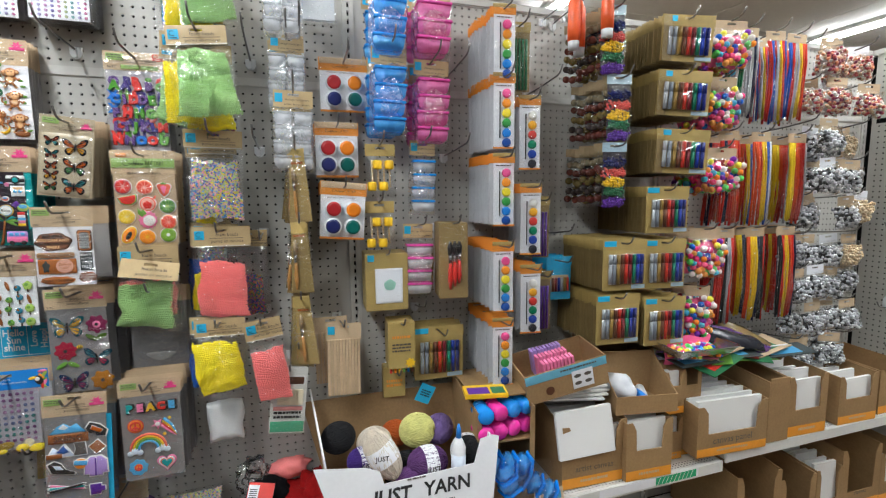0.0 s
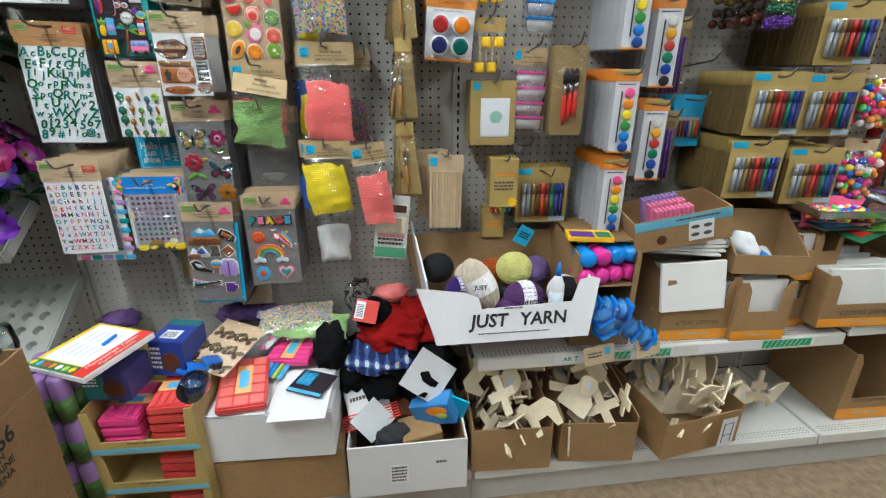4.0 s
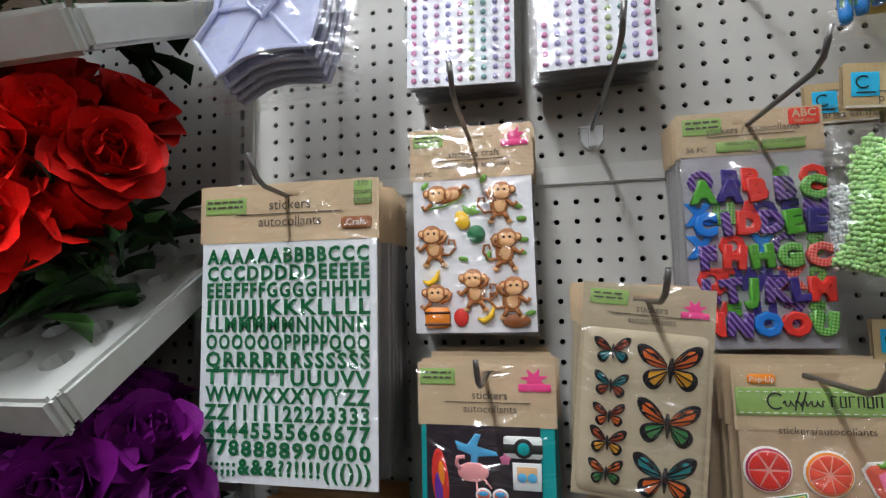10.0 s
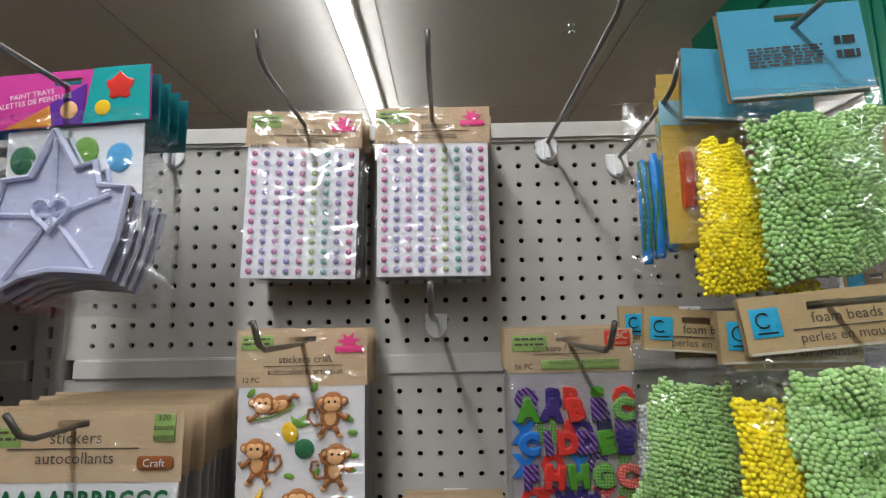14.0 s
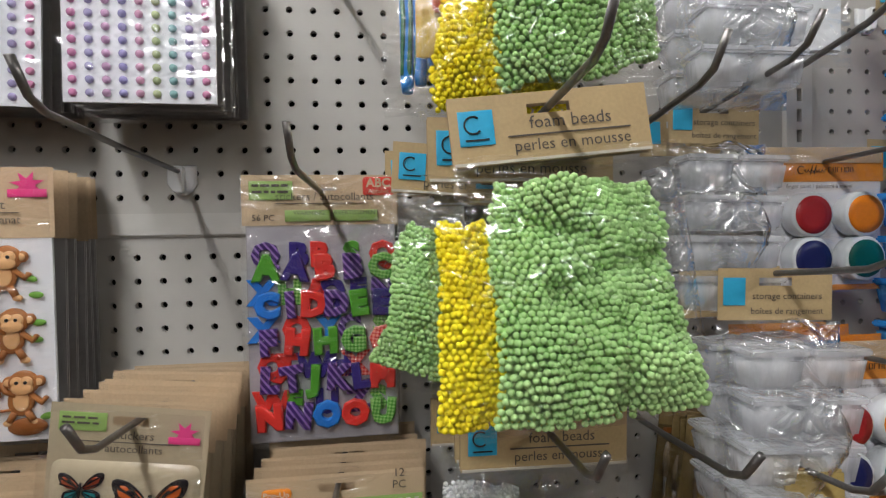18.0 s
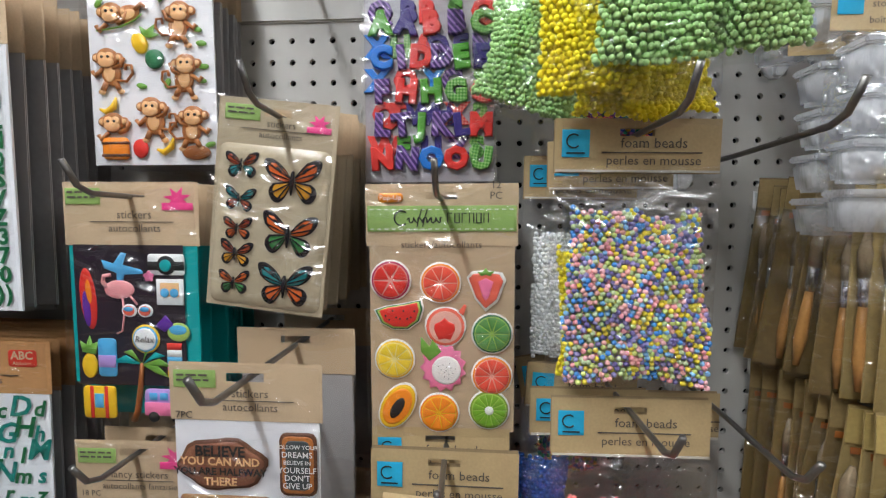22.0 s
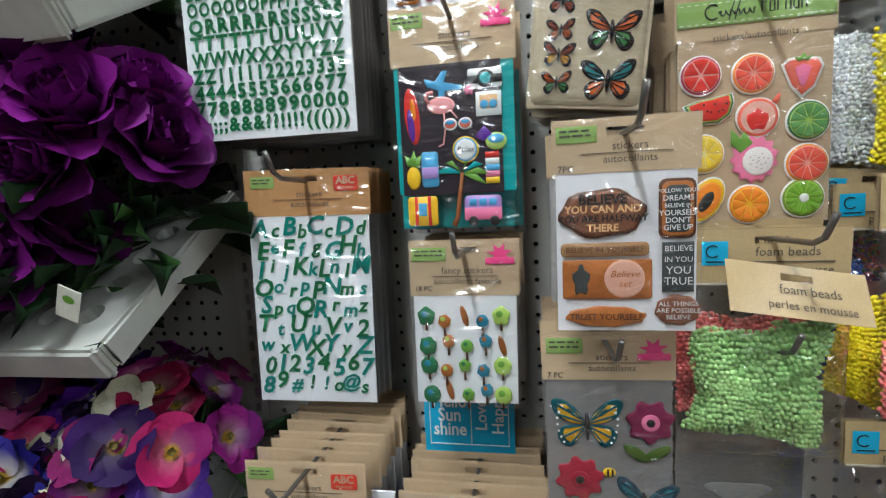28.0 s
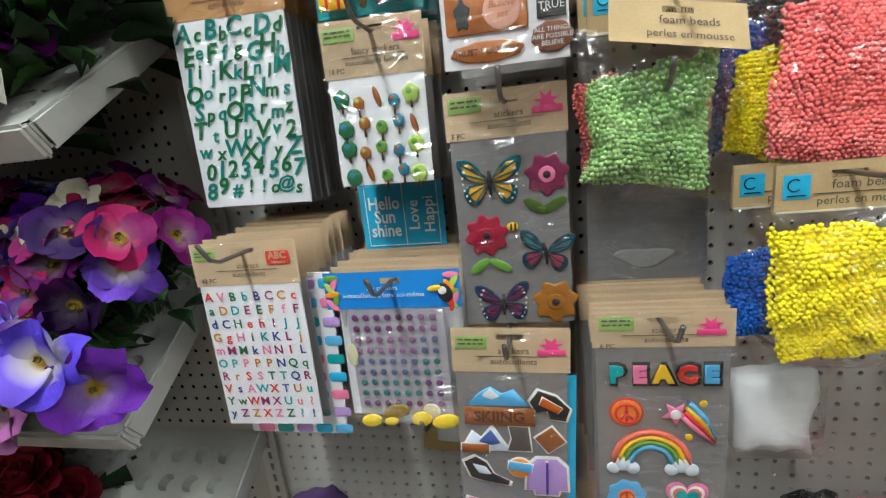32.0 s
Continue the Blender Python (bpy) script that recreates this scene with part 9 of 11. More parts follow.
def display_box(x, y, z, w, d, h, low, label, m=CORR, rz=0.0, band=True, words="", group="cardboard display boxes", fill=None, n=6, notch=0.16, back_h=None):
    """A shelf carton: high back, sloping sides, a front cut low in the middle. Its origin is the middle of the front foot."""
    th = thing("display_box", label, "display box", pose(x, y, z, 0, 0, rz), group)
    t = 0.004
    nx = w * notch
    panel("front", [(-w / 2, 0), (w / 2, 0), (w / 2, h * 0.92), (w / 2 - nx * 0.6, h * 0.92), (w / 2 - nx, h * 0.80), (w / 2 - nx * 1.1, low), (-w / 2 + nx * 1.1, low), (-w / 2 + nx, h * 0.80), (-w / 2 + nx * 0.6, h * 0.92), (-w / 2, h * 0.92)], t, m, th)
    bh = back_h or h
    panel("back", rect(-w / 2, w / 2, 0, bh), t, m, th, d - t)
    for s in (-1, 1):
        side("side", [(t, 0), (d - t, 0), (d - t, bh), (t, h * 0.92)], t, m, th, s * w / 2 + (t if s < 0 else 0))
    boxp("floor", -w / 2 + t, w / 2 - t, t, d - t, 0.0, t, m, th)
    if band:
        shape("band", rect(-w / 2 + 0.001, w / 2 - 0.001, 0.001, h * 0.16), BAND, th, 0.0004, -0.0006, dome=0)
        bars(th, -w * 0.22, w * 0.22, h * 0.05, h * 0.12, 1, KRAFT, -0.0014, 3)
    if words:
        text(words, min(0.034, w * 0.12), 0, h * 0.28, GREYINK, th)
    if fill:
        rf = random.Random(int(x * 100))
        for k in range(n):
            yy = 0.012 + k * (d - 0.03) / n
            ob = boxp("canvas", -w / 2 + 0.010 + rf.uniform(0, 0.006), w / 2 - 0.010, 0, 0.012, 0, (fill if isinstance(fill, float) else h * 0.8) * rf.uniform(0.9, 1.03), CANVAS, th)
            ob.matrix_basis = pose(0, yy, t + 0.001, -3, rf.uniform(-1, 1), 0)
    return th


# the white yarn carton, tipped back on the shelf
YM = pose(1.316, -0.434, 0.638, -16, 0, 0)
YB = thing("yarn_box", "white printed carton of yarn balls, tipped back on the shelf", "carton", YM)
w, d, h = 0.424, 0.30, 0.285
panel("front", [(-w / 2, 0), (w / 2, 0), (w / 2 + 0.036, 0.160), (w / 2 + 0.016, 0.166), (w / 2 - 0.020, 0.160), (w / 2 - 0.035, 0.125), (w / 2 - 0.045, 0.100), (-w / 2 + 0.125, 0.092), (-w / 2 + 0.115, 0.125), (-w / 2 + 0.075, 0.140), (-w / 2 - 0.052, 0.158)], 0.005, WCARD, YB)
rt = random.Random(2)
torn = [(0.005, 0), (d, 0), (d, h)]
for k in range(14):
    q = 1 - (k + 1) / 15
    torn.append((0.005 + (d - 0.005) * q, 0.158 + (h - 0.158) * q ** 0.8 + rt.uniform(-0.006, 0.006)))
for s_, pts in ((-1, torn), (1, [(0.005, 0), (d, 0), (d, h), (0.005, 0.162)])):
    ob = side("side", pts, 0.005, WCARD, YB, s_ * w / 2 + (0.002 if s_ < 0 else 0))
    ob.matrix_basis = Matrix(((1, 0, s_ * 0.27, 0), (0, 1, 0, 0), (0, 0, 1, 0), (0, 0, 0, 1))) @ ob.matrix_basis
panel("back", [(-w / 2, 0), (w / 2, 0), (w / 2 + 0.074, h), (-w / 2 - 0.074, h)], 0.005, CORR, YB, d)
boxp("floor", -w / 2 + 0.004, w / 2 - 0.006, 0.006, d, 0.0, 0.005, CORR, YB)
text("JUST", 0.050, -0.070, 0.058, INK, YB, -0.0012, bold=0.028, shear=0.15)
text("YARN", 0.050, 0.082, 0.058, INK, YB, -0.0012, bold=0.022, shear=0.12)
bars(YB, -0.026, 0.026, 0.086, 0.094, 1, GREYINK, -0.0012, 2)
bars(YB, -0.10, 0.10, 0.020, 0.026, 1, GREYINK, -0.0012, 3)


def yarn(name, label, x, y, z, rx, rz_, col, turn, tilt, band=True, seed=0, up=0.0):
    """A wound ball or skein of yarn with a paper band."""
    rnd = random.Random(seed)
    rx, rz_ = rx * 0.90, rz_ * 0.90
    m = mat("yarn_" + name, col, 0.9, var=0.2, scale=60, bump=0.5, bscale=500)
    th = thing("yarn_ball", label, "yarn", YM @ pose(x - 1.335, y + 0.395, z - 0.565, tilt + 10, up, turn), "yarn balls in the carton")
    bm = bmesh.new()
    bmesh.ops.create_uvsphere(bm, u_segments=18, v_segments=12, radius=1.0, matrix=Matrix.Diagonal((rx * 0.97, rz_ * 0.97, rz_ * 0.97, 1)))
    part("core", bm, m, th, smooth=True)
    bm = bmesh.new()
    for k in range(46):
        n = Vector((rnd.gauss(0, 0.35), rnd.gauss(0, 1), rnd.gauss(0, 1))).normalized()
        a = n.orthogonal().normalized()
        b = n.cross(a)
        o = rnd.uniform(-0.35, 0.35)
        q = math.sqrt(1 - o * o)
        pts = [n * o + (a * math.cos(t) + b * math.sin(t)) * q for t in [2 * math.pi * i / 20 for i in range(21)]]
        tube([(p.x * rx, p.y * rz_, p.z * rz_) for p in pts], 0.0017, 4, False, bm)
    part("winding", bm, m, th, smooth=True)["kind"] = "stuff"
    if band:
        bm = bmesh.new()
        N, rows = 24, []
        for xx in (-0.32, -0.1, 0.12, 0.34):
            q = math.sqrt(1 - xx * xx) * 1.035
            rows.append([bm.verts.new((xx * rx, q * rz_ * math.cos(2 * math.pi * k / N), q * rz_ * math.sin(2 * math.pi * k / N))) for k in range(N)])
        for a, b in zip(rows, rows[1:]):
            for k in range(N):
                bm.faces.new((a[k], a[(k + 1) % N], b[(k + 1) % N], b[k]))
        bd = part("paper_band", bm, PAPER, th, smooth=True)
        text("JUST", rz_ * 0.42, 0, rz_ * 0.05, INK, bd, -rz_ * 1.06, bold=0.02).matrix_basis = pose(0, -rz_ * 1.06, 0, 0, -up, 0)
    return th


Yz = SZ2 + 0.01
yarn("cream", "cream yarn skein with a white paper band", 1.258, -0.325, Yz + 0.165, 0.088, 0.047, (0.62, 0.54, 0.44), 0, 0, True, 1, 62)
yarn("cream", "cream yarn ball with no band showing", 1.255, -0.20, Yz + 0.17, 0.06, 0.05, (0.62, 0.54, 0.44), 20, 0, False, 2)
yarn("lemon", "pale yellow ball of soft yarn", 1.385, -0.225, Yz + 0.19, 0.062, 0.056, (0.70, 0.68, 0.25), 10, 0, False, 3)
yarn("plum", "dusky purple yarn ball with a paper band", 1.385, -0.325, Yz + 0.120, 0.066, 0.052, (0.11, 0.04, 0.15), 8, 0, True, 4)
yarn("plum", "dusky purple yarn ball low in the carton", 1.335, -0.330, Yz + 0.085, 0.050, 0.04, (0.16, 0.06, 0.20), 0, 0, False, 5)
yarn("violet", "violet yarn ball with a paper band", 1.205, -0.285, Yz + 0.145, 0.045, 0.042, (0.05, 0.02, 0.17), 15, 0, True, 6)
yarn("black", "black yarn ball with a paper band", 1.515, -0.30, Yz + 0.125, 0.06, 0.055, (0.012, 0.012, 0.014), 80, 0, True, 7)
yarn("black", "black yarn ball deep in the carton", 1.15, -0.20, Yz + 0.20, 0.06, 0.05, (0.012, 0.012, 0.014), 40, 0, False, 8)
yarn("black", "black yarn ball under the others", 1.34, -0.24, Yz + 0.085, 0.075, 0.06, (0.012, 0.012, 0.014), 0, 0, False, 9)
yarn("rust", "rust orange yarn ball behind the cream one", 1.33, -0.15, Yz + 0.175, 0.05, 0.045, (0.48, 0.10, 0.015), 0, 0, False, 10)
yarn("lavender", "lavender yarn skein at the back of the carton", 1.465, -0.185, Yz + 0.175, 0.075, 0.05, (0.20, 0.13, 0.34), 60, -25, False, 11)
yarn("rust", "rust orange yarn ball at the carton's foot", 1.22, -0.34, Yz + 0.06, 0.05, 0.045, (0.30, 0.07, 0.02), 0, 0, False, 12)
th = thing("glue_bottle", "white glue bottle with a blue cap among the yarn", "glue bottle", YM @ pose(0.123, 0.03, 0.045, 10, 3, 0))
part("bottle", lathe([(0.018, 0), (0.02, 0.006), (0.02, 0.105), (0.012, 0.125), (0.007, 0.13)], 16), WCARD, th, smooth=True)
part("cap", lathe([(0.008, 0.13), (0.007, 0.15), (0.003, 0.168)], 12), BLUE, th, smooth=True)
part("label_band", lathe([(0.0205, 0.02), (0.0205, 0.085)], 16), rgb("glue_label", 0.60, 0.66, 0.76), th, smooth=True).scale = (1, 1, 1)
th = thing("hang_tag", "bright blue card tag sticking out of the yarn", "tag", YM @ pose(0.10, 0.23, 0.27, 20, 25, 20))
boxp("card", -0.028, 0.028, -0.001, 0.001, -0.03, 0.03, LOGO_BLUE, th)
bars(th, -0.018, 0.018, -0.012, 0.012, 3, INK, -0.002, 3)

# carton of little jars with a box of crayons on top
th = display_box(1.610, -0.345, SZ2 + 0.003, 0.185, 0.27, 0.325, 0.14, "open kraft carton of blue and pink jar packs", rz=-3, band=False, notch=0.08)
boxp("top_flap", -0.090, 0.090, 0.03, 0.265, 0.326, 0.330, CORR, th)
boxp("shelf_insert", -0.086, 0.086, 0.006, 0.25, 0.195, 0.199, CORR, th)
JB, JP = rgb("blue_tub", 0.02, 0.28, 0.82, 0.2, coat=0.4), rgb("pink_tub", 0.85, 0.04, 0.36, 0.2, coat=0.4)
for r, zz in enumerate((0.290, 0.232)):
    for k in range(4):
        mm = JB if (r == 0 and k != 1) else JP
        q = thing("storage_jar", "round %s plastic jar in an open carton" % ("blue" if mm is JB else "hot pink"), "jar", pose(1.545 + k * 0.046, -0.325 + 0.008 * k, SZ2 + zz, 0, 0, 8 * k), "loose plastic jars")
        part("jar", lathe([(0.022, -0.03), (0.025, -0.02), (0.025, 0.02), (0.021, 0.028)], 16, axis="y"), mm, q, smooth=True)
        part("lid", lathe([(0.0262, -0.042), (0.0262, -0.030), (0.024, -0.028)], 16, axis="y"), mm, q, smooth=True)
for k, (x, y, z, a, e, n) in enumerate(((1.610, -0.375, SZ2 + 0.150, -6, 10, 3), (1.600, -0.385, SZ2 + 0.085, 12, 70, 2), (1.690, -0.385, SZ2 + 0.075, -24, 26, 3))):
    th = thing("container_pack", "row of bright blue square jars in clear film", "storage containers", pose(x, y, z, 0, e, a), "storage container packs")
    for j in range(n):
        q = -0.075 + j * 0.046
        bm = box(bmesh.new(), q, q + 0.036, -0.028, 0.028, -0.028, 0.028)
        bmesh.ops.bevel(bm, geom=list(bm.edges), offset=0.011, segments=3, affect="EDGES")
        jr = part("jar", bm, CLEAR_BLUE, th, smooth=True)
        boxp("lid", q + 0.0365, q + 0.044, -0.029, 0.029, -0.029, 0.029, JB, jr, 0.003)
    noshadow(sheet("wrapper", -0.085, 0.115, -0.036, 0.036, FILM_BAG, th, 0.008, 10, 5, -0.034, 0.006, 60 + k))
for x, z, a, e in ((1.585, SZ2 + 0.010, 6, -4), (1.735, SZ2 + 0.026, 18, 4)):
    th = thing("kraft_card", "loose kraft header card hanging over the shelf edge", "card", pose(x, -0.405, z, -14, e, a), "loose kraft cards")
    boxp("card", -0.048, 0.048, -0.001, 0.001, -0.028, 0.028, KRAFT, th)
    shape("logo_patch", rect(0.018, 0.036, -0.002, 0.020), LOGO_BLUE, th, 0.0004, -0.0014, dome=0)
    bars(th, -0.036, 0.008, -0.010, 0.010, 2, GREYINK, -0.0016, 4)
th = thing("crayon_box", "flat yellow crayon box lying on a carton", "crayon box", pose(1.565, -0.285, SZ2 + 0.340, 0, 0, -12))
boxp("box", -0.065, 0.065, -0.035, 0.035, -0.007, 0.007, YEL, th, 0.001)
boxp("print_panel", -0.055, 0.010, -0.030, 0.015, 0.007, 0.0078, PURP, th)
boxp("print_strip", 0.018, 0.058, -0.030, 0.015, 0.007, 0.0078, DLEAF, th)

# artist canvas boxes on the shelf of bay two
display_box(1.920, -0.350, SZ2 + 0.003, 0.235, 0.31, 0.225, 0.105, "kraft box of artist canvases with white panels", rz=-2, words="artist canvas", fill=0.19, n=8, back_h=0.27)
th = thing("canvas_panel", "large white canvas panel leaning out of its box", "canvas", pose(1.885, -0.366, SZ2 + 0.115, -10, -3, -4), "loose canvas panels")
boxp("board", -0.098, 0.098, 0, 0.014, 0, 0.150, CANVAS, th, 0.002)
display_box(2.110, -0.378, SZ2 + 0.003, 0.175, 0.28, 0.215, 0.10, "narrow kraft box of small canvases", rz=-3, fill=0.19, n=5, notch=0.2)
for z, hh_ in ((SZ2 + 0.003, 0.165), (SZ2 + 0.171, 0.165)):
    display_box(2.268, -0.315, z, 0.078, 0.22, hh_, 0.10, "small kraft box of tiny canvases in a stack", rz=-3, fill=0.14, n=4, notch=0.2)
    display_box(2.352, -0.305, z, 0.082, 0.22, hh_, 0.09, "small kraft box of tiny canvases in a stack", rz=-2, fill=0.12 if z < 0.6 else None, n=4, notch=0.2)
for k in range(4):
    th = thing("canvas_panel", "thin white canvas panels lying flat in a pile", "canvas", pose(1.88 + 0.012 * k, -0.215, SZ2 + 0.276 + 0.010 * k, 2, 3, 5 * k - 10), "loose canvas panels")
    boxp("board", -0.11, 0.11, -0.09, 0.09, 0, 0.008, CANVAS, th, 0.002)
# an opened box of ribbons lying on top
th = thing("open_carton", "tipped kraft and blue carton with pink combs showing", "carton", pose(1.825, -0.345, SZ2 + 0.320, 4, -12, -8))
panel("front", rect(-0.135, 0.135, 0, 0.095), 0.004, CORR, th)
shape("blue_edge", rect(-0.134, 0.134, 0.066, 0.094), rgb("sky_edge", 0.16, 0.45, 0.60), th, 0.0005, -0.0008, dome=0)
shape("print_card", rect(0.015, 0.085, 0.012, 0.072), PAPER, th, 0.0005, -0.0012, dome=0)
for k in range(4):
    shape("print_shape", ell(0.033 + 0.034 * (k % 2), 0.030 + 0.024 * (k // 2), 0.012, 0.006, 12), GREYINK, th, 0.0004, -0.0022)
shape("print_round", ell(-0.06, 0.030, 0.014, 0.014, 16), DBROWN, th, 0.0004, -0.0008)
bars(th, -0.02, 0.10, 0.076, 0.086, 1, GREYINK, -0.0018, 8)
panel("back", rect(-0.135, 0.135, 0, 0.095), 0.004, CORR, th, 0.17)
for s in (-1, 1):
    side("side", rect(0.004, 0.17, 0, 0.095), 0.004, CORR, th, s * 0.135 + (0.004 if s < 0 else 0))
boxp("floor", -0.13, 0.13, 0.004, 0.17, 0, 0.004, CORR, th)
for k in range(3):
    for j in range(9):
        boxp("comb_tooth", -0.06 + j * 0.012, -0.052 + j * 0.012, 0.03 + k * 0.05, 0.06 + k * 0.05, 0.02, 0.104, PINKP if k != 2 else LILAC, th)
th = display_box(2.17, -0.20, SZ2 + 0.003, 0.30, 0.19, 0.40, 0.24, "tall kraft carton standing behind the canvas boxes", rz=-12, notch=0.10, fill=0.30, n=4)
th = thing("open_carton", "shallow kraft tray with glue bottles and white cloth", "carton", pose(2.105, -0.365, SZ2 + 0.222, 0, 1, -8))
panel("front", rect(-0.11, 0.11, 0, 0.06), 0.004, CORR, th)
panel("back", rect(-0.11, 0.11, 0, 0.16), 0.004, CORR, th, 0.15)
for s in (-1, 1):
    side("side", [(0.004, 0), (0.15, 0), (0.15, 0.16), (0.004, 0.06)], 0.004, CORR, th, s * 0.11 + (0.004 if s < 0 else 0))
boxp("floor", -0.105, 0.105, 0.004, 0.15, 0, 0.004, CORR, th)
CLOTH = mat("white_cloth", (0.75, 0.76, 0.80), 0.8, var=0.05, scale=20, bump=0.3)
th = thing("cloth_bundle", "crumpled white cloth bundle in a tray", "cloth", pose(2.06, -0.275, SZ2 + 0.285))
bm = bmesh.new()
bmesh.ops.create_icosphere(bm, subdivisions=3, radius=0.06)
for v in bm.verts:
    v.co *= 1 + 0.35 * noise.noise(v.co * 22)
    v.co.z *= 0.75
part("cloth", bm, CLOTH, th, smooth=True)
for k, (x, y, a) in enumerate(((2.13, -0.30, 80), (2.16, -0.27, 60))):
    th = thing("glue_bottle", "small blue and white glue bottle lying down", "glue bottle", pose(x, y, SZ2 + 0.252, 0, 90, a))
    part("bottle", lathe([(0.016, -0.04), (0.017, 0.02), (0.008, 0.035)], 14), BLUE if k == 0 else WCARD, th, smooth=True)
    part("cap", lathe([(0.008, 0.036), (0.005, 0.055)], 10), WCARD if k == 0 else ORG, th, smooth=True)

# boxes on the shelf of bay three
display_box(2.460, -0.385, SZ3 + 0.003, 0.30, 0.29, 0.195, 0.08, "wide kraft box of small canvas panels", fill=0.19, n=7, rz=-3, words="canvas panel", notch=0.14)
display_box(2.682, -0.380, SZ3 + 0.003, 0.10, 0.28, 0.25, 0.24, "tall plain kraft carton between canvas boxes", band=False, notch=0.05, rz=-2)
display_box(2.835, -0.378, SZ3 + 0.003, 0.19, 0.27, 0.25, 0.10, "kraft box of white stretched canvases", fill=0.22, n=5, rz=-2)
display_box(3.120, -0.375, SZ3 + 0.003, 0.21, 0.27, 0.21, 0.10, "kraft box of crafts near the corner", fill=0.17, n=4, rz=-2)
display_box(3.38, -0.36, SZ3 + 0.003, 0.22, 0.27, 0.20, 0.10, "half-empty kraft box in the corner", fill=None, rz=0)
display_box(2.36, -0.18, SZ3 + 0.003, 0.16, 0.17, 0.36, 0.22, "kraft box of canvases at the back of the shelf", fill=0.28, n=3, rz=-4)
for x, w_, fl, wd in ((2.657, 0.215, None, "small canvas"), (2.865, 0.185, None, ""), (3.040, 0.140, 0.24, ""), (3.228, 0.225, None, "canvas"), (3.445, 0.18, 0.15, "")):
    display_box(x, -0.350, DECK + 0.003, w_, 0.32, 0.30 if w_ > 0.2 else 0.24, 0.09, "kraft canvas box on the base deck", fill=fl, n=8, rz=-2, words=wd, notch=0.16)

# things piled on the boxes of bay three
FOIL = mat("foil", (0.62, 0.63, 0.65), 0.22, metal=1.0, var=0.1, scale=40, bump=0.4)
th = thing("foil_tray", "shallow aluminium foil tray of colourful bits", "foil tray", pose(2.37, -0.275, SZ3 + 0.352, 4, 3, 4))
bm = bmesh.new()
o = rect(-0.15, 0.15, -0.08, 0.08, 0.02)
i = rect(-0.13, 0.13, -0.062, 0.062, 0.018)
vo = [bm.verts.new((a, b, 0.03)) for a, b in o]
vi = [bm.verts.new((a, b, 0.0)) for a, b in i]
for k in range(len(o)):
    j = (k + 1) % len(o)
    bm.faces.new((vo[k], vo[j], vi[j], vi[k]))
bm.faces.new(vi)
part("tray", bm, FOIL, th)
part("rim", tube([(a, b, 0.03) for a, b in o + o[:1]], 0.003, 5), FOIL, th, smooth=True)
cf = bead_mass("bit_fill", [(-0.11, 0.05), (0.11, 0.05), (0.11, -0.05), (-0.11, -0.05)], 0, 0.009, POM, th, 0.012, 4)
cf.matrix_basis = pose(0, 0, 0.004, -90, 0, 0)
rp = random.Random(12)
for k in range(16):
    th = thing("activity_sheet", "printed activity sheet lying askew in a pile", "sheet", pose(2.34 + 0.03 * k + rp.uniform(-0.03, 0.03), -0.25 + rp.uniform(-0.05, 0.06), SZ3 + 0.325 - 0.006 * (k % 6), rp.uniform(-8, 10), rp.uniform(-14, 8), rp.uniform(-50, 40)), "loose activity sheets")
    boxp("paper", -0.09, 0.09, -0.06, 0.06, -0.0012, 0.0012, (PAPER, SLATE, PINKP, DLEAF, LEAF, PURP, KRAFT)[k % 7], th)
    boxp("print_panel", -0.06, 0.05, -0.04, 0.03, 0.0014, 0.0018, (LILAC, SKY, PAPER, RED, PAPER, SLATE, DLEAF)[k % 7], th)
for k, (x, z, mm, a) in enumerate(((2.62, 0.35, "purple_foil", 40), (2.70, 0.34, "bronze_foil", 55), (2.56, 0.36, "dark_foil", 20))):
    col = ((0.12, 0.05, 0.20), (0.22, 0.15, 0.06), (0.03, 0.03, 0.04))[k]
    th = thing("tinsel_pack", "crumpled dark glossy pack lying across the boxes", "craft pack", pose(x, -0.22, SZ3 + z, 0, a * 0.5, -30), "crumpled craft packs")
    bm = bmesh.new()
    bmesh.ops.create_icosphere(bm, subdivisions=3, radius=1.0)
    for v in bm.verts:
        v.co = Vector((v.co.x * 0.15, v.co.y * 0.05, v.co.z * 0.035)) * (1 + 0.3 * noise.noise(v.co * 4 + Vector((k, 0, 0))))
    part("pack", bm, mat(mm, col, 0.25, var=0.3, scale=40, bump=0.5, coat=0.4), th, smooth=True)

# ticket strips on the shelf edges
STRIP_G = rgb("ticket_green", 0.015, 0.40, 0.16, 0.4)
for x0, x1, txt in ((1.46, 1.84, "AR T"), (1.92, 2.32, "")):
    th = thing("ticket_strip", "white shelf ticket strip with green hatching", "ticket strip", pose(x0, -SD - 0.0088, SZ2 - 0.016), "ticket strips")
    boxp("strip", 0, x1 - x0, -0.0006, 0.0, -0.014, 0.014, PAPER, th)
    for a, b in ((0.17, 0.24), (0.26, 0.37)) if txt else ((0.22, 0.39),):
        boxp("green_panel", a, b, -0.0012, -0.0007, -0.013, 0.013, STRIP_G, th)
        bm = bmesh.new()
        q = a + 0.006
        while q < b - 0.012:
            bm.faces.new([bm.verts.new(p) for p in ((q, -0.0018, -0.012), (q + 0.0022, -0.0018, -0.012), (q + 0.014, -0.0018, 0.012), (q + 0.0118, -0.0018, 0.012))])
            q += 0.017
        part("hatching", bm, WHITE_INK, th)
    if txt:
        text(txt, 0.022, 0.05, 0, STRIP_G, th, -0.0016, bold=0.02)

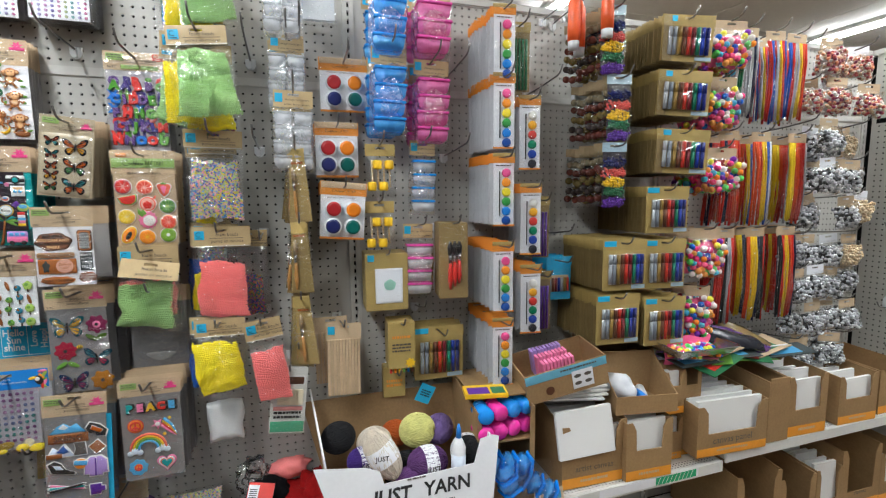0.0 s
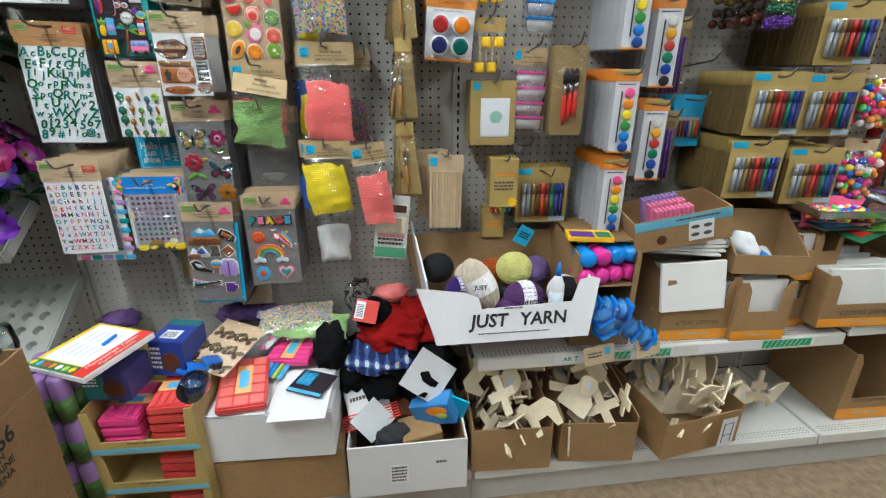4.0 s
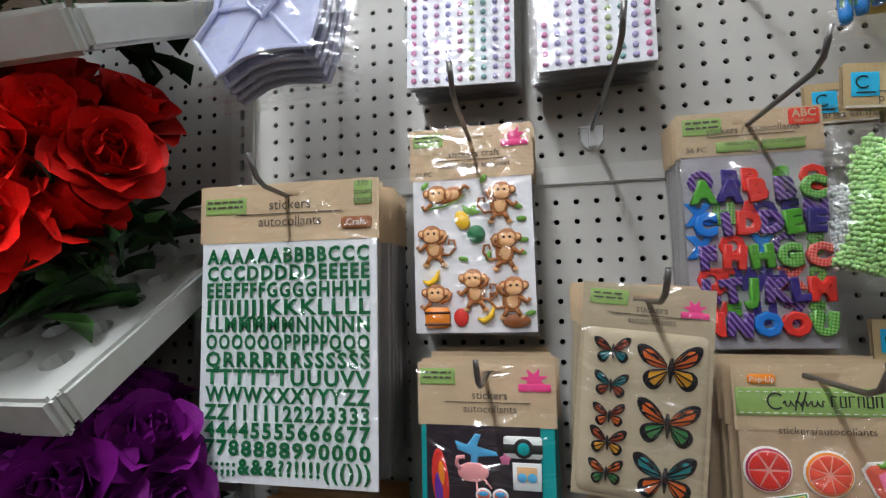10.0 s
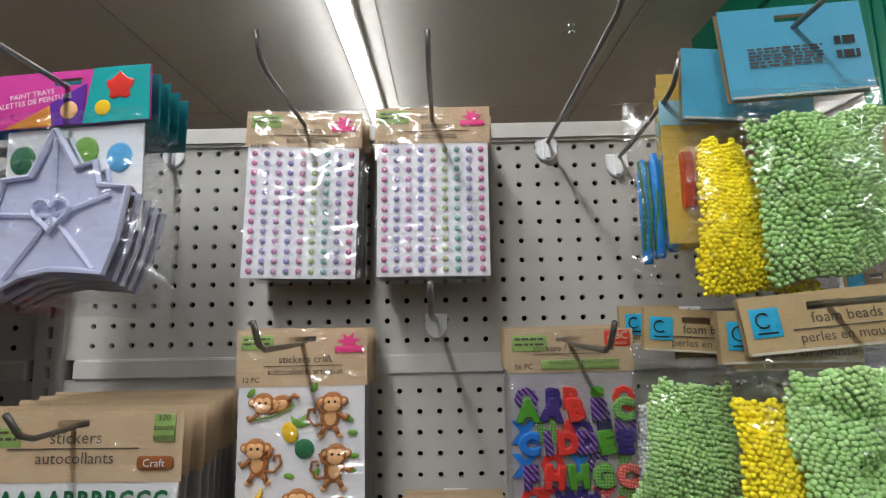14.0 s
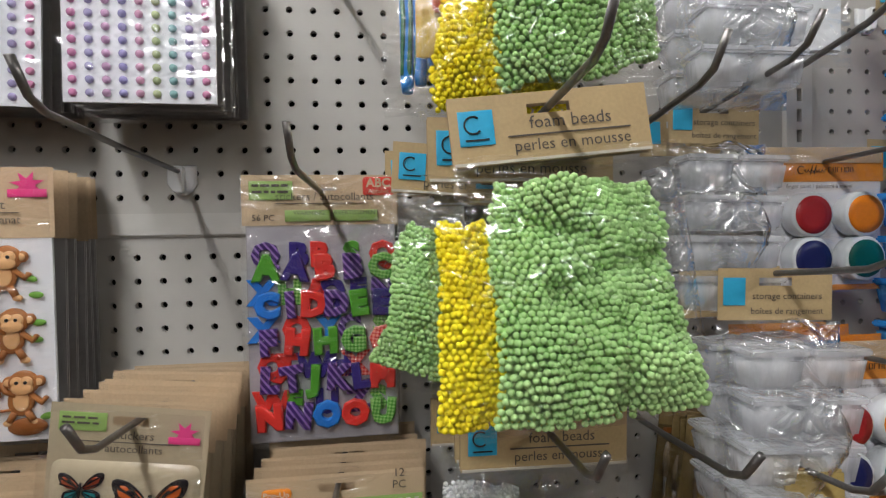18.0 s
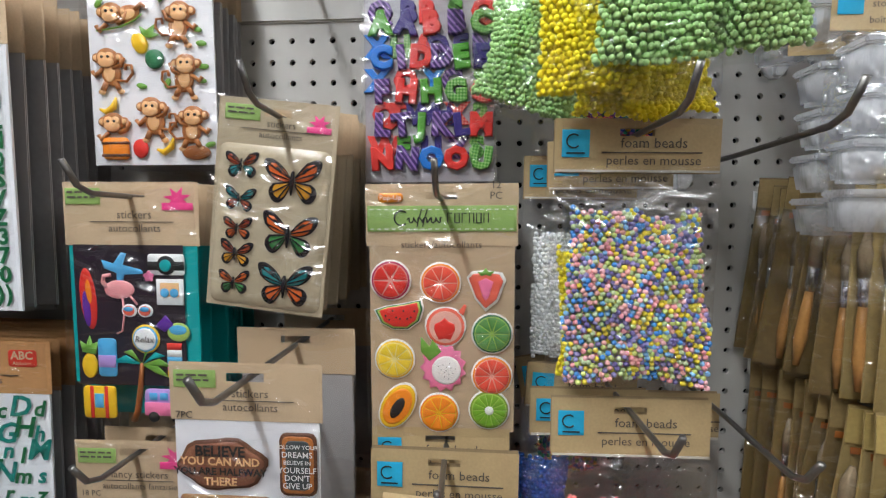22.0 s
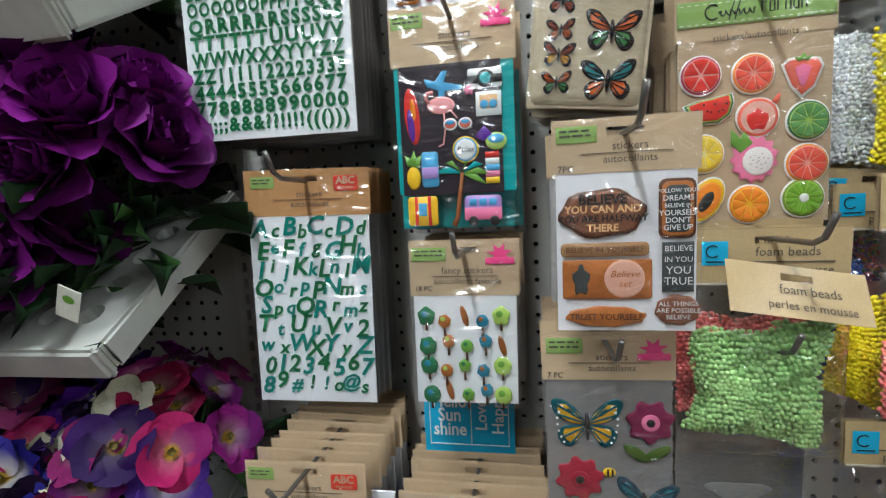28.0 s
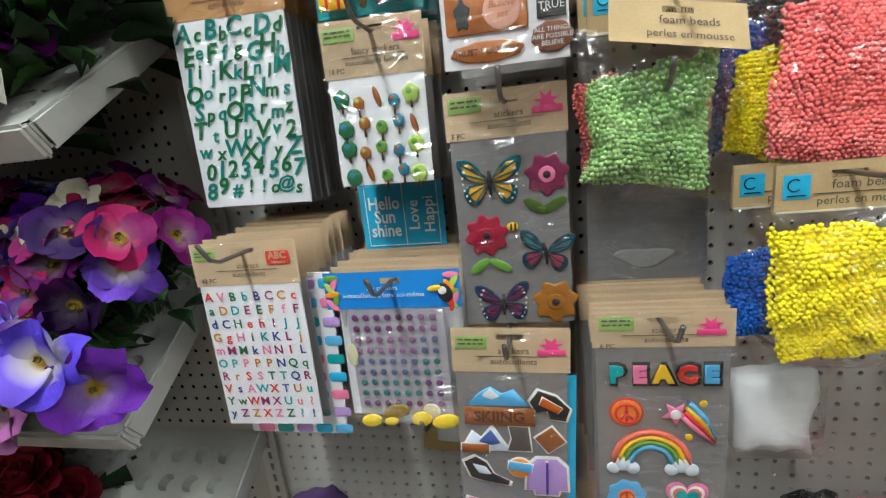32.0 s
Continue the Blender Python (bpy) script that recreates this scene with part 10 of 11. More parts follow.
# ---- wooden shapes in cartons on the base deck of bay two ----
def wood_pile(x0, x1, y0, y1, z0, z1, n, seed):
    rw = random.Random(seed)
    for k in range(n):
        th = thing("wooden_shape", "flat pale plywood craft cut-out in a heap", "wooden cut-out", pose(rw.uniform(x0, x1), rw.uniform(y0, y1), z0 + (z1 - z0) * (k + 0.5) / n, rw.uniform(-60, 60), rw.uniform(-75, 75), rw.uniform(0, 180)), "plywood cut-outs")
        kind = k % 5
        if kind == 0:
            pts = rect(-0.06, 0.06, -0.014, 0.014, 0.003)
        elif kind == 1:
            pts = [(-0.014, -0.06), (0.014, -0.06), (0.014, -0.012), (0.05, -0.012), (0.05, 0.016), (0.014, 0.016), (0.014, 0.06), (-0.014, 0.06), (-0.014, 0.016), (-0.05, 0.016), (-0.05, -0.012), (-0.014, -0.012)]
        elif kind == 2:
            pts = ell(0, 0, 0.05, 0.034, 18, 0.3, 0.1, 3)
        elif kind == 3:
            pts = [(-0.05, -0.06), (-0.03, -0.06), (-0.02, -0.02), (0.02, -0.02), (0.03, -0.06), (0.05, -0.06), (0.05, 0.0), (0.07, 0.04), (0.04, 0.05), (0.02, 0.03), (-0.04, 0.03), (-0.06, 0.0)]
        else:
            pts = [(-0.05, -0.05), (0.05, -0.05), (0.05, 0.0), (0.0, 0.06), (-0.05, 0.0)]
        panel("board", pts, 0.006, PLY, th, -0.003)
        if kind == 2:
            boxp("barcode_label", -0.02, 0.014, -0.0042, -0.0032, -0.012, 0.012, PAPER, th)


for k, (x, w_, hb, rz, sd) in enumerate(((1.335, 0.25, 0.20, -3, 1), (1.615, 0.24, 0.19, -6, 2), (1.975, 0.30, 0.17, 9, 3))):
    display_box(x, -0.42, DECK + 0.003, w_, 0.34, hb, hb * 0.8, "open brown carton filled with plywood cut-outs", rz=rz, band=False, notch=0.03, group="cartons of wooden shapes")
    wood_pile(x - w_ * 0.38, x + w_ * 0.38, -0.40, -0.14, DECK + 0.06, DECK + hb + 0.09, 30, sd)
th = thing("print_card", "white label with a line drawing on a brown carton", "label", pose(2.045, -0.437, DECK + 0.09, 0, 0, 9))
boxp("paper", -0.03, 0.03, -0.0012, -0.0004, -0.055, 0.055, PAPER, th)
part("drawing", tube([(-0.018, -0.002, -0.04), (-0.018, -0.002, 0.035), (0.016, -0.002, 0.035), (0.016, -0.002, -0.04), (-0.018, -0.002, -0.01), (0.016, -0.002, -0.01)], 0.0012, 4), GREYINK, th)
wood_pile(2.05, 2.34, -0.32, -0.14, DECK + 0.03, DECK + 0.12, 16, 9)
for k in range(8):
    th = thing("glue_bottle", "small clear bottle with a dark pointed cap", "bottle", pose(1.90 + 0.05 * (k % 4), -0.12 - 0.05 * (k // 4), DECK + 0.17), "small pointed bottles")
    part("bottle", lathe([(0.018, -0.165), (0.02, -0.16), (0.02, 0.05), (0.008, 0.07)], 12), FROST, th, smooth=True)
    part("cap", lathe([(0.009, 0.07), (0.007, 0.09), (0.002, 0.12)], 10), rgb("cap_grey", 0.10, 0.10, 0.11), th, smooth=True)

# ---- bay one, base deck: cartons and odds and ends ----
def carton(x0, x1, y0, y1, z0, z1, label, m=CORR, rz=0.0, flaps=True, name="carton"):
    th = thing(name, label, "carton", pose((x0 + x1) / 2, (y0 + y1) / 2, z0, 0, 0, rz), "closed cartons")
    w, d, h = x1 - x0, y1 - y0, z1 - z0
    boxp("body", -w / 2, w / 2, -d / 2, d / 2, 0, h, m, th, 0.003)
    if flaps:
        boxp("flap", -w / 2 + 0.002, -0.002, -d / 2, d / 2 - 0.002, h + 0.0005, h + 0.004, m, th)
        boxp("flap", 0.002, w / 2 - 0.002, -d / 2 + 0.003, d / 2, h + 0.0015, h + 0.005, m, th)
    return th


carton(0.44, 0.83, -0.46, -0.10, DECK + 0.003, 0.325, "plain brown carton under a white one", CORR, 2)
th = carton(0.48, 0.82, -0.47, -0.14, 0.333, 0.485, "white carton with open flaps, stacked on a brown one", WCARD, -2)
text("TOLE", 0.05, 0, 0, INK, th, 0, bold=0.02).matrix_basis = pose(0.1715, 0.02, 0.085, 0, 0, 90) @ pose(0, 0, 0, 0, 90, 0)
# a loose flap of the white carton
th = thing("carton_flap", "bent white carton flap standing up a little", "carton flap", pose(0.735, -0.41, 0.499, 4, -3, -4))
boxp("card", -0.075, 0.075, -0.10, 0.10, -0.002, 0.002, WCARD, th)


def parts_case(x, y, z, tilt, roll, turn, m, label, L=0.125, W=0.19, top=None):
    """A flat hinged case with moulded cells."""
    th = thing("parts_case", label, "plastic case", pose(x, y, z, tilt, roll, turn), "flat plastic cases")
    boxp("case", -L / 2, L / 2, -W / 2, W / 2, -0.014, 0.010, m, th, 0.004)
    for i in range(3):
        for j in range(5):
            boxp("cell", -L / 2 + 0.006 + i * (L - 0.008) / 3, -L / 2 + 0.001 + (i + 1) * (L - 0.008) / 3, -W / 2 + 0.005 + j * (W - 0.008) / 5, -W / 2 + 0.001 + (j + 1) * (W - 0.008) / 5, 0.010, 0.0135, top or m, th, 0.0025)
    boxp("label_card", -0.018, 0.022, -0.05, 0.055, 0.0137, 0.0145, rgb("card_peach", 0.80, 0.42, 0.16), th)
    boxp("label_print", -0.010, 0.014, -0.03, 0.035, 0.0147, 0.0151, SKY, th)
    return th


REDP = rgb("red_case", 0.70, 0.075, 0.07, 0.22, coat=0.5)
PINKC = rgb("pink_case", 0.85, 0.07, 0.30, 0.25, coat=0.4)
parts_case(0.571, -0.375, 0.520, 8, 3, 9, REDP, "red see-through parts case lying on a white carton", top=rgb("coral_lid", 0.80, 0.17, 0.15, 0.15, coat=0.6))
parts_case(0.684, -0.250, 0.535, 6, -3, -14, PINKC, "hot pink plastic case lying on the heap", 0.13, 0.11)
th = thing("battery_pack", "black and blue battery blister pack on a carton", "battery pack", pose(0.755, -0.385, 0.512, 4, -3, -28))
boxp("card", -0.055, 0.055, -0.045, 0.045, -0.002, 0.002, BLACKC, th)
for k in range(5):
    part("battery", tube([(-0.035 + k * 0.009, -0.02, 0.008), (-0.035 + k * 0.009, 0.03, 0.008)], 0.0042, 8), rgb("battery_blue", 0.05, 0.35, 0.62, 0.3), th, smooth=True)
boxp("blue_edge", -0.055, 0.055, -0.045, -0.034, 0.0022, 0.003, SKY, th)
th = thing("key_set", "small pack of blue and green plastic keys", "craft pack", pose(0.645, -0.315, 0.515, 10, 6, -20))
for k in range(4):
    boxp("key", -0.03 + k * 0.016, -0.017 + k * 0.016, -0.035, 0.03, 0, 0.008, (SKY, BLUE, LIME, SKY)[k], th, 0.003)
# the kraft trays of pink and red cases
for z0, mm in ((DECK + 0.003, REDP), (0.287, REDP), (0.421, PINKC)):
    th = thing("display_tray", "kraft counter tray of red and pink plastic cases", "display tray", pose(0.352, -0.50, z0, 0, 0, -2), "kraft counter trays")
    w, d, h = 0.265, 0.30, 0.132
    panel("front", [(-w / 2, 0), (w / 2, 0), (w / 2, h), (w / 2 - 0.02, h), (w / 2 - 0.030, 0.040), (-w / 2 + 0.030, 0.040), (-w / 2 + 0.02, h), (-w / 2, h)], 0.004, OLIVE_LT, th)
    shape("blue_band", rect(-w / 2 + 0.001, w / 2 - 0.001, 0.004, 0.020), rgb("sky_edge", 0.16, 0.45, 0.60), th, 0.0004, -0.0008, dome=0)
    bars(th, -0.04, 0.04, 0.030, 0.036, 1, GREYINK, -0.001, 2)
    panel("back", rect(-w / 2, w / 2, 0, h), 0.004, OLIVE_LT, th, d)
    for s in (-1, 1):
        side("side", rect(0.004, d, 0, h), 0.004, OLIVE_LT, th, s * w / 2 + (0.004 if s < 0 else 0))
    boxp("floor", -w / 2 + 0.004, w / 2 - 0.004, 0.004, d, 0, 0.004, OLIVE_LT, th)
    for k in range(4 if mm is PINKC else 3):
        parts_case(0.415, -0.39, z0 + 0.022 + k * 0.029, 0, 0, -95 + 2 * k, REDP, "red flat plastic case in a kraft tray", 0.17, 0.11)
    if mm is PINKC:
        for k in range(3):
            parts_case(0.290, -0.40, z0 + 0.022 + k * 0.03, 0, 0, -92, PINKC, "hot pink flat case in a kraft tray", 0.15, 0.095)
# lilac candles in tiers
LIL = rgb("lilac_candle", 0.30, 0.17, 0.42, 0.4)
for r in range(4):
    for k in range(9):
        th = thing("scented_candle", "tall lilac candle with a green floral label", "candle", pose(0.110 + 0.045 * (k % 3), -0.49 + 0.047 * (k // 3), DECK + 0.003 + r * 0.128), "lilac candles in tiers")
        part("candle", lathe([(0.0195, 0), (0.021, 0.004), (0.021, 0.120), (0.018, 0.127)], 16), LIL, th, smooth=True)
        part("label_band", lathe([(0.0213, 0.006), (0.0213, 0.070)], 16), mat("floral_label", (0.06, 0.12, 0.03), 0.5, var=0.7, scale=60), th, smooth=True)
# boxes and a drawing pad on top of the candles
th = thing("lamp_box", "purple and teal printed carton with a brown lamp picture", "carton", pose(0.275, -0.405, 0.556, 0, 0, -6))
boxp("body", -0.060, 0.060, -0.05, 0.05, 0, 0.085, rgb("purple_print", 0.05, 0.045, 0.17, 0.4), th, 0.002)
shape("teal_panel", rect(-0.058, 0.004, 0.006, 0.080), rgb("teal_carton", 0.03, 0.15, 0.16), th, 0.0005, -0.0506, dome=0)
shape("lamp_picture", ell(0.024, 0.036, 0.028, 0.024, 16), DBROWN, th, 0.0008, -0.0506)
bars(th, -0.052, -0.012, 0.04, 0.068, 3, WHITE_INK, -0.0518, 3)
th = thing("lamp_box", "blue printed carton leaning with a barcode on top", "carton", pose(0.388, -0.305, 0.553, -2, 3, -8) @ Matrix.Diagonal((0.82, 0.95, 0.88, 1)))
boxp("body", -0.055, 0.055, -0.065, 0.065, 0, 0.12, rgb("royal_print", 0.025, 0.05, 0.27, 0.4), th, 0.002)
boxp("barcode_label", -0.03, 0.025, -0.045, 0.0, 0.1203, 0.1210, PAPER, th)
for k in range(9):
    boxp("barcode_bar", -0.026 + k * 0.005, -0.024 + k * 0.005, -0.04, -0.01, 0.1211, 0.1215, INK, th)
shape("lamp_picture", ell(0.012, 0.05, 0.030, 0.034, 16), DBROWN, th, 0.0008, -0.0656)
boxp("teal_corner", -0.055, 0.055, 0.030, 0.064, 0.1202, 0.1206, rgb("teal_carton", 0.03, 0.18, 0.20), th)
bars(th, -0.050, -0.018, 0.02, 0.10, 5, WHITE_INK, -0.0660, 8)
PADR = mat("pad_yellow", (0.80, 0.55, 0.03), 0.4)
th = thing("drawing_pad", "yellow and red drawing tablet lying on cartons", "drawing pad", pose(0.243, -0.412, 0.680, 3, -2, -25) @ Matrix.Diagonal((0.86, 0.95, 1, 1)))
boxp("pad", -0.112, 0.112, -0.100, 0.100, -0.010, 0.006, PAPER, th, 0.002)
boxp("cover", -0.110, 0.110, -0.098, 0.098, 0.006, 0.0070, PADR, th)
boxp("sheet_print", -0.092, 0.066, -0.066, 0.090, 0.0072, 0.0080, PAPER, th)
boxp("red_band", 0.068, 0.110, -0.098, 0.098, 0.0072, 0.0082, RED, th)
boxp("green_foot", -0.110, 0.066, -0.098, -0.070, 0.0072, 0.0082, DLEAF, th)
for k in range(7):
    part("foot_spot", lathe([(0.009, 0.0084), (0.009, 0.0090), (0.004, 0.0092)], 12, at=(-0.098 + k * 0.025, -0.084, 0)), (YEL, SKY, RED, ORG, PAPER, LIME, YEL)[k], th)
part("crayon", tube([(0.028, 0.012, 0.0115), (0.020, 0.055, 0.0115)], 0.0048, 8), BLUE, th, smooth=True)
for k in range(10):
    boxp("sheet_line", -0.065 + 0.024 * (k % 5), -0.058 + 0.024 * (k % 5), -0.04 + 0.06 * (k // 5), 0.005 + 0.06 * (k // 5), 0.0082, 0.0086, rgb("faint_print", 0.55, 0.60, 0.70), th)
for s_, q, xx in (("Manuscript Tablet", 0.020, 0.082), ("Papier manuscrit", 0.015, 0.101)):
    t = text(s_, q, 0, 0, WHITE_INK, th, 0, shear=0.2)
    t.matrix_basis = pose(xx, 0, 0.0090, 0, 0, 90) @ pose(0, 0, 0, -90, 0, 0)
# drinking glasses among them
GLASS = film("drinking_glass", tint=(0.80, 0.86, 0.88), gloss=0.4, wrinkle=0.02, scale=5, rough=0.02)
BLUEGLASS = film("blue_glass", tint=(0.12, 0.30, 0.55), gloss=0.4, wrinkle=0.02, scale=5, rough=0.03)
GREYGLASS = film("smoke_glass", tint=(0.30, 0.31, 0.34), gloss=0.5, wrinkle=0.02, scale=5, rough=0.02)


def goblet(x, y, z, m, label, rx=0, ry=0, s=1.0, upside=False):
    th = thing("wine_glass", label, "wine glass", pose(x, y, z, rx + (180 if upside else 0), ry, 0), "wine glasses")
    prof = [(0.034, 0), (0.033, 0.003), (0.006, 0.008), (0.004, 0.02), (0.004, 0.075), (0.012, 0.088), (0.034, 0.115), (0.040, 0.145), (0.036, 0.185), (0.033, 0.20)]
    noshadow(part("glass", lathe([(r * s, h * s) for r, h in prof], 22), m, th, smooth=True))
    return th


goblet(0.475, -0.335, 0.56, BLUEGLASS, "blue wine glass lying on its side", 75, 20, 0.9)
for k in range(3):
    th = thing("blue_ribbon", "bright blue plastic ribbon piece in the heap", "ribbon", pose(0.44 + 0.03 * k, -0.37, 0.56 + 0.02 * k, 20 * k, 30, 40 * k))
    boxp("strip", -0.04, 0.04, -0.015, 0.015, -0.003, 0.003, rgb("blue_plastic_solid", 0.02, 0.16, 0.60, 0.3), th, 0.002)
# packs fallen on the heap
th = thing("sticker_pack", "fallen kraft pack of dull green butterflies on the heap", "sticker pack", pose(0.510, -0.285, 0.592, -78, 6, -24), "fallen packs")
boxp("card", -0.07, 0.07, 0, 0.003, -0.10, 0.09, KRAFT, th)
c = Card(th, 0.14, 0.19)
rf = random.Random(3)
for k in range(9):
    butterfly(c, 0.2 + 0.3 * (k % 3), -0.12 + 0.29 * (k // 3), 0.025, rgb("moss_wing", 0.16, 0.17, 0.08), rgb("bark_wing", 0.10, 0.07, 0.04), rf.uniform(-0.5, 0.5), DBROWN)
noshadow(sheet("wrapper", -0.075, 0.075, -0.11, 0.09, FILM_BAG, th, 0.006, 6, 8, -0.006, 0.005, 6))
for x, y, z, mm, lab, a in ((0.690, -0.175, 0.612, B_MIX, "fallen clear bag of tiny mixed beads", 8), (0.735, -0.205, 0.590, B_GREEN, "fallen clear bag of green beads", -6)):
    th = thing("bead_bag", lab + " on the heap", "bead bag", pose(x, y, z, -72, 0, a), "bags of foam beads")
    bead_mass("bead_fill", [(-0.11, 0.04), (0.11, 0.05), (0.11, -0.05), (-0.11, -0.04)], 0, 0.0022, mm, th, 0.016, 5)
    noshadow(sheet("bag", -0.12, 0.12, -0.06, 0.06, FILM_BAG, th, 0.022, 10, 6, -0.004, 0.005, 3))
th = thing("heart_pack", "clear pack of small foam hearts in the heap", "craft pack", pose(0.605, -0.19, 0.575, -70, 0, -35), "fallen packs")
boxp("card", -0.05, 0.05, 0, 0.002, -0.06, 0.06, FROST, th)
c = Card(th, 0.10, 0.12)
for k in range(9):
    c.disc("heart", 0.2 + 0.3 * (k % 3), 0.0 + 0.3 * (k // 3), 0.010, (SKY, PAPER, PINKP)[k % 3], 0.002)
noshadow(sheet("wrapper", -0.055, 0.055, -0.065, 0.065, FILM_BAG, th, 0.01, 6, 6, -0.004, 0.006, 8))


def cloth(name, label, x, y, z, sx, sy, sz, m, seed, amp=0.35, freq=3.0):
    """A soft crumpled heap of fabric."""
    th = thing(name, label, "clothing", pose(x, y, z), "knitwear in the heap")
    bm = bmesh.new()
    bmesh.ops.create_icosphere(bm, subdivisions=4, radius=1.0)
    for v in bm.verts:
        q = v.co.copy()
        k = 1 + amp * noise.noise(q * freq + Vector((seed, 0, 0))) + amp * 0.4 * noise.noise(q * freq * 3 + Vector((0, seed, 0)))
        v.co = Vector((q.x * sx, q.y * sy, q.z * sz)) * k
    part("fabric", bm, m, th, smooth=True)
    return th


KNIT_B = mat("black_knit", (0.006, 0.006, 0.007), 0.95, var=0.2, scale=80, bump=0.6, bscale=600, spec=0.12)
KNIT_R = mat("red_knit", (0.30, 0.007, 0.007), 0.95, var=0.2, scale=80, bump=0.6, bscale=600, spec=0.15)
cloth("knit_glove", "black knitted glove slumped on a carton", 0.795, -0.245, 0.540, 0.052, 0.09, 0.070, KNIT_B, 1, 0.22)
cloth("knit_hat", "black knitted hat with a red paper band", 0.925, -0.145, 0.592, 0.06, 0.075, 0.042, KNIT_B, 2, 0.16)
cloth("knit_glove", "black knitted gloves heaped behind an open carton", 1.06, -0.24, 0.44, 0.13, 0.11, 0.085, KNIT_B, 8)
cloth("knit_glove", "black knitted hat fallen between the cartons", 0.850, -0.20, 0.44, 0.075, 0.12, 0.075, KNIT_B, 9, 0.22)
cloth("knit_scarf", "dark red knitted scarf in folds", 1.00, -0.165, 0.548, 0.12, 0.12, 0.050, KNIT_R, 3, 0.38)
cloth("knit_scarf", "dark red knitted scarf end hanging over", 1.07, -0.13, 0.56, 0.06, 0.08, 0.06, KNIT_R, 4, 0.45)
cloth("knit_glove", "black knitted gloves deep in the heap", 0.95, -0.19, 0.43, 0.15, 0.14, 0.10, KNIT_B, 5)
th = thing("paper_band", "red and white paper band with a barcode on a hat", "label", pose(0.893, -0.215, 0.640, -42, 10, -8))
boxp("band", -0.02, 0.05, -0.001, 0.001, -0.035, 0.035, RED, th)
boxp("barcode_label", -0.018, 0.010, -0.002, -0.0012, -0.026, 0.028, PAPER, th)
for k in range(8):
    boxp("barcode_bar", -0.014, 0.006, -0.0028, -0.0022, -0.02 + k * 0.005, -0.018 + k * 0.005, INK, th)
# blue plaid fleece
PLAID = mat("plaid_fleece", (0.02, 0.05, 0.22), 0.95, var=0.1, scale=60, bump=0.5, bscale=500)
nt = PLAID.node_tree
tcn = nt.nodes.new("ShaderNodeTexCoord")
bw = [nt.nodes.new("ShaderNodeTexWave") for _ in range(2)]
for n_, d_ in zip(bw, ("X", "Z")):
    n_.wave_type, n_.bands_direction = "BANDS", d_
    n_.inputs["Scale"].default_value = 10.5
    nt.links.new(tcn.outputs["Object"], n_.inputs["Vector"])
mm_ = nt.nodes.new("ShaderNodeMath")
mm_.operation = "ADD"
nt.links.new(bw[0].outputs["Fac"], mm_.inputs[0])
nt.links.new(bw[1].outputs["Fac"], mm_.inputs[1])
rp_ = nt.nodes.new("ShaderNodeValToRGB")
rp_.color_ramp.interpolation = "CONSTANT"
rp_.color_ramp.elements[0].color = (0.012, 0.02, 0.09, 1)
rp_.color_ramp.elements[1].position, rp_.color_ramp.elements[1].color = 0.45, (0.05, 0.10, 0.30, 1)
e_ = rp_.color_ramp.elements.new(0.78)
e_.color = (0.62, 0.64, 0.66, 1)
hf = nt.nodes.new("ShaderNodeMath")
hf.operation = "MULTIPLY"
hf.inputs[1].default_value = 0.5
nt.links.new(mm_.outputs[0], hf.inputs[0])
nt.links.new(hf.outputs[0], rp_.inputs["Fac"])
nt.links.new(rp_.outputs["Color"], nt.nodes["Principled BSDF"].inputs["Base Color"])
cloth("plaid_scarf", "blue and white checked fleece scarf bundled up", 0.950, -0.235, 0.497, 0.145, 0.10, 0.038, PLAID, 6, 0.25)
for x, y, z, sx, sz, lab, mm in ((0.880, -0.10, 0.635, 0.045, 0.06, "crumpled clear bag with black hooks", "grey_bag"), (0.985, -0.07, 0.625, 0.06, 0.03, "clear bag of coral foam lying at the back", "coral_foam")):
    th = thing("crumpled_bag", lab, "craft bag", pose(x, y, z), "crumpled bags")
    bm = bmesh.new()
    bmesh.ops.create_icosphere(bm, subdivisions=3, radius=1.0)
    for v in bm.verts:
        v.co = Vector((v.co.x * sx, v.co.y * 0.035, v.co.z * sz)) * (1 + 0.30 * noise.noise(v.co * 2) + 0.20 * noise.noise(v.co * 7))
    if mm == "grey_bag":
        noshadow(part("bag", bm, FILM_BAG, th, smooth=False))
        for k in range(3):
            part("hook", tube([(-0.02 + 0.018 * k + 0.010 * math.cos(a), -0.004, -0.012 - 0.006 * k + 0.012 * math.sin(a)) for a in [0.4 + 0.45 * i for i in range(10)]], 0.0022, 5), INK, th, smooth=True)
    else:
        part("bag", bm, mat(mm, (0.9, 0.3, 0.3)), th, smooth=True)
for k, x in enumerate((0.06, 0.42, 0.50)):
    cloth("dish_sponge", "dull purple padded sponge at the back of the deck", x + 0.05, -0.06, 0.575, 0.06, 0.05, 0.025, mat("purple_pad", (0.12, 0.06, 0.20), 0.8, bump=0.4), 20 + k, 0.2)

# the open white carton of mixed leftovers
th = thing("open_carton", "open white carton of mixed leftovers with flaps up", "carton", pose(1.015, -0.465, DECK + 0.003, 0, 0, 0))
w, d, h = 0.345, 0.34, 0.185
panel("front", rect(-w / 2, w / 2, 0, h), 0.005, WCARD, th)
panel("back", rect(-w / 2, w / 2, 0, h), 0.005, WCARD, th, d)
for s in (-1, 1):
    side("side", rect(0.005, d, 0, h), 0.005, WCARD, th, s * w / 2 + (0.005 if s < 0 else 0))
boxp("floor", -w / 2 + 0.005, w / 2 - 0.005, 0.005, d, 0, 0.005, CORR, th)
boxp("lining", w / 2 - 0.008, w / 2 - 0.006, 0.006, d - 0.002, 0.004, h - 0.002, CORR, th)
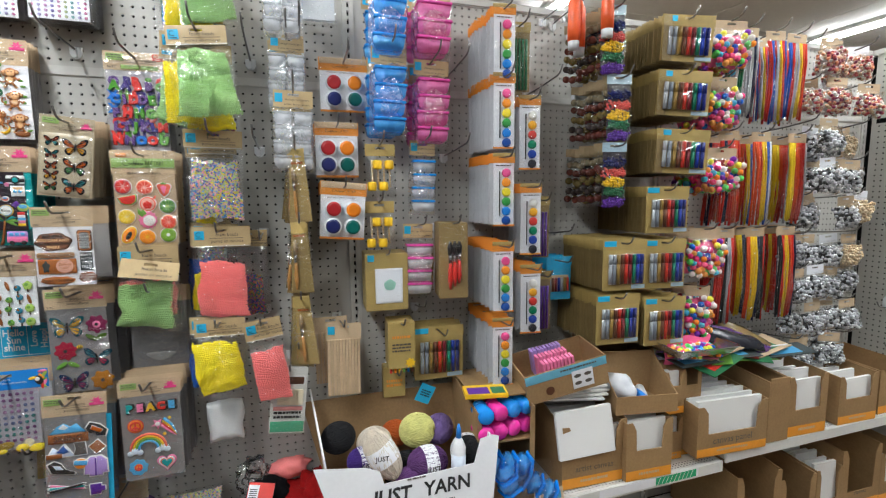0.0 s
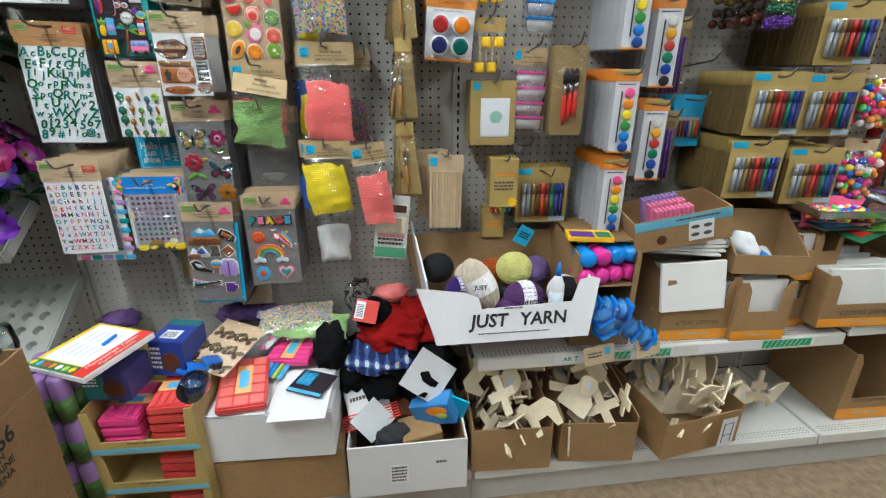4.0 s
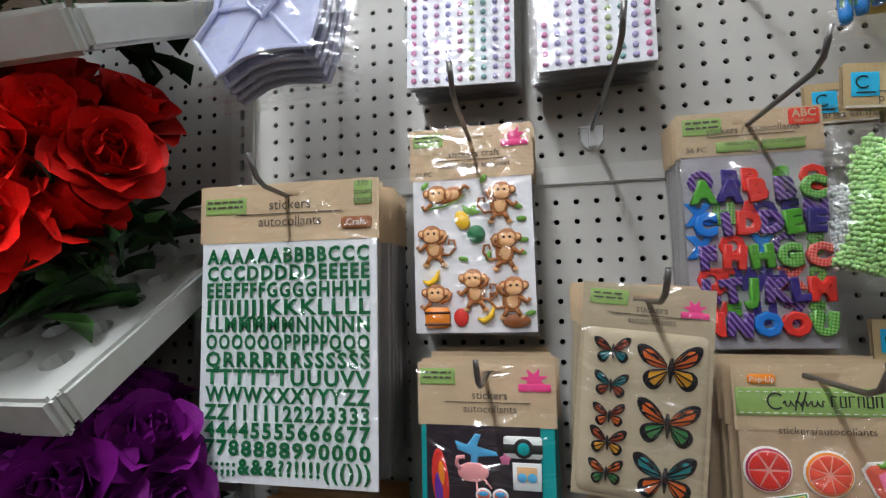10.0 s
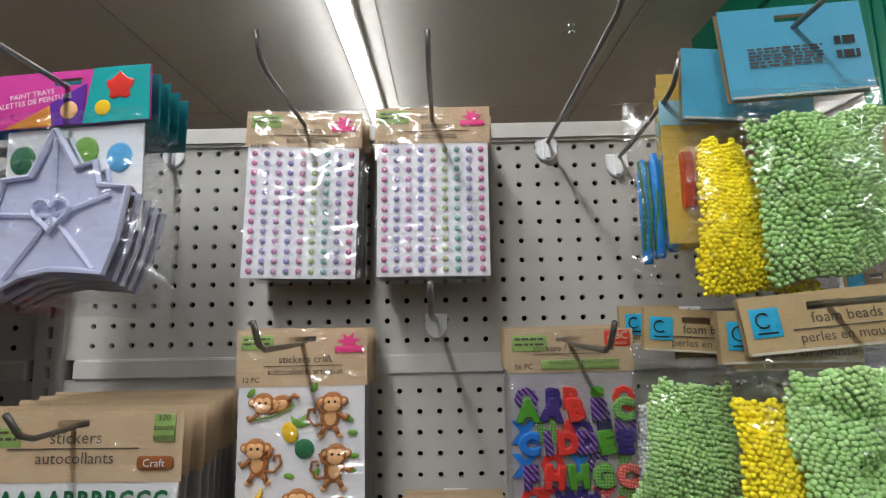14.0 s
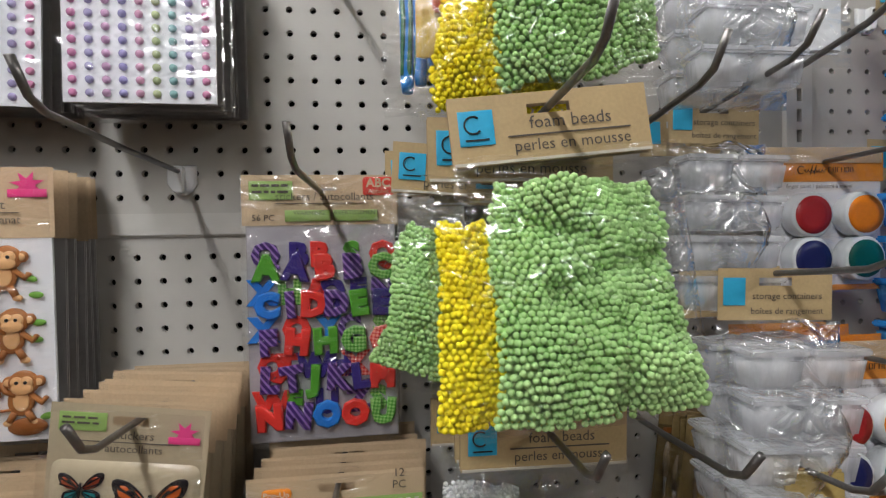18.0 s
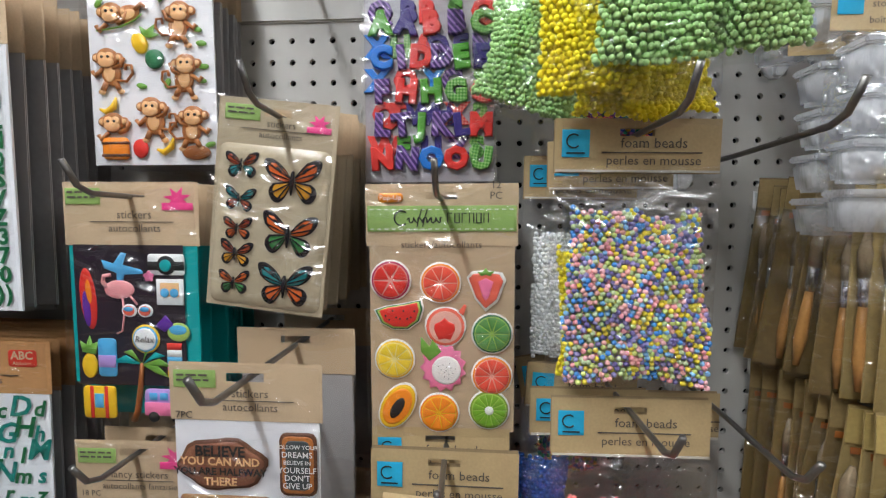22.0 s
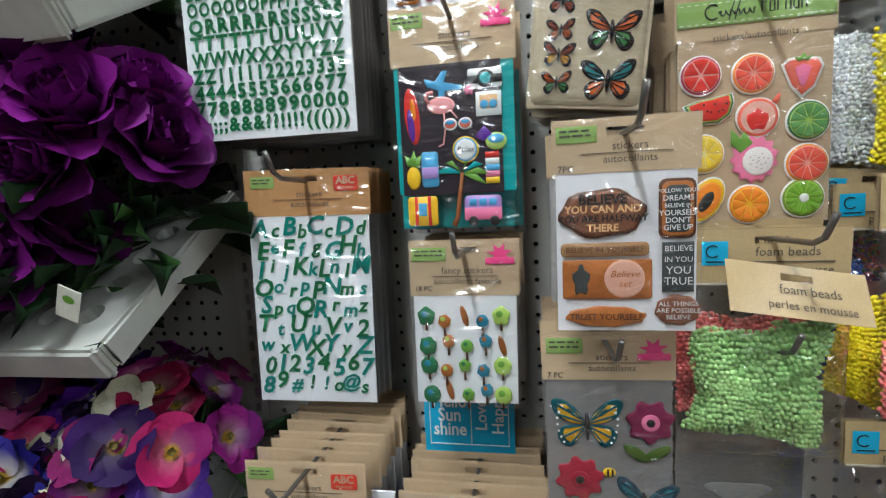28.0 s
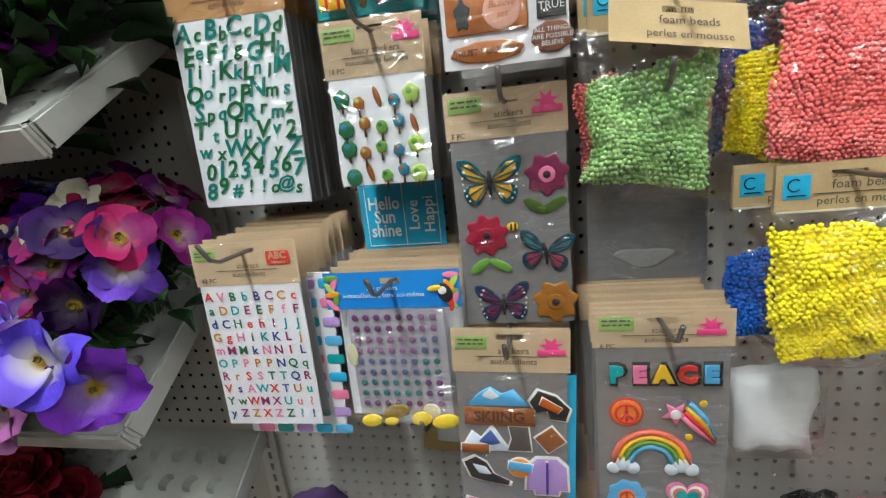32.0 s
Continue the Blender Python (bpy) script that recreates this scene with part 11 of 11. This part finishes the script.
boxp("barcode_label", -0.055, 0.0, -0.0012, -0.0004, 0.04, 0.11, PAPER, th)
bars(th, -0.05, -0.005, 0.045, 0.105, 5, GREYINK, -0.002, 8)
bars(th, 0.08, 0.11, 0.10, 0.115, 1, INK, -0.002, 9)
for x, y, z, rx, ry, rz, m1, lab in ((1.085, -0.345, 0.475, 66, 38, -6, WCARD, "white blister backing card sticking up"), (0.915, -0.38, 0.36, 66, -32, 28, FROST, "clear blister tray standing on end"), (0.90, -0.33, 0.39, 40, -6, 12, WCARD, "red and white printed box tilted")):
    q = thing("blister_card", lab, "packaging", pose(x, y, z, rx - 90, ry, rz), "leftover packaging")
    sz = 0.048 if m1 is FROST else 0.064
    boxp("card", -sz, sz, -0.002, 0.002, -sz, sz, m1, q)
    if "red" in lab:
        for k in range(6):
            boxp("red_stripe", -0.085, 0.085, -0.003, -0.0022, -0.07 + k * 0.008, -0.066 + k * 0.008, RED, q)
        bars(q, -0.05, 0.07, 0.0, 0.02, 1, GREYINK, -0.003, 3)
q = thing("toy_box", "small blue and orange printed box lying open", "packaging", pose(1.105, -0.36, 0.365, 10, -20, -25), "leftover packaging")
boxp("body", -0.065, 0.065, -0.03, 0.03, -0.035, 0.045, rgb("sky_print_box", 0.06, 0.26, 0.62, 0.3), q, 0.002)
shape("orange_print", ell(0.02, 0.02, 0.035, 0.018, 16), ORG, q, 0.0006, -0.0306)
shape("green_print", ell(0.03, 0.0, 0.018, 0.012, 12), LIME, q, 0.0006, -0.0312)
q = thing("toy_box", "turquoise blister card leaning in a carton", "packaging", pose(1.165, -0.37, 0.36, 12, 16, -20), "leftover packaging")
boxp("card", -0.03, 0.03, -0.003, 0.003, -0.05, 0.06, rgb("turquoise_card", 0.02, 0.40, 0.62, 0.3), q)
q = thing("brown_carton", "small crushed brown carton inside a larger one", "carton", pose(1.055, -0.38, 0.30, 8, -6, 10))
boxp("body", -0.06, 0.06, -0.045, 0.045, -0.04, 0.03, CORR, q, 0.003)
cloth("stuffed_heap", "dark grey soft bundle with a white band", 0.975, -0.39, 0.30, 0.06, 0.045, 0.04, mat("dark_grey_knit", (0.03, 0.03, 0.035), 0.9, bump=0.4), 31, 0.15)
cloth("stuffed_heap", "rust brown soft bundle in a carton", 1.00, -0.30, 0.32, 0.055, 0.05, 0.05, mat("rust_knit", (0.10, 0.025, 0.01), 0.9, bump=0.4), 32, 0.2)

# ---- cartons of wine glasses on the floor before the flowers ----
def glass_carton(x, y, z, rz, w, d, h, full):
    th = thing("glass_carton", "brown divided carton of smoky wine glasses, open on top" if full else "closed brown carton standing on the floor", "carton", pose(x, y, z, 0, 0, rz), "cartons before the flowers")
    panel("front", rect(-w / 2, w / 2, 0, h), 0.005, CORR, th, -d / 2)
    panel("back", rect(-w / 2, w / 2, 0, h), 0.005, CORR, th, d / 2 - 0.005)
    for s in (-1, 1):
        side("side", rect(-d / 2 + 0.005, d / 2 - 0.005, 0, h), 0.005, CORR, th, s * w / 2 + (0.005 if s < 0 else 0))
    boxp("floor", -w / 2 + 0.005, w / 2 - 0.005, -d / 2 + 0.005, d / 2 - 0.005, 0, 0.005, CORR, th)
    if not full:
        boxp("lid", -w / 2, w / 2, -d / 2, d / 2, h, h + 0.004, CORR, th)
    t1 = text("254066", 0.052, 0, 0, INK, th, 0, bold=0.02)
    t1.matrix_basis = pose(w / 2 + 0.0012, -0.035, h - 0.135, 0, 0, 90)
    boxp("seam", w / 2 + 0.0002, w / 2 + 0.0010, -d / 2, d / 2, h - 0.096, h - 0.092, KRAFT_DARK, th)
    boxp("seam", -w / 2, w / 2, -d / 2 - 0.0010, -d / 2 - 0.0002, h - 0.096, h - 0.092, KRAFT_DARK, th)
    t2 = text("DOZEN\nDOUZAINE\nDOCENA", 0.022, 0, 0, INK, th, 0, bold=0.02)
    t2.matrix_basis = pose(w / 2 + 0.0012, -0.035, h - 0.185, 0, 0, 90)
    for q in range(14):
        ob = boxp("barcode_bar", w / 2 + 0.0006, w / 2 + 0.0014, -0.09 + q * 0.006, -0.087 + q * 0.006 + 0.001 * (q % 3), h - 0.072, h - 0.024, INK, th)
    ob = boxp("barcode_line", w / 2 + 0.0006, w / 2 + 0.0014, -0.095, 0.0, h - 0.078, h - 0.075, INK, th)
    ob = boxp("barcode_line", w / 2 + 0.0006, w / 2 + 0.0014, -0.095, 0.0, h - 0.021, h - 0.018, INK, th)
    for q in range(12):
        boxp("barcode_bar", -0.10 + q * 0.007, -0.097 + q * 0.007, -d / 2 - 0.0014, -d / 2 - 0.0006, h - 0.070, h - 0.030, INK, th)
    if full:
        for k in range(1, 3):
            side("divider", rect(-d / 2 + 0.006, d / 2 - 0.006, 0.006, h + 0.060 + 0.01 * k), 0.003, CORR, th, -w / 2 + k * w / 3)
        for k in range(1, 4):
            panel("divider", rect(-w / 2 + 0.006, w / 2 - 0.006, 0.006, h + 0.058), 0.003, CORR, th, -d / 2 + k * d / 4)
    return th


GX, GY, GR = 0.058, -0.688, 2.9
glass_carton(GX, GY, 0.475, GR, 0.29, 0.278, 0.30, True)
glass_carton(GX - 0.01, GY - 0.01, 0.0, GR + 1, 0.31, 0.29, 0.47, False)
for i in range(3):
    for j in range(4):
        if (i, j) not in ((1, 3),):
            m = Matrix.Rotation(radians(GR), 3, "Z") @ Vector((-0.145 + (i + 0.5) * 0.0967, -0.135 + (j + 0.5) * 0.0675, 0))
            up = (i * 2 + j) % 3 != 0
            g = goblet(GX + m.x, GY + m.y, 0.785 if up else 0.61, GREYGLASS, "smoky wine glass standing in a divided carton", s=0.95, upside=up)
            if up and i == 2 and j == 0:
                tg = thing("price_label", "white barcode label stuck on a glass foot", "label", pose(GX + m.x, GY + m.y, 0.7865, 0, 0, 20))
                boxp("label", -0.018, 0.018, -0.011, 0.011, 0, 0.0006, PAPER, tg)
                for q in range(7):
                    boxp("barcode_bar", -0.012 + q * 0.003, -0.0105 + q * 0.003, -0.006, 0.006, 0.0007, 0.0010, INK, tg)
goblet(0.045, -0.41, 0.585, GLASS, "clear wine glass standing behind the carton", s=0.85)

# small packs low on the board behind
th, c = base("stamp_pack", 0.335, 0.43, 0.700, 0.86, -0.05, "olive kraft stamp pack with pale green disc", "stamp pack", hh=0.03, hm=OLIVE_LT, body=OLIVE_LT, group="low packs", back=0, roll=4)
shape("card", rect(-0.02, 0.045, -0.125, -0.03), PAPER, th, 0.003, -0.0008, dome=0)
shape("disc", ell(0.012, -0.08, 0.014, 0.014, 16), rgb("mint_print", 0.36, 0.62, 0.50), th, 0.0006, -0.0042)
hook(0.18, 0.905, 0.14, 0.03)
th, c = base("header_pack", 0.50, 0.60, 0.61, 0.685, -0.08, "kraft header of a pack hung low on the board", "craft pack", hh=0.04, body=KRAFT, group="low packs", back=0)
th = thing("woodsies_pack", "clear pack of small wooden shapes on a pale printed card", "craft pack", hang(1.005, -0.195, 0.985, -3, 6), "low packs")
boxp("backing", -0.048, 0.048, 0.0, 0.002, -0.185, 0.010, mat("pale_print", (0.74, 0.73, 0.68), 0.4), th)
shape("title_block", rect(-0.040, 0.040, -0.040, -0.018, 0.004), DBROWN, th, 0.0006, -0.0012, dome=0)
shape("title_rim", rect(-0.043, 0.043, -0.043, -0.015, 0.005), WHITE_INK, th, 0.0003, -0.0004, dome=0)
shape("green_panel", rect(-0.046, 0.046, -0.182, -0.150), rgb("mint_panel", 0.10, 0.42, 0.24), th, 0.0005, -0.0006, dome=0)
shape("coral_band", rect(-0.040, 0.040, -0.118, -0.106), rgb("rose_panel", 0.72, 0.26, 0.25), th, 0.0005, -0.0008, dome=0)
bars(th, -0.038, 0.036, -0.146, -0.120, 2, INK, -0.0024, 6)
for k in range(5):
    boxp("wood_chip", -0.03 + 0.012 * k, -0.008 + 0.012 * k, -0.006, -0.001, -0.100, -0.055, PLY, th, 0.001)
noshadow(sheet("wrapper", -0.051, 0.051, -0.190, 0.012, FILM, th, 0.01, 8, 10, -0.007, 0.005, 15))
hook(1.005, 0.975, 0.24)

# ---- a green aisle sign hanging beyond the wall ----
SIGN = rgb("sign_green", 0.0, 0.27, 0.16, 0.4)
th = thing("aisle_sign", "green hanging aisle sign with white letters beyond the wall", "aisle sign", pose(1.80, 0.99, 2.79, 0, 0, -90))
boxp("frame_post", 0.275, 0.375, -0.03, 0.03, -0.62, 0.455, SIGN, th, 0.004)
part("post_edge", tube([(0.335, -0.034, -0.6), (0.335, -0.034, 0.45)], 0.004, 6), rgb("sign_green_light", 0.03, 0.36, 0.24, 0.3), th)
for nm, z0, z1 in (("board", -0.085, 0.075), ("board_middle", 0.095, 0.245), ("board_top", 0.265, 0.42)):
    boxp(nm, -0.60, 0.270, -0.02, 0.02, z0, z1, SIGN, th, 0.003)
text("STATIONERY", 0.082, 0.0, -0.005, WHITE_INK, th, -0.0215, bold=0.03)
text("4", 0.12, 0.10, 0.17, WHITE_INK, th, -0.0215, bold=0.03)
th = thing("sprinkler", "small metal sprinkler head under the ceiling", "sprinkler", pose(1.15, 1.5, CEIL))
part("head", lathe([(0.02, -0.004), (0.02, -0.01), (0.008, -0.02), (0.008, -0.04), (0.016, -0.045)], 12), CHROME, th, smooth=True)
